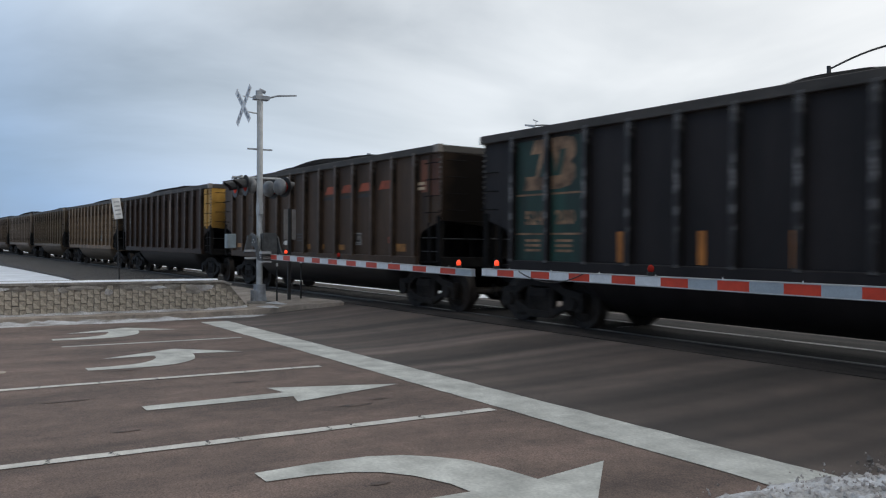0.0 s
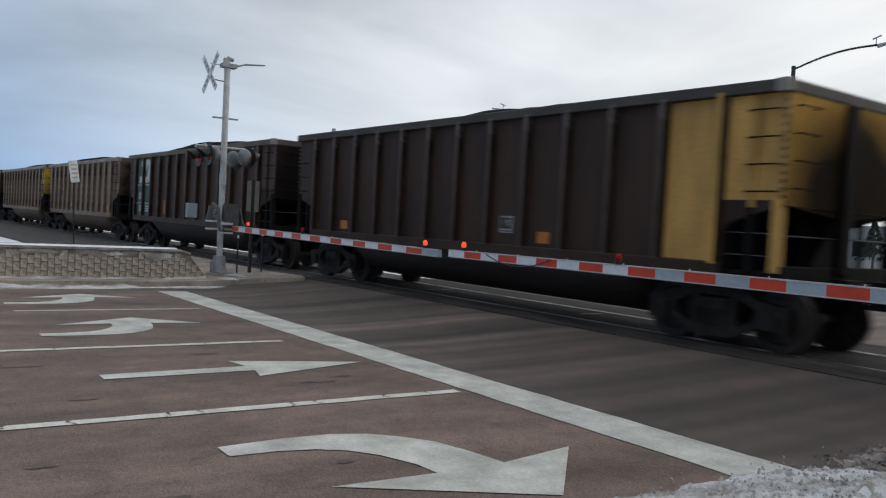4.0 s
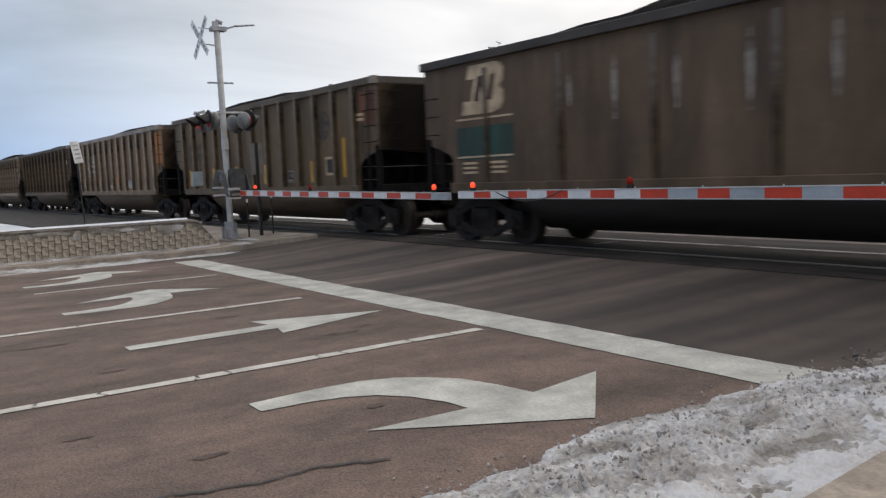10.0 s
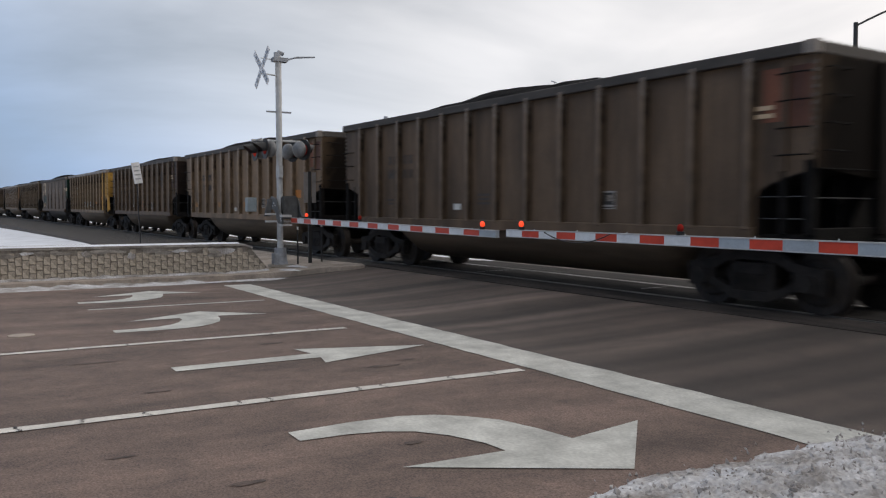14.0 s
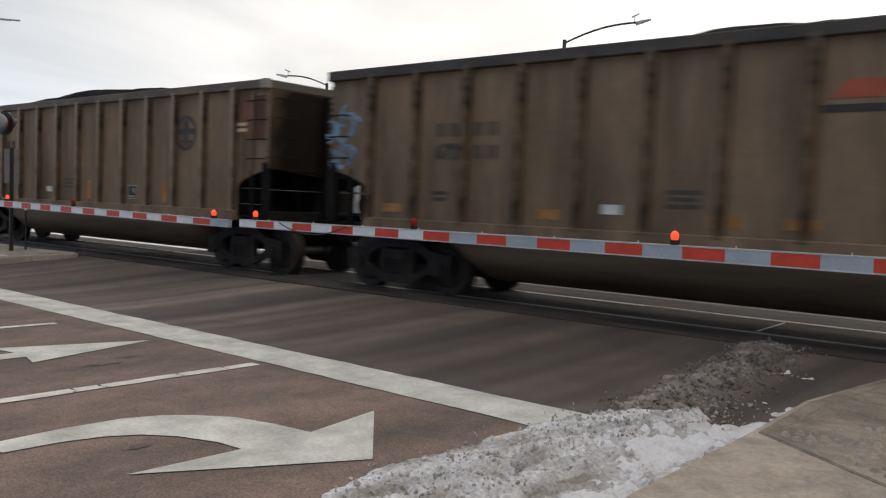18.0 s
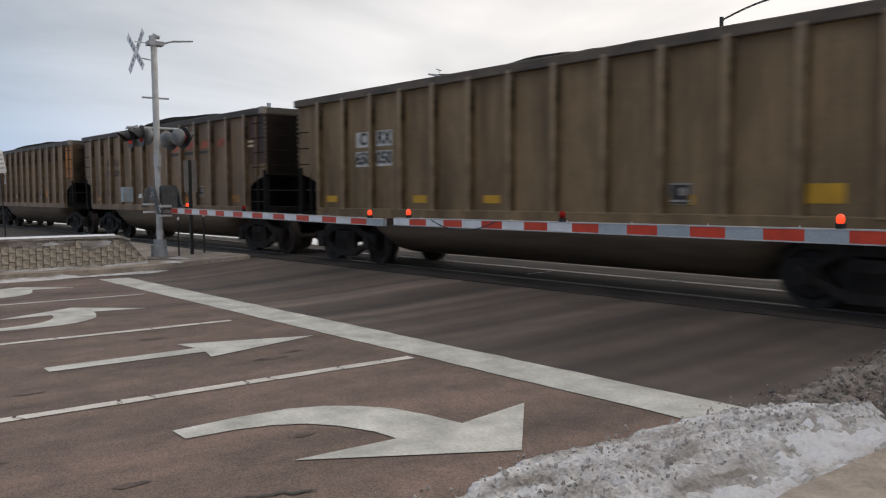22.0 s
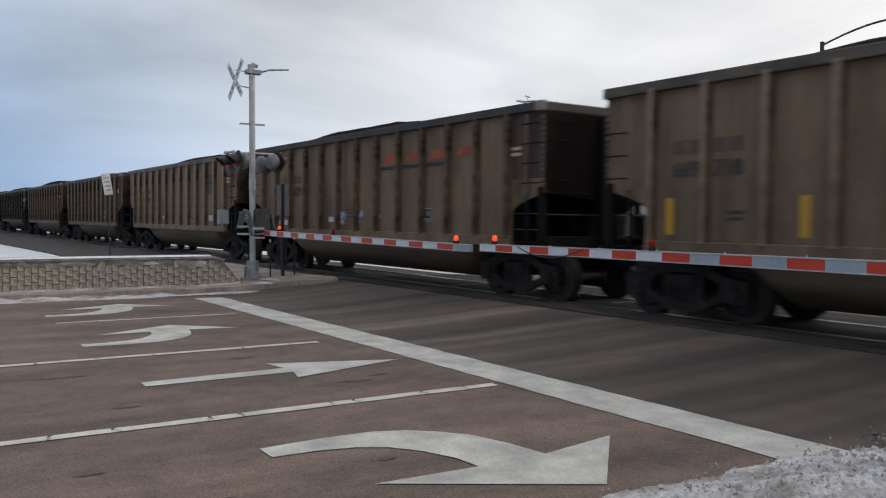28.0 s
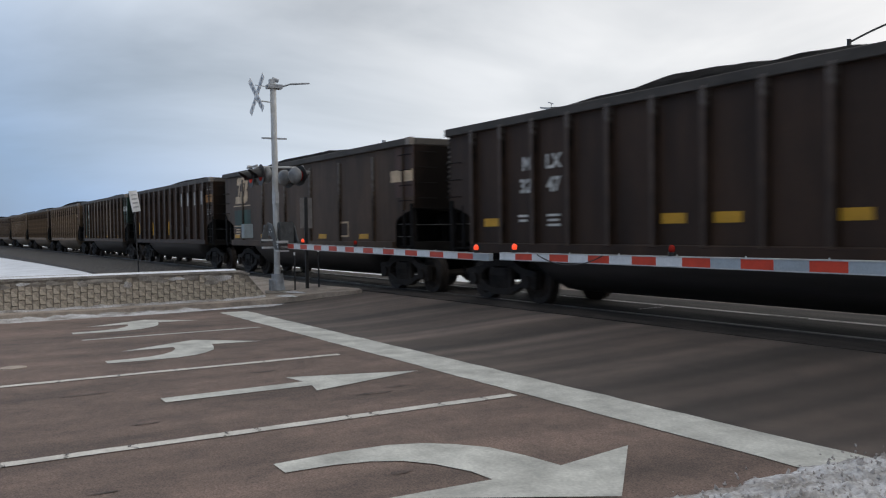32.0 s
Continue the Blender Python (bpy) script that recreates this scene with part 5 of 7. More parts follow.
def make_meshes():
    m = {"body": body_mesh(), "rib": rib_mesh(), "belly": belly_mesh(), "wheelset": wheelset_mesh(), "side_frame": side_frame_mesh()}
    m["end_rib"] = end_rib_mesh()
    bm = bmesh.new()
    prism(bm, [(CUT - 0.05, SILL), (CUT + 0.42, SILL), (CUT + 0.62, SILL + 0.45), (HALF - 0.12, SILL + 0.84), (CUT - 0.05, SILL + 0.84)], "y", -0.03, 0.03)
    m["web_plate"] = mesh_of(bm, "web_plate", MATS["coal"])
    m["end_post"] = box_mesh("end_post", HALF - 0.10, HALF + 0.075, -0.13, 0.13, SILL, TOP - 0.165)
    m["corner_cap"] = box_mesh("corner_cap", HALF - 0.16, HALF + 0.035, -SIDE - 0.118, -SIDE + 0.02, TOP - 0.17, TOP + 0.012)
    bm = bmesh.new()
    rod(bm, (-HALF + 0.42, -1.05, SILL + 0.28), (-HALF + 0.42, 0.35, SILL + 0.28), 0.21, n=14)
    m["air_reservoir"] = mesh_of(bm, "air_reservoir", MATS["coal"], smooth=False)
    m["brake_valve"] = box_mesh("brake_valve", -HALF + 0.30, -HALF + 0.62, 0.5, 1.0, SILL, SILL + 0.46)
    bm = bmesh.new()
    for i in range(15):
        z = SILL + 1.0 + 0.105 * i
        prism(bm, [(-0.022, z - 0.022), (0.022, z - 0.022), (0.022, z + 0.022), (-0.022, z + 0.022)], "y", -SIDE - 0.035, -SIDE + 0.01)
    m["rivet_strip"] = mesh_of(bm, "rivet_strip", MATS["coal"])
    m["air_hose"], m["safety_rail"], m["closed_body"] = air_hose_mesh(), safety_rail_mesh(), closed_body_mesh()
    m["end_sheet"], m["closed_end"], m["slope_sheet"] = end_sheet_mesh(), end_sheet_mesh(SILL), slope_sheet_mesh()
    m["top_chord"] = box_mesh("top_chord", -HALF - 0.02, HALF + 0.02, -SIDE - 0.11, -SIDE + 0.06, TOP - 0.16, TOP)
    m["end_chord"] = box_mesh("end_chord", -0.06, 0.10, -SIDE + 0.06, SIDE - 0.06, TOP - 0.16, TOP)
    m["side_sill"] = box_mesh("side_sill", -HALF + 0.9, HALF - 0.9, -SIDE - 0.10, -SIDE + 0.05, SILL - 0.10, SILL + 0.10)
    m["end_sill"] = box_mesh("end_sill", -0.12, 0.06, -SIDE, SIDE, SILL - 0.12, SILL + 0.10)
    m["seam_post"] = box_mesh("seam_post", -0.05, 0.05, -SIDE - 0.05, -SIDE + 0.02, SILL + 0.1, TOP - 0.3)
    m["corner_post"] = box_mesh("corner_post", -0.07, 0.07, -SIDE - 0.03, -SIDE + 0.09, SILL, SILL + 1.0)
    m["brace_post"] = box_mesh("brace_post", -0.05, 0.05, -SIDE + 0.0, -SIDE + 0.08, SILL, SILL + 0.9)
    m["walk_board"] = box_mesh("walk_board", -1.25, 0.0, -SIDE + 0.05, SIDE - 0.05, SILL - 0.05, SILL)
    m["centre_sill"] = box_mesh("centre_sill", -HALF - 0.25, HALF + 0.25, -0.22, 0.22, SILL - 0.36, SILL - 0.06)
    m["bolster"] = box_mesh("bolster", -0.2, 0.2, -1.05, 1.05, 0.45, 0.80)
    bm = bmesh.new()
    box(bm, 0, 0.55, -0.11, 0.11, 0.78, 1.02), box(bm, 0.50, 0.80, -0.19, 0.15, 0.70, 1.08)
    m["coupler"] = mesh_of(bm, "coupler", UNDER)
    bm = bmesh.new()
    rod(bm, (-0.22, 0, 0), (0.22, 0, 0), 0.011, n=6)
    for s in (-1, 1):
        rod(bm, (s * 0.22, 0, 0), (s * 0.22, 0.09, 0), 0.011, n=6)
    m["grab_iron"] = mesh_of(bm, "grab_iron", UNDER)
    bm = bmesh.new()
    rod(bm, (0, 0, 0), (0, 0, 0.62), 0.03, n=8)
    rod(bm, (-0.02, 0, 0.62), (0.03, 0, 0.62), 0.20, n=16)
    m["brake_stand"] = mesh_of(bm, "brake_stand", UNDER)
    for i in range(4):
        m["load%d" % i] = load_mesh(i)
    return m


KIT = make_meshes()


def fit_part(name, mesh, parent, m=None, material=None, label=""):
    ob = new(name, mesh)
    ob.parent = parent
    if m is not None:
        ob.matrix_basis = m
    if material is not None:
        for slot, m1 in zip(ob.material_slots, material if isinstance(material, tuple) else (material,)):
            slot.link = "OBJECT"
            slot.material = m1
    if label:
        tagged(ob, label)
    return ob


PAINTS = {
    "lemon": mat("end_lemon", (0.62, 0.44, 0.02), 0.55, vary=0.25, scale=1.2, grain=30, bump=0.1, streak=2.0),
    "yellow": mat("end_yellow", (0.60, 0.335, 0.075), 0.55, vary=0.30, scale=1.2, grain=30, bump=0.1, streak=2.0),
    "orange": mat("end_orange", (0.52, 0.17, 0.025), 0.55, vary=0.30, scale=1.2, grain=30, bump=0.1, streak=2.0),
    "rust": mat("end_rust", (0.17, 0.058, 0.028), 0.65, vary=0.35, scale=1.5, grain=30, bump=0.1, streak=2.0),
    "umber": mat("end_umber", (0.075, 0.038, 0.027), 0.65, vary=0.35, scale=1.5, grain=30, bump=0.1, streak=2.0),
    "green": mat("panel_green", (0.025, 0.085, 0.065), 0.55, vary=0.25, scale=1.5, grain=30, bump=0.1, streak=2.0),
    "pine": mat("end_pine", (0.014, 0.055, 0.040), 0.6, vary=0.4, scale=1.5, grain=30, bump=0.1, streak=2.0, tint=(0.009, 0.018, 0.014)),
    "blue": mat("end_blue", (0.06, 0.17, 0.32), 0.55, vary=0.25, scale=1.5, grain=30, bump=0.1, streak=2.0),
    "white": mat("stencil_white", (0.62, 0.61, 0.57), 0.6, vary=0.25, scale=3, grain=40, bump=0.05),
    "cream": mat("stencil_cream", (0.60, 0.45, 0.29), 0.6, vary=0.25, scale=3, grain=40, bump=0.05),
    "stripe": mat("stripe_yellow", (0.62, 0.33, 0.02), 0.5, vary=0.15, scale=3, grain=40, bump=0.03),
    "blaze": mat("blaze_orange", (0.55, 0.20, 0.035), 0.6, vary=0.25, scale=3, grain=40, bump=0.03),
    "faded": mat("faded_orange", (0.40, 0.185, 0.05), 0.6, vary=0.4, scale=4, grain=40, bump=0.03),
    "red": mat("stencil_red", (0.36, 0.075, 0.03), 0.6, vary=0.25, scale=3, grain=40, bump=0.03),
    "ink": mat("stencil_black", (0.03, 0.027, 0.025), 0.6, vary=0.2, scale=3, grain=40, bump=0.03),
}
RIBS = 13
for key, (r, g, b) in {"tan": (0.223, 0.150, 0.092), "brown": (0.136, 0.091, 0.057), "olive": (0.150, 0.106, 0.065), "dark": (0.046, 0.0255, 0.0155), "black": (0.0205, 0.0162, 0.0158), "silver": (0.222, 0.166, 0.121), "grey": (0.115, 0.107, 0.101), "ochre": (0.225, 0.155, 0.094), "russet": (0.078, 0.049, 0.031), "gold": (0.245, 0.165, 0.088), "rose": (0.33, 0.238, 0.178), "fawn": (0.285, 0.214, 0.154)}.items():
    PAINTS[key] = mat("wagon_side_" + key, (r, g, b), 0.6, vary=0.34, scale=0.9, grain=24, bump=0.06, streak=2.4, speckle=0.14, gloss=0.3, edges=(0.28, 0.68), mottle=0.8, mtone=(0.84, 1.07))
    PAINTS[key]["hue"] = (r, g, b)
HUES = {key: tuple(MATS["wagon_side_" + key]["hue"]) for key in ("tan", "brown", "olive", "dark", "black", "silver", "grey", "ochre", "gold", "russet", "rose", "fawn")}
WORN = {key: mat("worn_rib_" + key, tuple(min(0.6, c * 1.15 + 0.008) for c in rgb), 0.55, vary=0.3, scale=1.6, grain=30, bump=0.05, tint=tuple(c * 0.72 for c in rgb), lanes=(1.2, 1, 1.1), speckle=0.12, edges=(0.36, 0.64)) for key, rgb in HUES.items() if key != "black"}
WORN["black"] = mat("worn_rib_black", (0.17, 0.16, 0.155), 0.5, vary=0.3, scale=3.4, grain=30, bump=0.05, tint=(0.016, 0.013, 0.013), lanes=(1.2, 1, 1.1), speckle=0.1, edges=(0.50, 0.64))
# rib sides at 0.66 of the paint: shade put into the colour, with grime
FLANK = {key: mat("grimy_shaded_rib_side_" + key, tuple(c * 0.66 for c in rgb), 0.8, vary=0.55, scale=3.2, grain=30, bump=0.05, lanes=(1.2, 1, 1.1), speckle=0.12, gloss=0.2) for key, rgb in HUES.items()}
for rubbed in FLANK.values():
    wear_and_shade(rubbed, (0.26, 0.24, 0.22), (2.2, 3.6), soft=0.5, rough_noise=8.0, amount=0.7, most=0.45)
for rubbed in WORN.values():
    wear_and_shade(rubbed, (0.30, 0.285, 0.265), (2.15, 3.3), soft=0.5, rough_noise=7.0, amount=0.75, most=0.6)
PALE_RIB = mat("pale_rubbed_rib", (0.36, 0.32, 0.285), 0.5, vary=0.4, scale=2.4, grain=30, bump=0.05, tint=(0.17, 0.135, 0.105), lanes=(1.2, 1, 1.1), speckle=0.12)
ENDS = {}


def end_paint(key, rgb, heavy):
    """The paint of an end wall under soot and painted-in shade round its middle."""
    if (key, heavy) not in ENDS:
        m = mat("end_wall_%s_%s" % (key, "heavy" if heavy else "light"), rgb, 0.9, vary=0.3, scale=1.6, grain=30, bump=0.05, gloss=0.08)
        # near-black oval: soot, with the next wagon's shadow put into the colour
        wear_and_shade(m, (0.0065, 0.0052, 0.0045), (0.35, 2.3, 2.7, 3.2) if heavy else (0.30, 2.15, 2.05, 1.52), soft=0.42, rough_noise=1.6, amount=0.24, most=0.97)
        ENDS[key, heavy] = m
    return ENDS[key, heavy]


BELLIES = tuple(mat("belly_grime_" + n, rgb, 0.5, vary=0.35, scale=0.8, grain=30, bump=0.05, speckle=0.1, lanes=(0.3, 1, 3)) for n, rgb in (("grey", (0.050, 0.043, 0.038)), ("brown", (0.145, 0.103, 0.066)), ("tan", (0.20, 0.148, 0.100))))
SOOT = (mat("soot_dark", (0.009, 0.0072, 0.0063), 0.85, vary=0.5, scale=0.9, grain=20, tint=(0.005, 0.0045, 0.0042), gloss=0.15), mat("soot_brown", (0.013, 0.0095, 0.0078), 0.85, vary=0.5, scale=0.8, grain=20, tint=(0.009, 0.008, 0.007), gloss=0.15))
CHORDS = (mat("chord_dark", (0.055, 0.047, 0.04), 0.7, vary=0.5, scale=2.5, grain=30, speckle=0.15, lanes=(0.4, 1, 1), tint=(0.03, 0.026, 0.022)), mat("chord_brown", (0.11, 0.085, 0.062), 0.7, vary=0.5, scale=2.5, grain=30, speckle=0.15, lanes=(0.4, 1, 1), tint=(0.055, 0.045, 0.035)), mat("chord_pale", (0.24, 0.21, 0.18), 0.6, vary=0.5, scale=2.5, grain=30, speckle=0.15, lanes=(0.4, 1, 1), tint=(0.11, 0.09, 0.075)))


def end_patches(wagon, index, end, closed, paint_of_side):
    """The painted panels of the last bays, between the rib, the ladder stile and the corner."""
    step = 2 * HALF / (RIBS + 1)
    bay, mid = HALF - step + 0.10, HALF - 0.46
    high = TOP - 0.165
    low = SILL + 0.11 if closed else SILL + 0.96
    fields = {"yellow": [(bay, HALF + 0.004, low, high)], "green": [(bay, HALF + 0.004, low, high)], "umber": [(bay, HALF + 0.004, SILL + 1.16, high)],
              "lemon": [(bay + 0.06, mid - 0.05, 2.50, 3.36), (mid + 0.05, HALF - 0.10, 2.60, 3.36)],
              "orange": [(bay + 0.06, mid - 0.05, 2.18, 3.38), (mid + 0.05, HALF - 0.08, 2.18, 3.40)],
              "blue": [(bay + 0.06, mid - 0.05, 2.45, 3.36), (mid + 0.05, HALF - 0.06, 2.45, 3.36)],
              "rust": [(bay + 0.06, mid - 0.06, 2.66, 3.38), (mid + 0.04, HALF - 0.10, 2.56, 3.38)]}.get(end, [])
    if closed:
        fields = [(bay + 0.02, mid - 0.02, low, high), (mid + 0.06, HALF - 0.02, low, high)]
    elif end == "yellow" and index not in SINGLE:
        fields = fields + [(HALF - 2 * step + 0.10, HALF - step - 0.10, SILL + 0.105, high)]
    for x0, x1, z0, z1 in fields:
        bm = bmesh.new()
        box(bm, x0, x1, -SIDE - 0.006, -SIDE + 0.02, z0, z1)
        part("end_patch", bm, PAINTS["pine" if end == "green" else end], wagon, "painted panel near the end")
    bm = bmesh.new()
    box(bm, mid - 0.035, mid + 0.035, -SIDE - 0.05, -SIDE + 0.01, SILL + 0.86, TOP - 0.2)
    part("ladder_stile", bm, PAINTS["yellow"] if end == "yellow" and not closed else paint_of_side, wagon)
    if not closed:
        # rungs round the corner, on the end wall
        for i in range(4):
            fit_part("grab_iron", KIT["grab_iron"], wagon, pose(HALF + 0.09, -SIDE + 0.36, 2.25 + 0.36 * i, 0, 0, 90), UNDER)


def make_wagon(index, colour, end, load):
    wagon = thing("coal_wagon", LABELS.get(index, "%s coal wagon heaped with coal" % NAMES[colour]), "freight wagon", "wagons of the coal train")
    p = PAINTS[colour]
    closed = index in CLOSED
    fit_part("body", KIT["closed_body" if closed else "body"], wagon, None, p)
    base = {"yellow": (0.50, 0.28, 0.065), "lemon": (0.40, 0.27, 0.02), "green": (0.014, 0.05, 0.036), "blue": (0.05, 0.13, 0.24), "umber": (0.05, 0.032, 0.026)}.get(end, HUES[colour])
    for side in (0, 180):
        m = pose(0, 0, 0, 0, 0, side)
        fit_part("top_chord", KIT["top_chord"], wagon, m, CHORDS[2 if index in (1, 2, 5, 9, 12, 17, 18) else 1 if index in (3, 7, 10, 19, 21, 24, 29, 31) else 0])
        fit_part("side_sill", KIT["side_sill"], wagon, m, p)
        for i in range(6 if index in SMOOTH else 0):
            fit_part("seam_post", KIT["seam_post"], wagon, m @ pose(-HALF + 2 * HALF * (i + 1) / 7, 0, 0), FLANK[colour])
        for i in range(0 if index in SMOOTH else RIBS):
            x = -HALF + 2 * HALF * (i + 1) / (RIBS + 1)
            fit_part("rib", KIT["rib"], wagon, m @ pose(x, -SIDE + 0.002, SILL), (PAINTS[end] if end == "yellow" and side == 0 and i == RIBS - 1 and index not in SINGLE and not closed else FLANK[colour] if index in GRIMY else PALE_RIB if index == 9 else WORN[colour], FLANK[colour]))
        for e in () if closed else (-1, 1):
            fit_part("corner_post", KIT["corner_post"], wagon, m @ pose(e * (HALF - 0.09), 0, 0), PAINTS["yellow"] if end == "yellow" and side == 0 and e > 0 and index not in SINGLE else UNDER)
            fit_part("brace_post", KIT["brace_post"], wagon, m @ pose(e * (HALF - 0.50), 0, 0), UNDER)
        right = end and side == 0
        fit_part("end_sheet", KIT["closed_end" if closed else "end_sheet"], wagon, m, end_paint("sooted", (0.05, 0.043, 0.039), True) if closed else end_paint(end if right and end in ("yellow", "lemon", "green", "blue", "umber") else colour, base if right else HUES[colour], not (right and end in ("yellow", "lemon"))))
        if closed:
            for i in range(6):
                fit_part("end_rib", KIT["end_rib"], wagon, m @ pose(0, 0, 1.45 + 0.36 * i), SOOT[1])
        else:
            fit_part("end_post", KIT["end_post"], wagon, m, SOOT[1])
            fit_part("slope_sheet", KIT["slope_sheet"], wagon, m, UNDER)
            fit_part("web_plate", KIT["web_plate"], wagon, m, UNDER)
            fit_part("safety_rail", KIT["safety_rail"], wagon, m, IRON)
        fit_part("corner_cap", KIT["corner_cap"], wagon, m, CHORDS[2])
        fit_part("air_hose", KIT["air_hose"], wagon, m @ pose(HALF - 0.3, 0, 0), UNDER)
        fit_part("end_chord", KIT["end_chord"], wagon, m @ pose(HALF - 0.08, 0, 0), CHORDS[0])
        fit_part("end_sill", KIT["end_sill"], wagon, m @ pose(HALF - 0.04, 0, 0), UNDER)
        fit_part("walk_board", KIT["walk_board"], wagon, m @ pose(HALF - 0.12, 0, 0), UNDER)
        fit_part("coupler", KIT["coupler"], wagon, m @ pose(HALF - 0.02, 0, 0), UNDER)
        truck = fit_part("bogie", KIT["bolster"], wagon, m @ pose(HALF - 1.25, 0, 0), UNDER)
        for s2 in (0, 180):
            fit_part("side_frame", KIT["side_frame"], truck, pose(0, 0, 0, 0, 0, s2))
        for ax in (-0.9, 0.9):
            ws = fit_part("wheelset", KIT["wheelset"], truck)
            ws.matrix_parent_inverse = Matrix.Translation((ax, 0, 0.455))
            WHEELSETS.append((ws, side))
        for i in range(4):
            fit_part("grab_iron", KIT["grab_iron"], wagon, m @ pose(HALF - 0.32, -SIDE - 0.09, 2.2 + 0.36 * i), UNDER)
            if i < 3 and side == 0:
                fit_part("grab_iron", KIT["grab_iron"], wagon, m @ pose(-HALF + 0.22, -SIDE - 0.09, 2.2 + 0.36 * i), UNDER)
    fit_part("centre_sill", KIT["centre_sill"], wagon, None, UNDER)
    fit_part("belly", KIT["belly"], wagon, None, p if colour == "black" else BELLIES[0 if index in SMOOTH else 2 if colour in ("tan", "gold", "silver", "fawn", "ochre") else 1 if colour in ("brown", "olive") else 0])
    fit_part("air_reservoir", KIT["air_reservoir"], wagon, None, UNDER, "dark round air reservoir on the end platform")
    if index not in SMOOTH:
        for x in (-HALF + 0.03, HALF - 0.03):
            tagged(fit_part("rivet_strip", KIT["rivet_strip"], wagon, pose(x, 0, 0), FLANK[colour]), kind="stuff")
    fit_part("brake_valve", KIT["brake_valve"], wagon, None, UNDER)
    fit_part("brake_stand", KIT["brake_stand"], wagon, pose(HALF - 0.3, -0.5, SILL), UNDER)
    fit_part("coal_load", KIT["load%d" % load], wagon)
    end_patches(wagon, index, end, closed, p)
    wagon.matrix_basis = track_pose(FIRST + PITCH * index + NUDGE.get(index, 0))
    wagon.scale.x = SHORT.get(index, 1.0)
    return wagon


SMOOTH = (11, 34)
GRIMY = (5, 7, 8, 20, 30)
SINGLE = (17, -2)
CLOSED = (6,)
NUDGE = {2: -0.15, 5: -0.19, 8: -0.36, 9: -0.38, 10: -0.33, 12: -0.17, 13: -0.19, 14: -0.07, 18: 0.1, 19: 0.2, 20: 0.23, 21: 0.25}
SHORT = {6: 0.975, 20: 0.986, 21: 0.982}
NAMES = {"fawn": "pale fawn", "rose": "pale rosy-tan", "russet": "russet-brown", "gold": "golden tan", "tan": "tan", "brown": "brown", "olive": "olive-brown", "dark": "dark brown", "black": "black", "silver": "pale silver-tan", "grey": "grey", "ochre": "ochre-tan"}
LABELS = {}
WHEELSETS = []
# index of the wagon from the head end seen first: paint, right-end patch
TRAIN = {-14: ("brown", ""), -13: ("tan", ""), -12: ("brown", "rust"), -11: ("tan", ""), -10: ("dark", ""), -9: ("brown", ""), -8: ("olive", "rust"), -7: ("tan", ""), -6: ("brown", ""), -5: ("silver", ""), -4: ("olive", ""), -3: ("tan", ""),
         -2: ("dark", "yellow"), -1: ("russet", "rust"), 0: ("black", "umber"), 1: ("silver", "lemon"), 2: ("silver", "rust"), 3: ("dark", "umber"), 4: ("dark", "yellow"), 5: ("silver", "yellow"), 6: ("russet", "yellow"), 7: ("fawn", "rust"),
         8: ("brown", "umber"), 9: ("tan", "orange"), 10: ("olive", "rust"), 11: ("brown", "green"), 12: ("ochre", "yellow"), 13: ("brown", "umber"), 14: ("tan", "rust"), 15: ("brown", "rust"), 16: ("brown", "rust"), 17: ("olive", "yellow"),
         18: ("tan", "rust"), 19: ("tan", "rust"), 20: ("tan", "rust"), 21: ("black", ""), 22: ("tan", "orange"), 23: ("tan", "umber"), 24: ("gold", "blue"), 25: ("tan", "umber"), 26: ("dark", "green"), 27: ("brown", "rust"),
         28: ("brown", "rust"), 29: ("tan", "rust"), 30: ("tan", "umber"), 31: ("tan", "rust"), 32: ("russet", "green"), 33: ("dark", ""), 34: ("russet", "umber"), 35: ("dark", ""), 36: ("brown", "rust"), 37: ("tan", "yellow")}
WAGONS = {k: make_wagon(k, c, e, k % 4) for k, (c, e) in TRAIN.items()}

# ---- paint marks on the wagons ----
PAINTS["faded_cream"] = mat("faded_cream", (0.34, 0.20, 0.11), 0.65, vary=0.5, scale=3, grain=40, bump=0.05)
PAINTS["dull_white"] = mat("dull_white", (0.40, 0.385, 0.355), 0.6, vary=0.3, scale=4, grain=40, bump=0.03)
PAINTS["sky"] = mat("spray_blue", (0.20, 0.33, 0.44), 0.6, vary=0.4, scale=5, grain=40, bump=0.03)
PAINTS["chalk"] = mat("chalk_run", (0.34, 0.30, 0.26), 0.7, vary=0.6, scale=5, grain=30, tint=(0.07, 0.05, 0.038))
PAINTS["sooted_cream"] = mat("sooted_cream", (0.16, 0.10, 0.062), 0.8, vary=0.5, scale=1.4, grain=30, bump=0.03, tint=(0.012, 0.010, 0.008), edges=(0.40, 0.62), gloss=0.1)
PAINTS["tan_wash"] = mat("tan_wash", (0.30, 0.235, 0.165), 0.65, vary=0.3, scale=4, grain=40, bump=0.03)
PAINTS["faded_red"] = mat("faded_red", (0.19, 0.060, 0.034), 0.7, vary=0.5, scale=5, grain=40, bump=0.03, tint=(0.10, 0.05, 0.033))
PAINTS["faint_ink"] = mat("faint_ink", (0.062, 0.050, 0.042), 0.6, vary=0.35, scale=4, grain=40, bump=0.03)
FACE = -SIDE - 0.005
PANEL = 2 * HALF / (RIBS + 1)


def px(i):
    """The place along the side of panel i, counted from the left end; halves are mid-panel."""
    return -HALF + PANEL * i


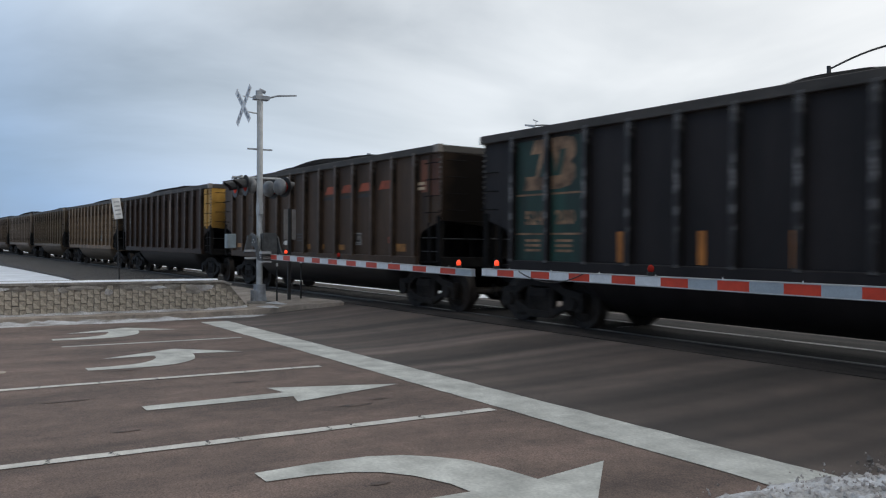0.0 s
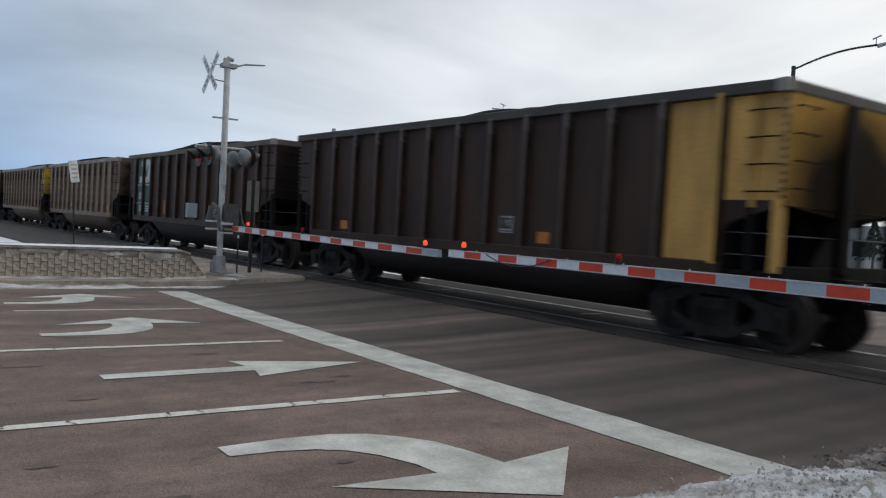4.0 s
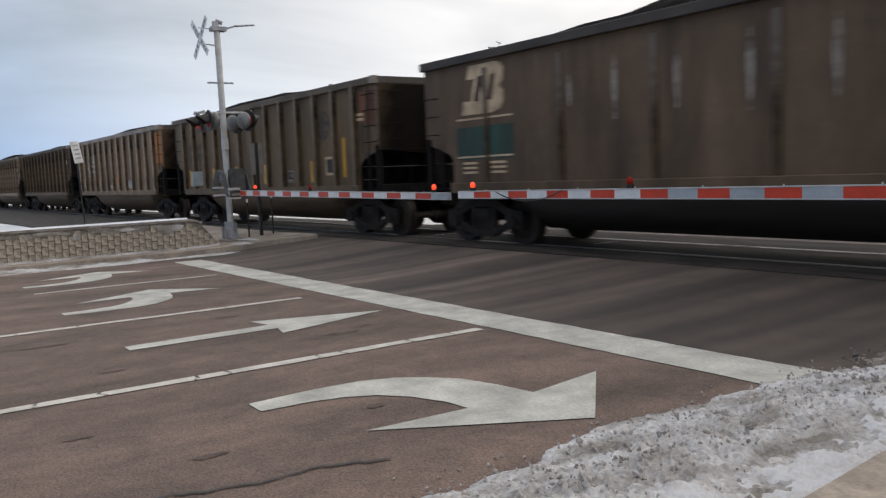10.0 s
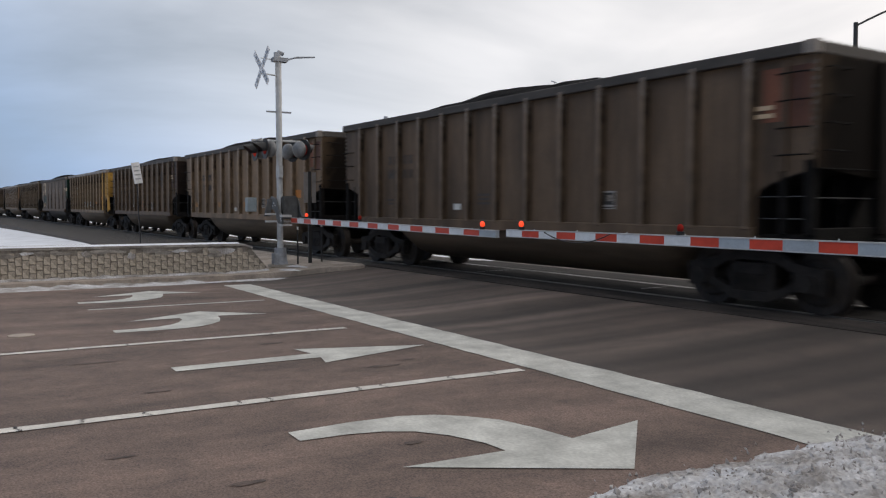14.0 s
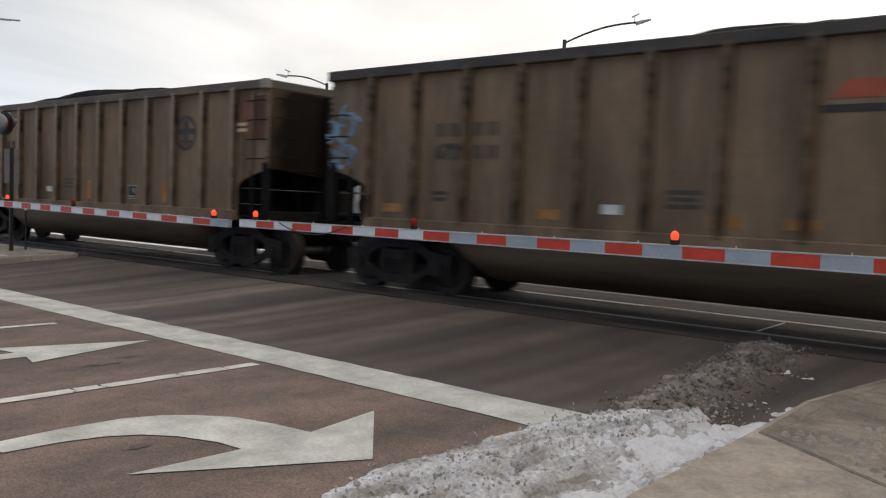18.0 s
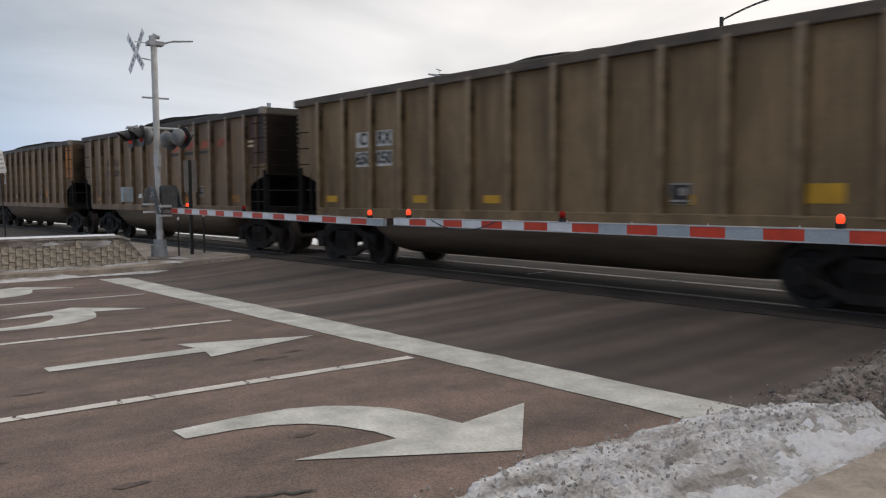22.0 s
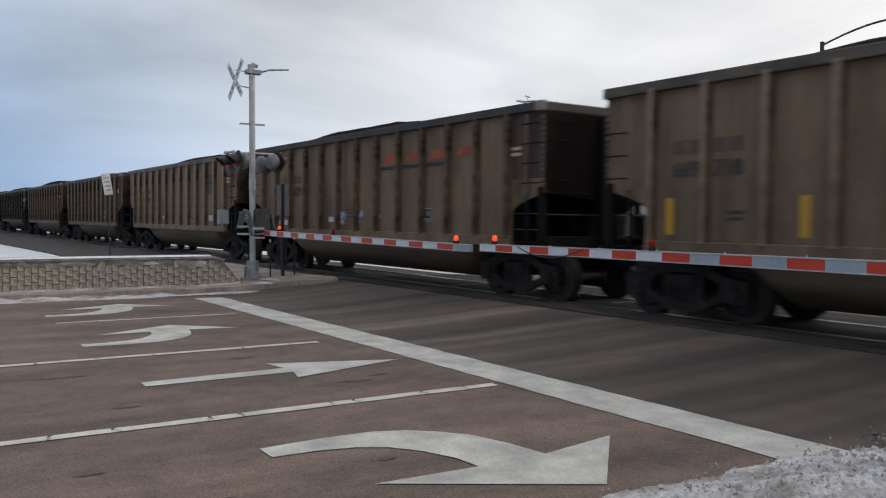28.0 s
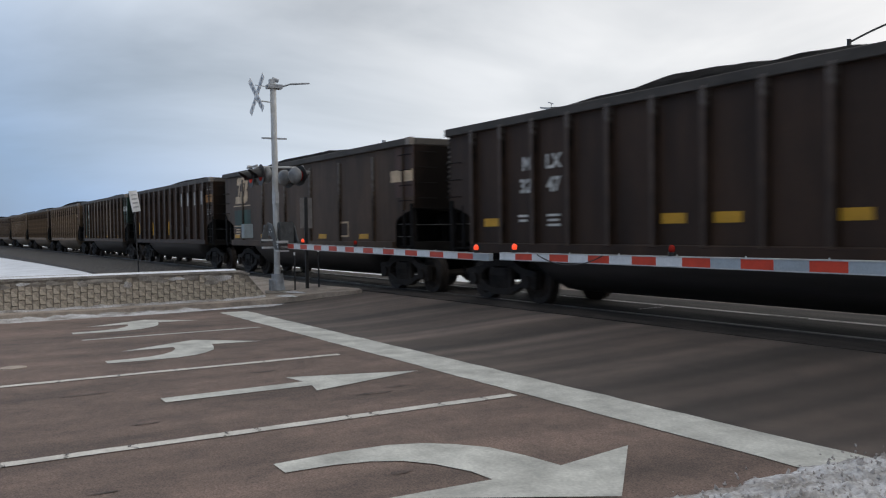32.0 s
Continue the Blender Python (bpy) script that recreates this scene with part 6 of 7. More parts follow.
def plate(k, name, x, z, w, h, paint_name, proud=0.004, slant=0.0, label=""):
    bm = bmesh.new()
    prism(bm, [(x - w / 2, z - h / 2), (x + w / 2, z - h / 2), (x + w / 2 + slant, z + h / 2), (x - w / 2 + slant, z + h / 2)], "y", FACE - proud, FACE + 0.02)
    return part(name, bm, PAINTS[paint_name], WAGONS[k], label)


LETTERS = {}


def letter_mesh(words, size):
    if (words, size) not in LETTERS:
        cu = bpy.data.curves.new("lettering", "FONT")
        cu.body, cu.size, cu.align_x, cu.align_y, cu.extrude = words, size, "CENTER", "CENTER", 0.002
        cu.offset = 0.012
        cu.resolution_u = 3
        tmp = bpy.data.objects.new("lettering", cu)
        LETTERS[words, size] = bpy.data.meshes.new_from_object(tmp)
        bpy.data.objects.remove(tmp)
    return LETTERS[words, size]


def lettering(k, words, x, z, size, paint_name):
    me = letter_mesh(words, size).copy()
    me.materials.append(PAINTS[paint_name])
    ob = new("lettering", me)
    ob.parent = WAGONS[k]
    ob.matrix_basis = pose(x, FACE - 0.008, z, 90, 0, 0)
    return ob


def mark_rows(k, left, right, paint_name, x=3.0, z=2.62, size=0.36, gap=0.36, boards=None, bars_first=False):
    """Reporting mark and number in two rows, split by a rib; a row given as None is a plain bar."""
    for row, (a, b) in enumerate(zip(left, right)):
        zz = z - row * gap
        for word, xx in ((a, px(x) - 0.36), (b, px(x) + 0.36)):
            if boards:
                plate(k, "number_board", xx, zz, 0.52, size * 0.92, boards)
            if word is None:
                for dx in (-0.20, -0.09, 0.07, 0.18):
                    plate(k, "mark_bar", xx + dx, zz, 0.052, size * 0.64, paint_name, 0.006)
            else:
                lettering(k, word, xx, zz, size, paint_name)


def inspection_box(k, i, z=1.60, w=0.38, h=0.32):
    plate(k, "stencil_frame", px(i), z, w * 0.9, h * 0.95, "dull_white")
    plate(k, "stencil_field", px(i), z - 0.003, w * 0.78, h * 0.80, "ink", 0.006)
    plate(k, "stencil_mark", px(i), z - h * 0.30, w * 0.74, h * 0.10, "dull_white", 0.008)
    plate(k, "stencil_mark", px(i) + w * 0.12, z + h * 0.10, w * 0.30, h * 0.34, "chalk", 0.008)


def low_bars(k, spots, paint_name="stripe", w=0.42, h=0.15, z=1.42):
    for i in spots:
        plate(k, "reflector_bar", px(i), z, w, h, paint_name)


def tall_bars(k, spots, paint_name="stripe", w=0.13, h=0.62, z=1.72):
    for i in spots:
        plate(k, "reflector_bar", px(i), z, w, h, paint_name)


def wedge_logo(k, first, z, ink):
    """Four slanted red wedges over dark bars."""
    for j, w in enumerate((0.55, 0.58, 0.58, 0.50)):
        plate(k, "wedge_mark", px(first + j) + 0.02, z, w, 0.20, ink, 0.004, 0.16)
        if j < 3:
            plate(k, "underline_bar", px(first + j), z - 0.21, 0.70, 0.085, "ink")


def round_emblem(k, i=11.35, z=2.74, r=0.36):
    for a, b in ((r, r - 0.075),):
        bm = bmesh.new()
        n = 36
        outer = [bm.verts.new((px(i) + a * math.cos(t * math.tau / n), FACE - 0.004, z + a * math.sin(t * math.tau / n))) for t in range(n)]
        inner = [bm.verts.new((px(i) + b * math.cos(t * math.tau / n), FACE - 0.004, z + b * math.sin(t * math.tau / n))) for t in range(n)]
        for t in range(n):
            bm.faces.new((outer[t], outer[(t + 1) % n], inner[(t + 1) % n], inner[t]))
        bmesh.ops.recalc_face_normals(bm, faces=bm.faces)
        ring = part("round_emblem", bm, PAINTS["faint_ink"], WAGONS[k], "dark ring with a cross")
    plate(k, "emblem_bar", px(i), z, 0.13, 2 * r - 0.20, "faint_ink")
    plate(k, "emblem_bar", px(i), z + 0.03, 2 * r - 0.20, 0.12, "faint_ink", 0.0045)
    plate(k, "emblem_bar", px(i), z - 0.17, 2 * r - 0.34, 0.05, "faint_ink", 0.005)


def block_logo(k, field, ink, x0=1.0, width=2.0, z0=1.25, numbers=("", "")):
    """A painted field with a blocky two-lobed shape, rules and number rows below it."""
    if field:
        plate(k, "logo_field", px(x0 + width / 2), (z0 + 3.44) / 2, PANEL * width - 0.06, 3.44 - z0, field, 0.003)
    cx, w = px(x0 + width / 2), PANEL * width * 0.42
    out = [(-0.86, -0.5), (0.35, -0.5), (0.66, -0.44), (0.80, -0.30), (0.80, -0.10), (0.66, 0.01), (0.80, 0.12), (0.82, 0.36), (0.72, 0.46), (0.52, 0.5), (-0.50, 0.5), (-0.62, 0.22), (-0.30, 0.22), (-0.46, -0.22), (-0.78, -0.22)]
    bm = bmesh.new()
    prism(bm, [(cx + a * w, 2.98 + b * 0.92) for a, b in out], "y", FACE - 0.008, FACE + 0.01)
    part("block_logo", bm, PAINTS[ink], WAGONS[k], "blocky pale two-lobed logo shape")
    for shape in ([(-0.34, -0.24), (-0.16, -0.24), (0.02, 0.26), (-0.16, 0.26)], [(-0.10, 0.26), (0.10, 0.26), (0.22, -0.24), (0.04, -0.24)], [(0.20, -0.24), (0.36, -0.24), (0.52, 0.26), (0.36, 0.26)]):
        bm = bmesh.new()
        prism(bm, [(cx + a * w, 2.98 + b * 0.92) for a, b in shape], "y", FACE - 0.0105, FACE + 0.01)
        part("logo_cut", bm, PAINTS[field or "dark"], WAGONS[k])
    for z in (2.44, 1.72):
        plate(k, "rule", cx, z, PANEL * width - 0.14, 0.035, ink, 0.006)
    if numbers[0]:
        lettering(k, numbers[0], px(x0 + width / 2) - 0.42, 2.0, 0.34, ink)
        lettering(k, numbers[1], px(x0 + width / 2) + 0.42, 2.0, 0.34, ink)
    for dx in (-0.45, 0.4):
        for r in range(3):
            plate(k, "small_line", cx + dx, 1.60 - 0.09 * r, 0.42, 0.045, ink, 0.006)


def chalk_streak(k, i, z, h):
    """A pale run-off streak that thins to both ends."""
    bm = bmesh.new()
    x = px(i)
    prism(bm, [(x - 0.01, z - h * 0.8), (x + 0.02, z - h * 0.8), (x + 0.055, z - h * 0.1), (x + 0.05, z + h * 0.25), (x + 0.01, z + h * 0.6), (x - 0.03, z + h * 0.3), (x - 0.05, z)], "y", FACE - 0.003, FACE + 0.01)
    part("pale_streak", bm, PAINTS["chalk"], WAGONS[k])


def graffiti(k, first, z, paint_name, n=3, size=0.34):
    """Sprayed scrawls: bunches of broad curved strokes."""
    rnd = random.Random(k)
    for j in range(n):
        x = px(first + j * 0.9)
        first_stroke = None
        for s in range(7):
            a, bend = rnd.uniform(0, math.pi), rnd.uniform(-0.9, 0.9)
            cx, cz, w = x + rnd.uniform(-0.6, 0.6) * size, z + rnd.uniform(-0.45, 0.45) * size, rnd.uniform(0.02, 0.05)
            left, right = [], []
            for q in range(7):
                u = q / 6 - 0.5
                d = a + bend * u * 2
                ox, oz = cx + size * u * math.cos(d), cz + size * 0.9 * u * math.sin(d)
                left.append((ox - w * math.sin(d), oz + w * math.cos(d)))
                right.append((ox + w * math.sin(d), oz - w * math.cos(d)))
            bm = bmesh.new()
            prism(bm, left + right[::-1], "y", FACE - 0.004 - 0.001 * s, FACE + 0.01)
            ob = part("spray_paint" if first_stroke is None else "scrawl_line", bm, PAINTS[paint_name if s % 2 == 0 else "sky"], first_stroke or WAGONS[k], "pale sprayed scrawl" if first_stroke is None else "")
            first_stroke = first_stroke or ob


def stencil_lines(k, i, z, n, paint_name, w=0.5):
    for r in range(n):
        plate(k, "small_line", px(i), z - 0.09 * r, w * (0.8 if r % 2 else 1), 0.045, paint_name)


def end_marks(k):
    for r in range(2):
        plate(k, "end_line", HALF - 0.80, 2.86 - 0.11 * r, 0.30, 0.06, "cream", 0.012)


# wagons of the owner's common type: dark bars for the mark, numbers, and their variants
COMMON = {7: ("671", "843"), 8: ("671", ""), 10: ("669", "959"), 13: ("669", ""), 15: ("669", ""), 18: ("669", ""), 19: ("668", ""), 20: ("672", ""), 23: ("672", ""), 25: ("671", "609"), 27: ("669", ""), 28: ("669", ""), 29: ("669", ""), 30: ("670", "629"), 31: ("669", "718"), -1: ("", ""), -3: ("", ""), -6: ("", ""), 36: ("", "")}
for k, (a, b) in COMMON.items():
    mark_rows(k, (None, a or None), (None, b or None), "faint_ink", 2.0 if k in (10, 31) else 3.0, 2.62, 0.32, 0.34)
    inspection_box(k, 9.45 if k == 8 else 9.35 if k in (10, 13, 19, 29, 31, -6) else 9.55 if k == 25 else 10.15, 1.50 if k in (10, 13, 19, 29, 31) else 1.62)
    if k != 8:
        plate(k, "small_plate", px(5.5), 1.50, 0.28, 0.13, "white")
    stencil_lines(k, 6.5, 1.75, 3, "faint_ink", 0.45)
    stencil_lines(k, 2.5, 1.66, 2, "faint_ink", 0.3)
    end_marks(k)
for k in (-1, 7, 8, 20, 23, 25, 30):
    wedge_logo(k, {25: 7.5, 8: 7.6, 7: 8.2}.get(k, 8.45), {25: 2.74, 8: 2.71}.get(k, 2.92), "faded_red" if k in (7, 8) else "red")
for k in (10, 13, 19, 29, 31, -6):
    round_emblem(k)
for k in (7, 20, 23, 25, -1):
    low_bars(k, (1.5, 4.5, 7.05, 7.95, 9.2), "faded", 0.40, 0.14, 1.40)
    plate(k, "reflector_bar", px(12.3), 1.42, 0.40, 0.18, "faded")
    plate(k, "warning_square", px(11.8), 1.60, 0.18, 0.14, "red")
for k in (10, 31):
    tall_bars(k, (1.33, 3.56, 5.5, 7.65, 10.6), z=1.60, h=0.55)
    tall_bars(k, (12.35,), h=0.95, z=1.9)
plate(30, "reflector_bar", px(1.32), 1.46, 0.44, 0.28, "stripe")
plate(30, "reflector_bar", px(2.35), 1.40, 0.62, 0.14, "white")
plate(10, "route_frame", px(11.7), 1.72, 0.62, 0.46, "cream")
plate(10, "route_field", px(11.7), 1.72, 0.50, 0.34, "ink", 0.006)
graffiti(30, 6.2, 1.55, "white", 3, 0.22)
graffiti(20, 0.35, 2.75, "sky", 1, 0.5)
graffiti(20, 0.35, 2.25, "sky", 1, 0.4)
plate(29, "worn_patch", px(11.6), 1.5, 0.7, 0.2, "white")

# other owners
mark_rows(1, ("GG", "25"), ("PX", "24"), "ink", 3.0, 2.62, 0.33, 0.42, boards="white")
low_bars(1, (1.4, 4.6, 9.6, 11.5), "stripe", 0.4, 0.13, 1.4)
mark_rows(2, (None, None), (None, None), "ink", 3.0, 2.5, 0.34, 0.36)
inspection_box(2, 10.0, 1.46)
plate(2, "small_plate", px(5.5), 1.50, 0.28, 0.13, "white")
low_bars(2, (1.4, 12.3), "blaze", 0.4, 0.2, 1.45)
block_logo(0, "pine", "faded_cream", 1.0, 2.0, 1.22, ("524", "200"))
for k in (13, 19):
    tall_bars(k, (3.0, 7.45, 10.6), "blaze", 0.11, 0.42, 1.52)
tall_bars(0, (3.76, 5.4, 6.92, 9.4), "blaze", 0.12, 0.50, 1.50)
block_logo(3, "green", "white", 1.0, 2.0, 1.22, ("534", ""))
tall_bars(3, (4.5, 7.0, 9.4), "blaze", 0.12, 0.5, 1.6)
low_bars(4, (2.5, 9.5), "blaze", 0.3, 0.2, 1.4)
inspection_box(4, 8.5)
mark_rows(5, ("MF", "672"), ("RX", "334"), "ink", 3.0, 2.62, 0.34, 0.38, boards="cream")
low_bars(5, (1.4, 4.6, 7.5, 8.6), "stripe", 0.42, 0.18, 1.52)
inspection_box(5, 9.8)
low_bars(6, (1.4, 3.5, 5.6, 8.3, 10.4), "stripe", 0.5, 0.14, 1.52)
plate(6, "route_frame", px(11.4), 1.55, 0.62, 0.42, "grey" if "grey" in PAINTS else "white")
plate(6, "route_field", px(11.4), 1.55, 0.50, 0.32, "dark", 0.006)
stencil_lines(6, 12.3, 2.0, 3, "white", 0.4)
mark_rows(9, ("MQ", "41"), ("RX", "660"), "ink", 3.0, 2.72, 0.34, 0.42, boards="white")
for i in (1.5, 4.55, 7.42):
    plate(9, "pale_field", px(i), 1.62, 0.62, 0.42, "tan_wash", 0.003)
low_bars(9, (1.5, 4.55, 7.42), "blaze", 0.46, 0.24, 1.64)
plate(9, "small_plate", px(6.4), 1.40, 0.26, 0.12, "white")
plate(9, "white_board", px(9.35), 1.50, 0.5, 0.36, "white")
stencil_lines(9, 9.35, 1.64, 2, "ink", 0.3)
block_logo(11, "", "cream", 1.0, 1.8, 1.3)
for i, h in ((4.2, 0.5), (5.2, 0.9), (6.4, 0.8), (7.6, 1.0), (8.8, 0.9), (10.4, 1.1), (11.4, 0.8)):
    chalk_streak(11, i, 2.75, h * 0.8)
plate(11, "end_band", HALF - 0.55, 2.72, 1.05, 0.26, "cream", 0.008)
mark_rows(12, (None, "11"), (None, "81"), "white", 3.0, 2.75, 0.34, 0.42, boards="grey")
low_bars(12, (1.6, 4.47, 10.2), "blaze", 0.40, 0.15, 1.68)
graffiti(12, 6.3, 1.55, "white", 3, 0.30)
inspection_box(12, 9.23, 1.5)
plate(12, "end_square", px(12.3), 1.95, 0.42, 0.22, "blaze", 0.012)
mark_rows(14, ("GG", "12"), ("PX", "60"), "ink", 2.9, 2.60, 0.33, 0.40)
low_bars(14, (1.4, 4.45, 7.4, 10.2), "faded", 0.30, 0.18, 1.55)
plate(14, "orange_square", px(12.25), 1.88, 0.42, 0.24, "blaze")
plate(14, "small_plate", px(6.35), 1.38, 0.22, 0.13, "white")
inspection_box(14, 9.2)
plate(14, "pale_board", px(12.0), 1.55, 0.45, 0.36, "cream")
graffiti(16, 2.6, 1.6, "white", 2, 0.2)
mark_rows(16, (None, None), (None, None), "white", 3.0, 2.6, 0.3, 0.4)
mark_rows(17, (None,), (None,), "white", 2.2, 2.5, 0.36)
tall_bars(17, (1.3, 3.8, 6.4, 10.4), "stripe", 0.14, 0.58, 1.75)
plate(17, "reflector_bar", px(12.4), 2.0, 0.26, 0.55, "stripe")
inspection_box(17, 9.6)
mark_rows(21, ("DL", "950"), ("RX", "546"), "white", 3.0, 2.66, 0.36, 0.40)
tall_bars(21, (1.3, 4.1, 6.7, 9.75), "blaze", 0.12, 0.62, 1.72)
stencil_lines(21, 2.6, 1.75, 2, "white", 0.3)
stencil_lines(21, 3.4, 1.75, 2, "white", 0.3)
stencil_lines(21, 7.35, 1.5, 3, "dull_white", 0.35)
stencil_lines(21, 8.45, 1.46, 3, "dull_white", 0.35)
stencil_lines(21, 9.32, 1.95, 2, "dull_white", 0.62)
inspection_box(21, 9.35, 1.58)
plate(21, "end_band", HALF - 0.52, 2.86, 1.0, 0.34, "cream", 0.012)
mark_rows(22, ("MQ", "41"), ("FX", "711"), "ink", 3.0, 2.70, 0.34, 0.42, boards="white")
low_bars(22, (1.5, 5.8, 10.4), "blaze", 0.42, 0.22, 1.6)
inspection_box(22, 9.5)
plate(22, "small_plate", px(5.5), 1.50, 0.28, 0.14, "white")
mark_rows(24, ("C", "650"), ("RX", "050"), "ink", 3.0, 2.64, 0.34, 0.40, boards="white")
low_bars(24, (1.4, 4.5, 6.5, 10.3), "stripe", 0.4, 0.14, 1.42)
plate(24, "reflector_bar", px(12.3), 1.5, 0.46, 0.24, "stripe")
inspection_box(24, 10.28, 1.50)
block_logo(26, "pine", "cream", 1.0, 2.0, 1.22, ("524", "437"))
tall_bars(26, (5.0, 7.5, 9.4), "faded", 0.10, 0.45, 1.55)
inspection_box(26, 8.6, 1.62)
plate(26, "end_band", HALF - 0.55, 2.80, 1.0, 0.26, "cream", 0.012)
block_logo(32, "green", "white", 1.0, 2.0, 1.22, ("533", "870"))
for i in (4.5, 5.5, 8.5, 9.5):
    plate(32, "pale_panel", px(i), 2.36, PANEL - 0.16, 2.1, "silver", 0.003)
low_bars(32, (1.3, 3.72, 5.45, 8.2, 11.5), "stripe", 0.42, 0.13, 1.34)
inspection_box(32, 10.4, 1.5)
plate(32, "end_band", HALF - 0.55, 2.86, 1.0, 0.26, "white", 0.012)
tall_bars(33, (1.3, 4.2, 7.2, 9.0), "stripe", 0.12, 0.62, 1.72)
inspection_box(33, 10.0)
for i, w in ((9.5, 0.52), (10.5, 0.58), (11.5, 0.50), (12.5, 0.50)):
    plate(33, "letter_block", px(i), 2.92, w * 0.68, 0.54, "dull_white", 0.004, 0.03)
block_logo(34, "", "cream", 0.9, 1.9, 1.3)
for k in (11, 34):
    plate(k, "logo_field", px(1.9), 1.98, PANEL * 1.7, 0.62, "pine", 0.002)
low_bars(34, (1.3, 4.0, 6.3, 8.8, 11.4), "stripe", 0.5, 0.13, 1.36)
plate(34, "end_band", HALF - 0.55, 2.80, 1.05, 0.28, "cream", 0.008)
plate(34, "route_frame", px(10.2), 1.55, 0.6, 0.42, "cream")
plate(34, "route_field", px(10.2), 1.55, 0.5, 0.32, "dark", 0.006)
mark_rows(35, ("MI", "320"), ("LX", "47"), "white", 3.15, 2.72, 0.36, 0.42)
stencil_lines(35, 2.6, 1.75, 2, "white", 0.28)
stencil_lines(35, 3.5, 1.75, 3, "white", 0.35)
low_bars(35, (1.55, 6.34, 7.35, 9.25, 12.2), "stripe", 0.48, 0.16, 1.64)
for k, z in ((21, 2.86), (26, 2.80), (33, 2.86)):
    if k == 33:
        plate(k, "end_band", HALF - 0.50, z, 0.86, 0.30, "faded", 0.012)
        stencil_lines(k, 13.45, 3.30, 2, "dull_white", 0.55)
        stencil_lines(k, 13.45, 2.42, 3, "dull_white", 0.50)
    if k != 33:
        bm = bmesh.new()
        box(bm, HALF + 0.0085, HALF + 0.0115, -SIDE + 0.03, SIDE - 0.03, z - 0.15, z + 0.15)
        part("end_band", bm, PAINTS["sooted_cream"], WAGONS[k], "sooted pale band round the end")
    for j in range(2):
        bm = bmesh.new()
        box(bm, HALF + 0.009, HALF + 0.013, 0.45, 0.95, 3.22 - 0.14 * j, 3.30 - 0.14 * j)
        part("end_line", bm, PAINTS["dull_white"], WAGONS[k])
plate(-2, "pale_band", px(8.5), 2.3, 0.2, 1.9, "silver")
lettering(-2, "11", px(1.6), 2.4, 0.4, "white")
block_logo(-5, "", "white", 1.0, 1.8, 1.3)

# ---- beyond the rails ----
def street_lamp(x, y, top, tipx, tipy, tipz, name="street_lamp", dark=None):
    z = ground_height(x, y)
    lamp = thing(name, "tall dark street lamp with a long curved arm", "street lamp", "street lamps")
    bm = bmesh.new()
    rod(bm, (x, y, z - 0.1), (x, y, top), 0.13, 0.09, n=12)
    part("pole", bm, dark or BLACK_METAL, lamp)
    a, b = Vector((x, y, top - 0.15)), Vector((tipx, tipy, tipz))
    bm = bmesh.new()
    last = None
    for i in range(9):
        k = i / 8
        p = a.lerp(b, k) + Vector((0, 0, 0.22 * math.sin(math.pi * k)))
        flat = Vector((-(b - a).y, (b - a).x, 0)).normalized()
        ring = [bm.verts.new(p + flat * 0.05 * math.cos(q) + Vector((0, 0, 0.05 * math.sin(q)))) for q in HEX]
        if last:
            for j in range(6):
                bm.faces.new((last[j], last[(j + 1) % 6], ring[(j + 1) % 6], ring[j]))
        last = ring
    part("arm", bm, dark or BLACK_METAL, lamp)
    d = (b - a).normalized()
    bm = bmesh.new()
    rod(bm, b - d * 0.25, b + d * 0.45, 0.10, 0.05, n=10)
    part("luminaire", bm, CAST_GREY, lamp)
    bm = bmesh.new()
    rod(bm, b - d * 0.3, b - d * 0.3 + Vector((0, 0, 0.35)), 0.02, n=6)
    rod(bm, b - d * 0.45 + Vector((0, 0, 0.35)), b - d * 0.1 + Vector((0, 0, 0.42)), 0.035, n=8)
    part("sensor", bm, CAST_GREY, lamp)
    return lamp


street_lamp(-15.45, 28.65, 9.75, -12.45, 30.50, 10.55)
street_lamp(-5.68, 33.29, 7.40, -6.9, 32.9, 8.05)
street_lamp(-35.4, 31.0, 9.6, -37.1, 28.75, 9.9)


def far_pole(x, y, top, label, r=0.12):
    z = ground_height(x, y)
    pole = thing("utility_pole", label, "utility pole", "utility poles")
    bm = bmesh.new()
    rod(bm, (x, y, z - 0.1), (x, y, top), r, r * 0.8, n=10)
    part("pole", bm, TIE_WOOD, pole)
    bm = bmesh.new()
    box(bm, x - 0.9, x + 0.9, y - 0.06, y + 0.06, top - 0.5, top - 0.38)
    part("cross_arm", bm, TIE_WOOD, pole)
    return pole


bm = bmesh.new()
rod(bm, (-42.8, 19.5, 0), (-42.8, 19.5, 7.7), 0.09, n=8)
rod(bm, (-42.8, 19.5, 7.7), (-42.8, 19.5, 8.05), 0.14, n=8)
cam_pole = thing("mast_head", "plain pole with a short capped head beyond the rails", "pole")
part("shaft", bm, CAST_GREY, cam_pole)
far_pole(2.6, 52, 8.2, "brown wooden utility pole among bare trees")
far_pole(-8.0, 62, 8.0, "brown wooden utility pole among bare trees")


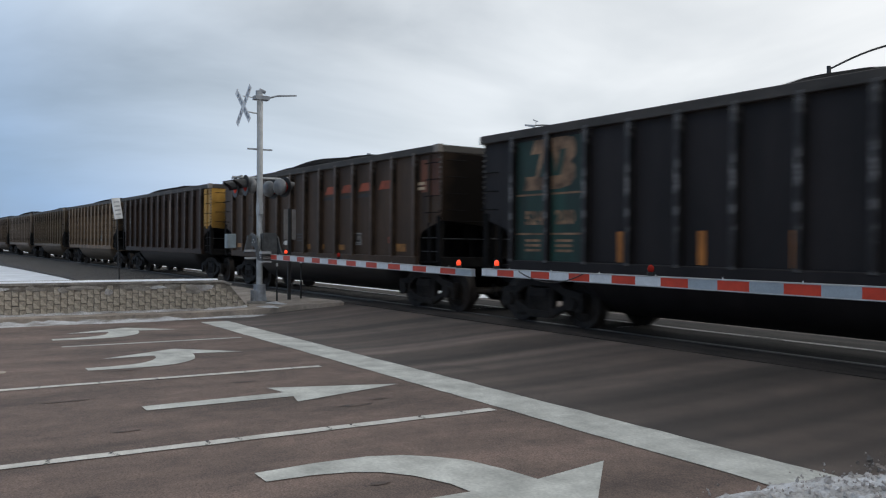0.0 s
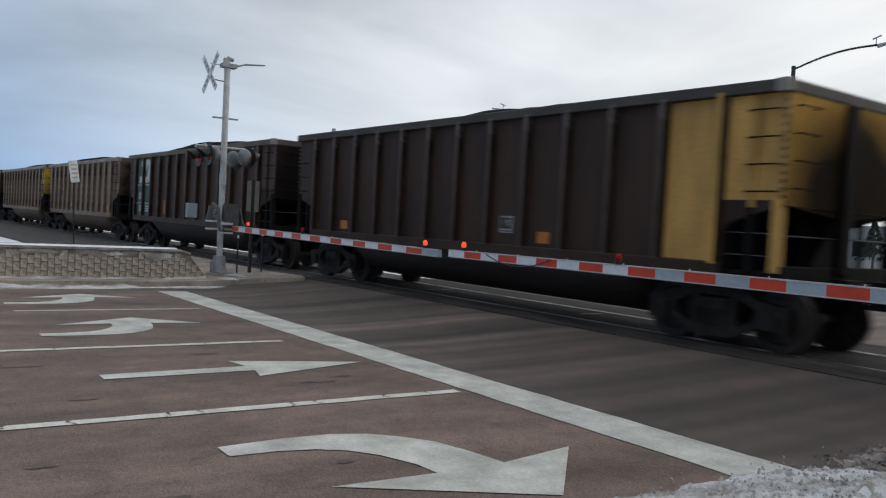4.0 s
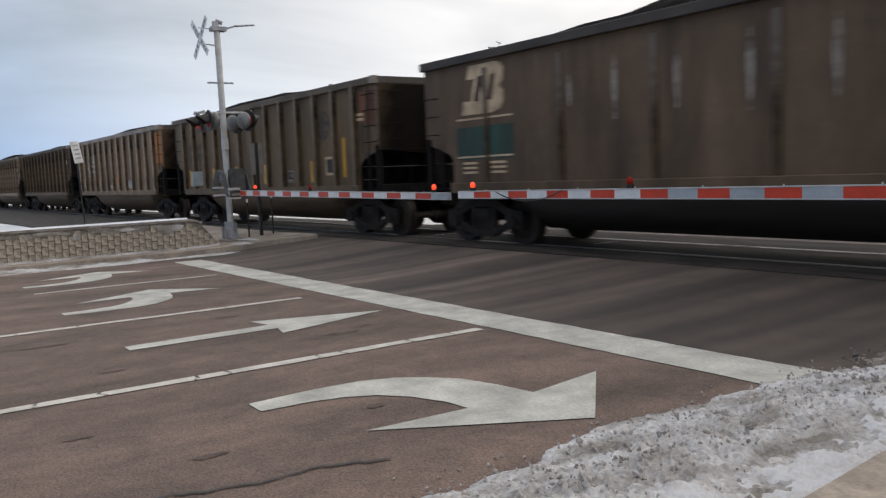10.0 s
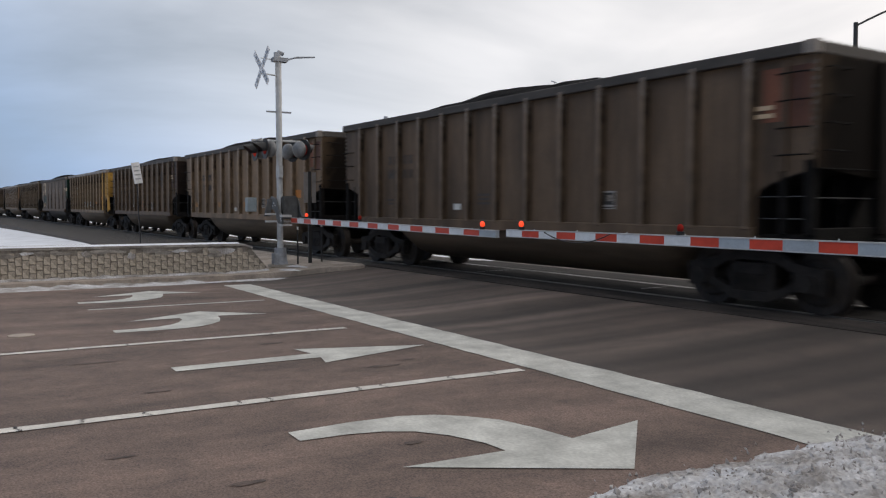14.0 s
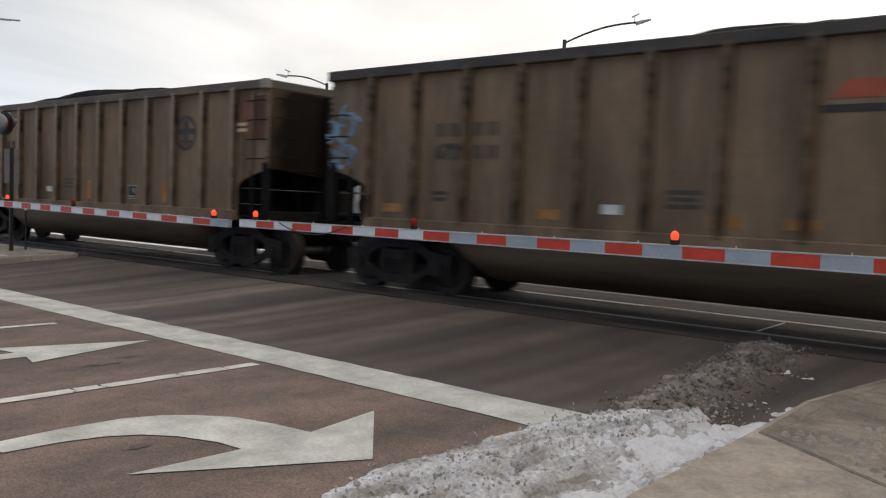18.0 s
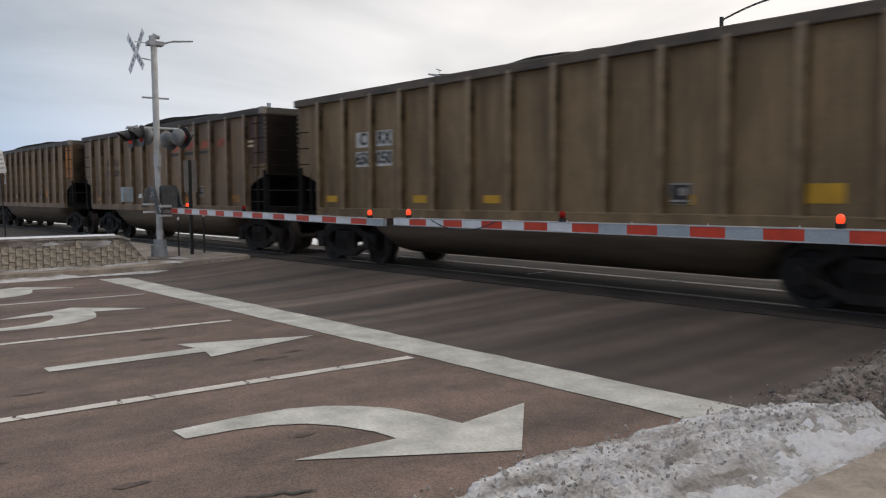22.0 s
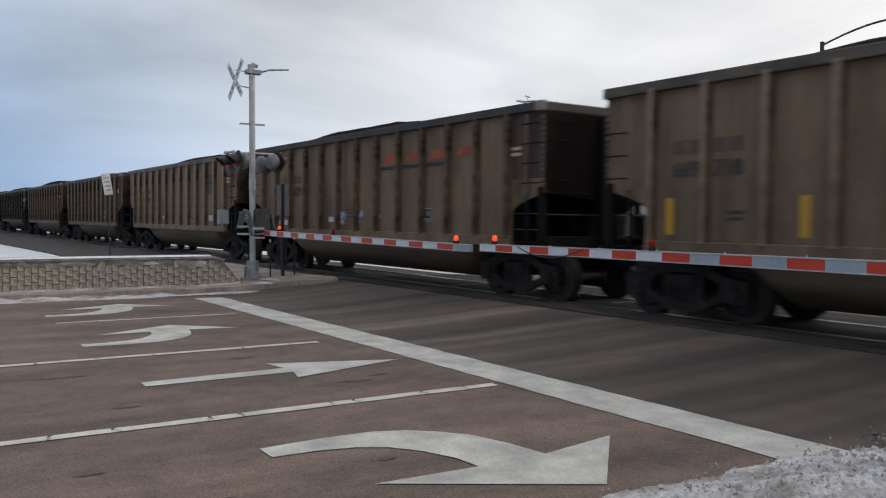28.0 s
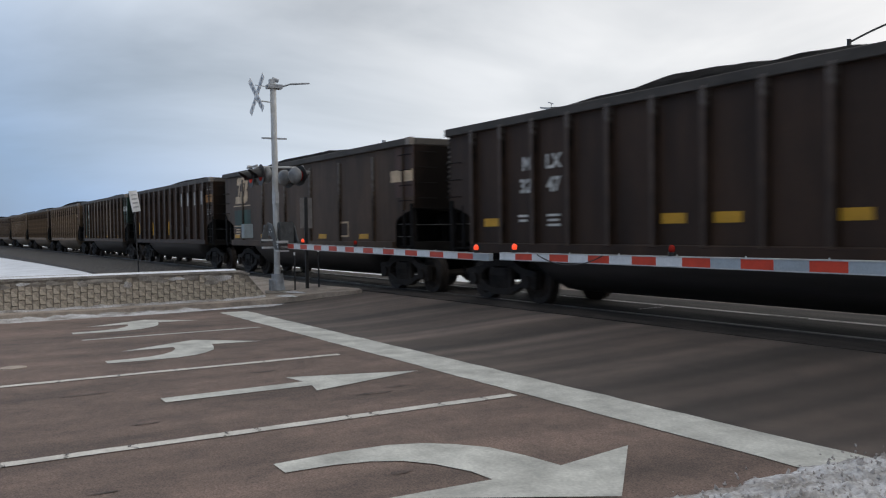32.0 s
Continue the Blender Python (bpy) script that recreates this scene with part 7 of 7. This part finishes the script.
def traffic_signal():
    x, y = -5.68, 33.29
    sig = thing("traffic_signal", "dark mast arm with three hanging traffic signals", "traffic signal")
    bm = bmesh.new()
    rod(bm, (x, y, 4.35), (x - 6.5, y - 2.6, 5.6), 0.09, 0.05, n=10)
    part("mast_arm", bm, BLACK_METAL, sig)
    for k in (0.12, 0.26, 0.55):
        cx, cy, cz = x - 6.5 * k, y - 2.6 * k, 4.35 + 1.25 * k
        bm = bmesh.new()
        box(bm, cx - 0.17, cx + 0.17, cy - 0.12, cy + 0.12, cz - 0.5, cz + 0.5)
        bmesh.ops.bevel(bm, geom=list(bm.edges), offset=0.04, segments=1, affect="EDGES")
        head = part("signal_head", bm, BLACK_METAL, sig)
        for r in range(3):
            bm = bmesh.new()
            rod(bm, (cx, cy - 0.12, cz + 0.3 - 0.3 * r), (cx, cy - 0.24, cz + 0.3 - 0.3 * r), 0.12, n=10)
            part("visor", bm, BLACK_METAL, head)


traffic_signal()
FACADE = mat("white_facade", (0.40, 0.385, 0.36), 0.8, vary=0.12, scale=0.6, grain=20, bump=0.1)
FACADE_TAN = mat("tan_facade", (0.38, 0.34, 0.29), 0.8, vary=0.15, scale=0.6, grain=20, bump=0.1)
AWNING = mat("maroon_awning", (0.17, 0.03, 0.035), 0.8, vary=0.2, scale=2, grain=30)
GLASS_DARK = mat("window_glass", (0.02, 0.025, 0.03), 0.08, vary=0.2, scale=2, grain=20, bump=0)


def building(x0, x1, y0, y1, tall, facade, label, windows, awning=None):
    z = ground_height((x0 + x1) / 2, y0)
    b = thing("low_building", label, "building", "low buildings across the street")
    bm = bmesh.new()
    box(bm, x0, x1, y0, y1, z - 0.1, z + tall)
    part("wall", bm, facade, b)
    bm = bmesh.new()
    box(bm, x0 - 0.12, x1 + 0.12, y0 - 0.12, y1 + 0.12, z + tall, z + tall + 0.18)
    part("roof", bm, CAST_GREY, b)
    n = windows
    for i in range(n):
        w = (x1 - x0) / n
        cx = x0 + w * (i + 0.5)
        bm = bmesh.new()
        box(bm, cx - w * 0.32, cx + w * 0.32, y0 - 0.06, y0 + 0.02, z + (0.1 if i % 3 == 1 else 0.8), z + 2.2)
        frame_ob = part("window_frame", bm, CAST_GREY, b)
        bm = bmesh.new()
        box(bm, cx - w * 0.28, cx + w * 0.28, y0 - 0.075, y0 - 0.06, z + (0.2 if i % 3 == 1 else 0.9), z + 2.1)
        part("pane", bm, GLASS_DARK, frame_ob)
    if awning:
        bm = bmesh.new()
        prism(bm, [(y0 - 0.9, z + 2.2), (y0, z + 2.25), (y0, z + 2.9), (y0 - 0.15, z + 2.9)], "x", awning[0], awning[1])
        part("awning", bm, AWNING, b, "dark red awning over the door")
    return b


building(-34, -15.4, 55, 66, 3.0, FACADE, "long low white building with dark windows", 6, (-17.6, -15.6))
building(-15.2, -6, 53.5, 64, 2.7, FACADE_TAN, "low tan shop with a dark red awning", 4, (-14.2, -12.6))
building(-4, 14, 58, 70, 3.2, FACADE, "low pale shop behind bare trees", 5)
building(-66, -40, 52, 66, 3.4, FACADE_TAN, "low tan building along the far street", 7)
BARK = mat("grey_bark", (0.105, 0.074, 0.056), 0.9, vary=0.35, scale=6, grain=40, bump=0.5)
LEAF_DARK = mat("evergreen_leaf", (0.022, 0.035, 0.020), 0.8, vary=0.4, scale=4, grain=30)


def bare_tree(x, y, tall, seed):
    z = ground_height(x, y)
    rnd = random.Random(seed)
    tree = thing("bare_tree", "leafless grey winter tree with fine twigs", "tree", "bare trees")
    bm = bmesh.new()
    rod(bm, (x, y, z - 0.1), (x, y, z + tall * 0.35), 0.16, 0.12, n=8)
    part("trunk", bm, BARK, tree)
    bm = bmesh.new()

    def grow(p, d, length, r, depth):
        q = p + d * length
        side = d.orthogonal().normalized()
        other = d.cross(side)
        ring0 = [bm.verts.new(p + (side * math.cos(a) + other * math.sin(a)) * r) for a in (0.0, 2.09, 4.19)]
        ring1 = [bm.verts.new(q + (side * math.cos(a) + other * math.sin(a)) * r * 0.6) for a in (0.0, 2.09, 4.19)]
        for j in range(3):
            bm.faces.new((ring0[j], ring0[(j + 1) % 3], ring1[(j + 1) % 3], ring1[j]))
        if depth < 4:
            for _ in range(3 if depth < 3 else 2):
                e = (d + Vector((rnd.uniform(-0.8, 0.8), rnd.uniform(-0.8, 0.8), rnd.uniform(-0.1, 0.6)))).normalized()
                grow(p + d * length * rnd.uniform(0.55, 1.0), e, length * rnd.uniform(0.55, 0.8), r * 0.55, depth + 1)

    for _ in range(5):
        grow(Vector((x, y, z + tall * rnd.uniform(0.22, 0.35))), Vector((rnd.uniform(-0.6, 0.6), rnd.uniform(-0.6, 0.6), 1)).normalized(), tall * 0.28, 0.07, 0)
    part("crown", bm, BARK, tree)


def evergreen(x, y, tall, seed):
    z = ground_height(x, y)
    rnd = random.Random(seed)
    tree = thing("evergreen_tree", "small dark evergreen tree by the street", "tree", "evergreens")
    bm = bmesh.new()
    rod(bm, (x, y, z - 0.1), (x, y, z + tall * 0.8), 0.10, 0.03, n=8)
    part("trunk", bm, BARK, tree)
    bm = bmesh.new()
    for i in range(420):
        h = rnd.uniform(0.2, 1.0)
        r = (1.05 - h) * tall * 0.42 * rnd.uniform(0.5, 1.0)
        a = rnd.uniform(0, math.tau)
        m = Matrix.Translation((x + r * math.cos(a), y + r * math.sin(a), z + tall * h)) @ Euler((rnd.uniform(0, 6), rnd.uniform(0, 6), rnd.uniform(0, 6))).to_matrix().to_4x4()
        s = rnd.uniform(0.10, 0.22)
        vs = [bm.verts.new(m @ Vector(p)) for p in ((-s, 0, 0), (0, -s * 0.5, 0.02), (s, 0, 0), (0, s * 0.5, -0.02))]
        bm.faces.new(vs)
    part("crown", bm, LEAF_DARK, tree)


for i, (x, y, h) in enumerate(((-9.8, 50, 7.5), (-7.6, 56, 9), (-13, 66, 9.5), (-2.5, 54, 7), (1.5, 57, 8), (4.5, 55, 7.5), (-24, 68, 8.5), (-30, 50.5, 6), (-45, 50, 7), (-52, 68, 9), (8, 56, 7))):
    bare_tree(x, y, h, i)
TREES = random.Random(31)
for i in range(20):
    bare_tree(-30 + 2.6 * i + TREES.uniform(-1.2, 1.2), TREES.uniform(67.5, 84), TREES.uniform(8.0, 11.5), 40 + i)
for i, (x, y, h) in enumerate(((-8.6, 49.0, 4.2), (5.6, 50.0, 5.5), (-24.5, 53.0, 3.4), (-11.0, 50.5, 2.6), (-16.8, 53.5, 1.4), (-18.6, 53.8, 1.3), (-20.5, 53.6, 1.4), (2.2, 53, 3.0))):
    evergreen(x, y, h, i)


def far_woods():
    """The bare treeline on the horizon."""
    rnd = random.Random(9)
    bm = bmesh.new()
    for i in range(1200):
        x, y = -420 + rnd.gauss(0, 30), rnd.uniform(-40, 120)
        z = 2.5
        tall = rnd.uniform(3, 9) * (1.3 if -20 < y < 20 else 0.8)
        w = rnd.uniform(0.05, 0.16)
        lean = rnd.uniform(-1.5, 1.5)
        a, b, c = bm.verts.new((x, y - w, z)), bm.verts.new((x, y + w, z)), bm.verts.new((x, y + lean, z + tall))
        bm.faces.new((a, b, c))
    tagged(part("distant_woods", bm, BARK), "thin bare treeline on the horizon", "woods", kind="stuff")


far_woods()

# ---- vehicles on the street beyond the rails ----
TYRE = mat("tyre_rubber", (0.02, 0.02, 0.021), 0.85, vary=0.2, scale=5, grain=40)


def vehicle(name, label, paint_m, length, width, tall, hood, at, group="vehicles on the far street"):
    """A car, pickup or coach headed along +x, standing on z = 0 of its own frame."""
    car = thing(name, label, "vehicle", group)
    h, half = tall, length / 2
    if hood:
        out = [(-half, 0.35), (-half, 0.75), (-half + 0.12, 0.95), (-half + 0.25, h * 0.62), (-half + 0.6, h - 0.06), (-half + 0.9, h), (half - 2.1, h), (half - 1.75, h - 0.06), (half - 1.05, h * 0.62), (half - 0.2, h * 0.54), (half, 0.7), (half, 0.35)]
    else:
        out = [(-half, 0.35), (-half, h - 0.12), (-half + 0.15, h), (half - 0.35, h), (half - 0.08, h - 0.25), (half, 1.3), (half, 0.35)]
    bm = bmesh.new()
    prism(bm, out, "y", -width / 2, width / 2)
    bmesh.ops.bevel(bm, geom=list(bm.edges), offset=0.05, segments=2, affect="EDGES")
    part("body", bm, paint_m, car)
    for s in (-1, 1):
        n = 2 if hood else 6
        for i in range(n):
            span = (half - 1.55 + half - 0.75) if hood else length - 0.9
            x0 = -half + (0.75 if hood else 0.3) + span * i / n
            bm = bmesh.new()
            z0, z1 = (h * 0.64, h - 0.14) if hood else (1.25, h - 0.55)
            y0 = s * (width / 2 + 0.004)
            box(bm, x0 + 0.05, x0 + span / n - 0.05, min(y0, y0 - s * 0.03), max(y0, y0 - s * 0.03), z0, z1)
            part("window", bm, GLASS_DARK, car)
        for x in (-half + 0.85, half - 0.85):
            bm = bmesh.new()
            rod(bm, (x, s * (width / 2 - 0.2), 0.34), (x, s * (width / 2 + 0.01), 0.34), 0.34, n=18)
            wheel = part("wheel", bm, TYRE, car)
            bm = bmesh.new()
            rod(bm, (x, s * (width / 2 + 0.0), 0.34), (x, s * (width / 2 + 0.02), 0.34), 0.2, n=14)
            part("rim", bm, GALVANISED, wheel)
        for x, m in ((half - 0.03, SIGN_WHITE), (-half + 0.03, LAMP_DULL)):
            bm = bmesh.new()
            box(bm, x - 0.04, x + 0.04, s * (width / 2 - 0.35) - 0.14, s * (width / 2 - 0.35) + 0.14, 0.72, 0.88)
            part("headlight" if x > 0 else "tail_light", bm, m, car)
    car.matrix_basis = at
    return car


RED_CAR = mat("maroon_car_paint", (0.17, 0.02, 0.02), 0.3, vary=0.08, scale=2, grain=20, bump=0)
WHITE_CAR = mat("white_car_paint", (0.66, 0.67, 0.68), 0.35, vary=0.06, scale=2, grain=20, bump=0)
SILVER_CAR = mat("silver_car_paint", (0.32, 0.33, 0.35), 0.35, 0.4, vary=0.06, scale=2, grain=20, bump=0)
DARK_CAR = mat("black_car_paint", (0.02, 0.02, 0.024), 0.3, vary=0.1, scale=2, grain=20, bump=0)
red_car = vehicle("red_suv", "dark red sport utility car with pale rims", RED_CAR, 4.6, 1.85, 1.65, True, pose(-5.3, 33.4, 0.1))
vehicle("black_pickup", "black pickup waiting behind the rails", DARK_CAR, 5.2, 1.95, 1.8, True, pose(-1.0, 27.5, 0.1, 0, 0, 8))
coach = vehicle("white_coach", "white shuttle coach with dark windows", WHITE_CAR, 5.2, 2.2, 2.5, False, pose(-20.3, 31.3, 0.2, 0, 0, 30))
pickup = vehicle("silver_pickup", "silver pickup on the far street", SILVER_CAR, 5.3, 1.95, 1.8, True, pose(-25.2, 27.2, 0.3, 0, 0, 20))
MOVERS = [(red_car, 7.5, -5.3, 33.4, 7.0), (pickup, 7.0, -25.2, 27.2, 5.0), (coach, 20.5, -20.3, 31.3, -4.0)]


# ---- what moves ----
def motions():
    times = [2 * i for i in range(17)]
    for k, wagon in WAGONS.items():
        walk(wagon, [(t, track_pose(FIRST + PITCH * k + NUDGE.get(k, 0) - gone(t))) for t in times])
    # traffic on the far street
    for car, when, x, y, speed in MOVERS:
        rows = []
        for t in range(0, 33, 4):
            d = speed * (t - when)
            a = 0 if speed > 0 else 180
            rows.append((t, pose(x + d, y, ground_height(max(-60, min(40, x + d)), y) + 0.01, 0, 0, a)))
        walk(car, rows)
    # all wheels turn alike: one set of keys, in step with the run of the train
    n = 960
    roll = [(32.0 * i / n, pose(0, 0, 0, 0, -math.degrees(gone(32.0 * i / n) / 0.455), 0)) for i in range(n + 1)]
    first = {}
    for wheelset, side in WHEELSETS:
        if side not in first:
            rows = roll if side == 0 else [(t, m.inverted()) for t, m in roll]
            walk(wheelset, rows)
            first[side] = wheelset.animation_data
        else:
            wheelset.rotation_mode = "QUATERNION"
            wheelset.animation_data_create()
            wheelset.animation_data.action = first[side].action
            wheelset.animation_data.action_slot = first[side].action_slot


motions()
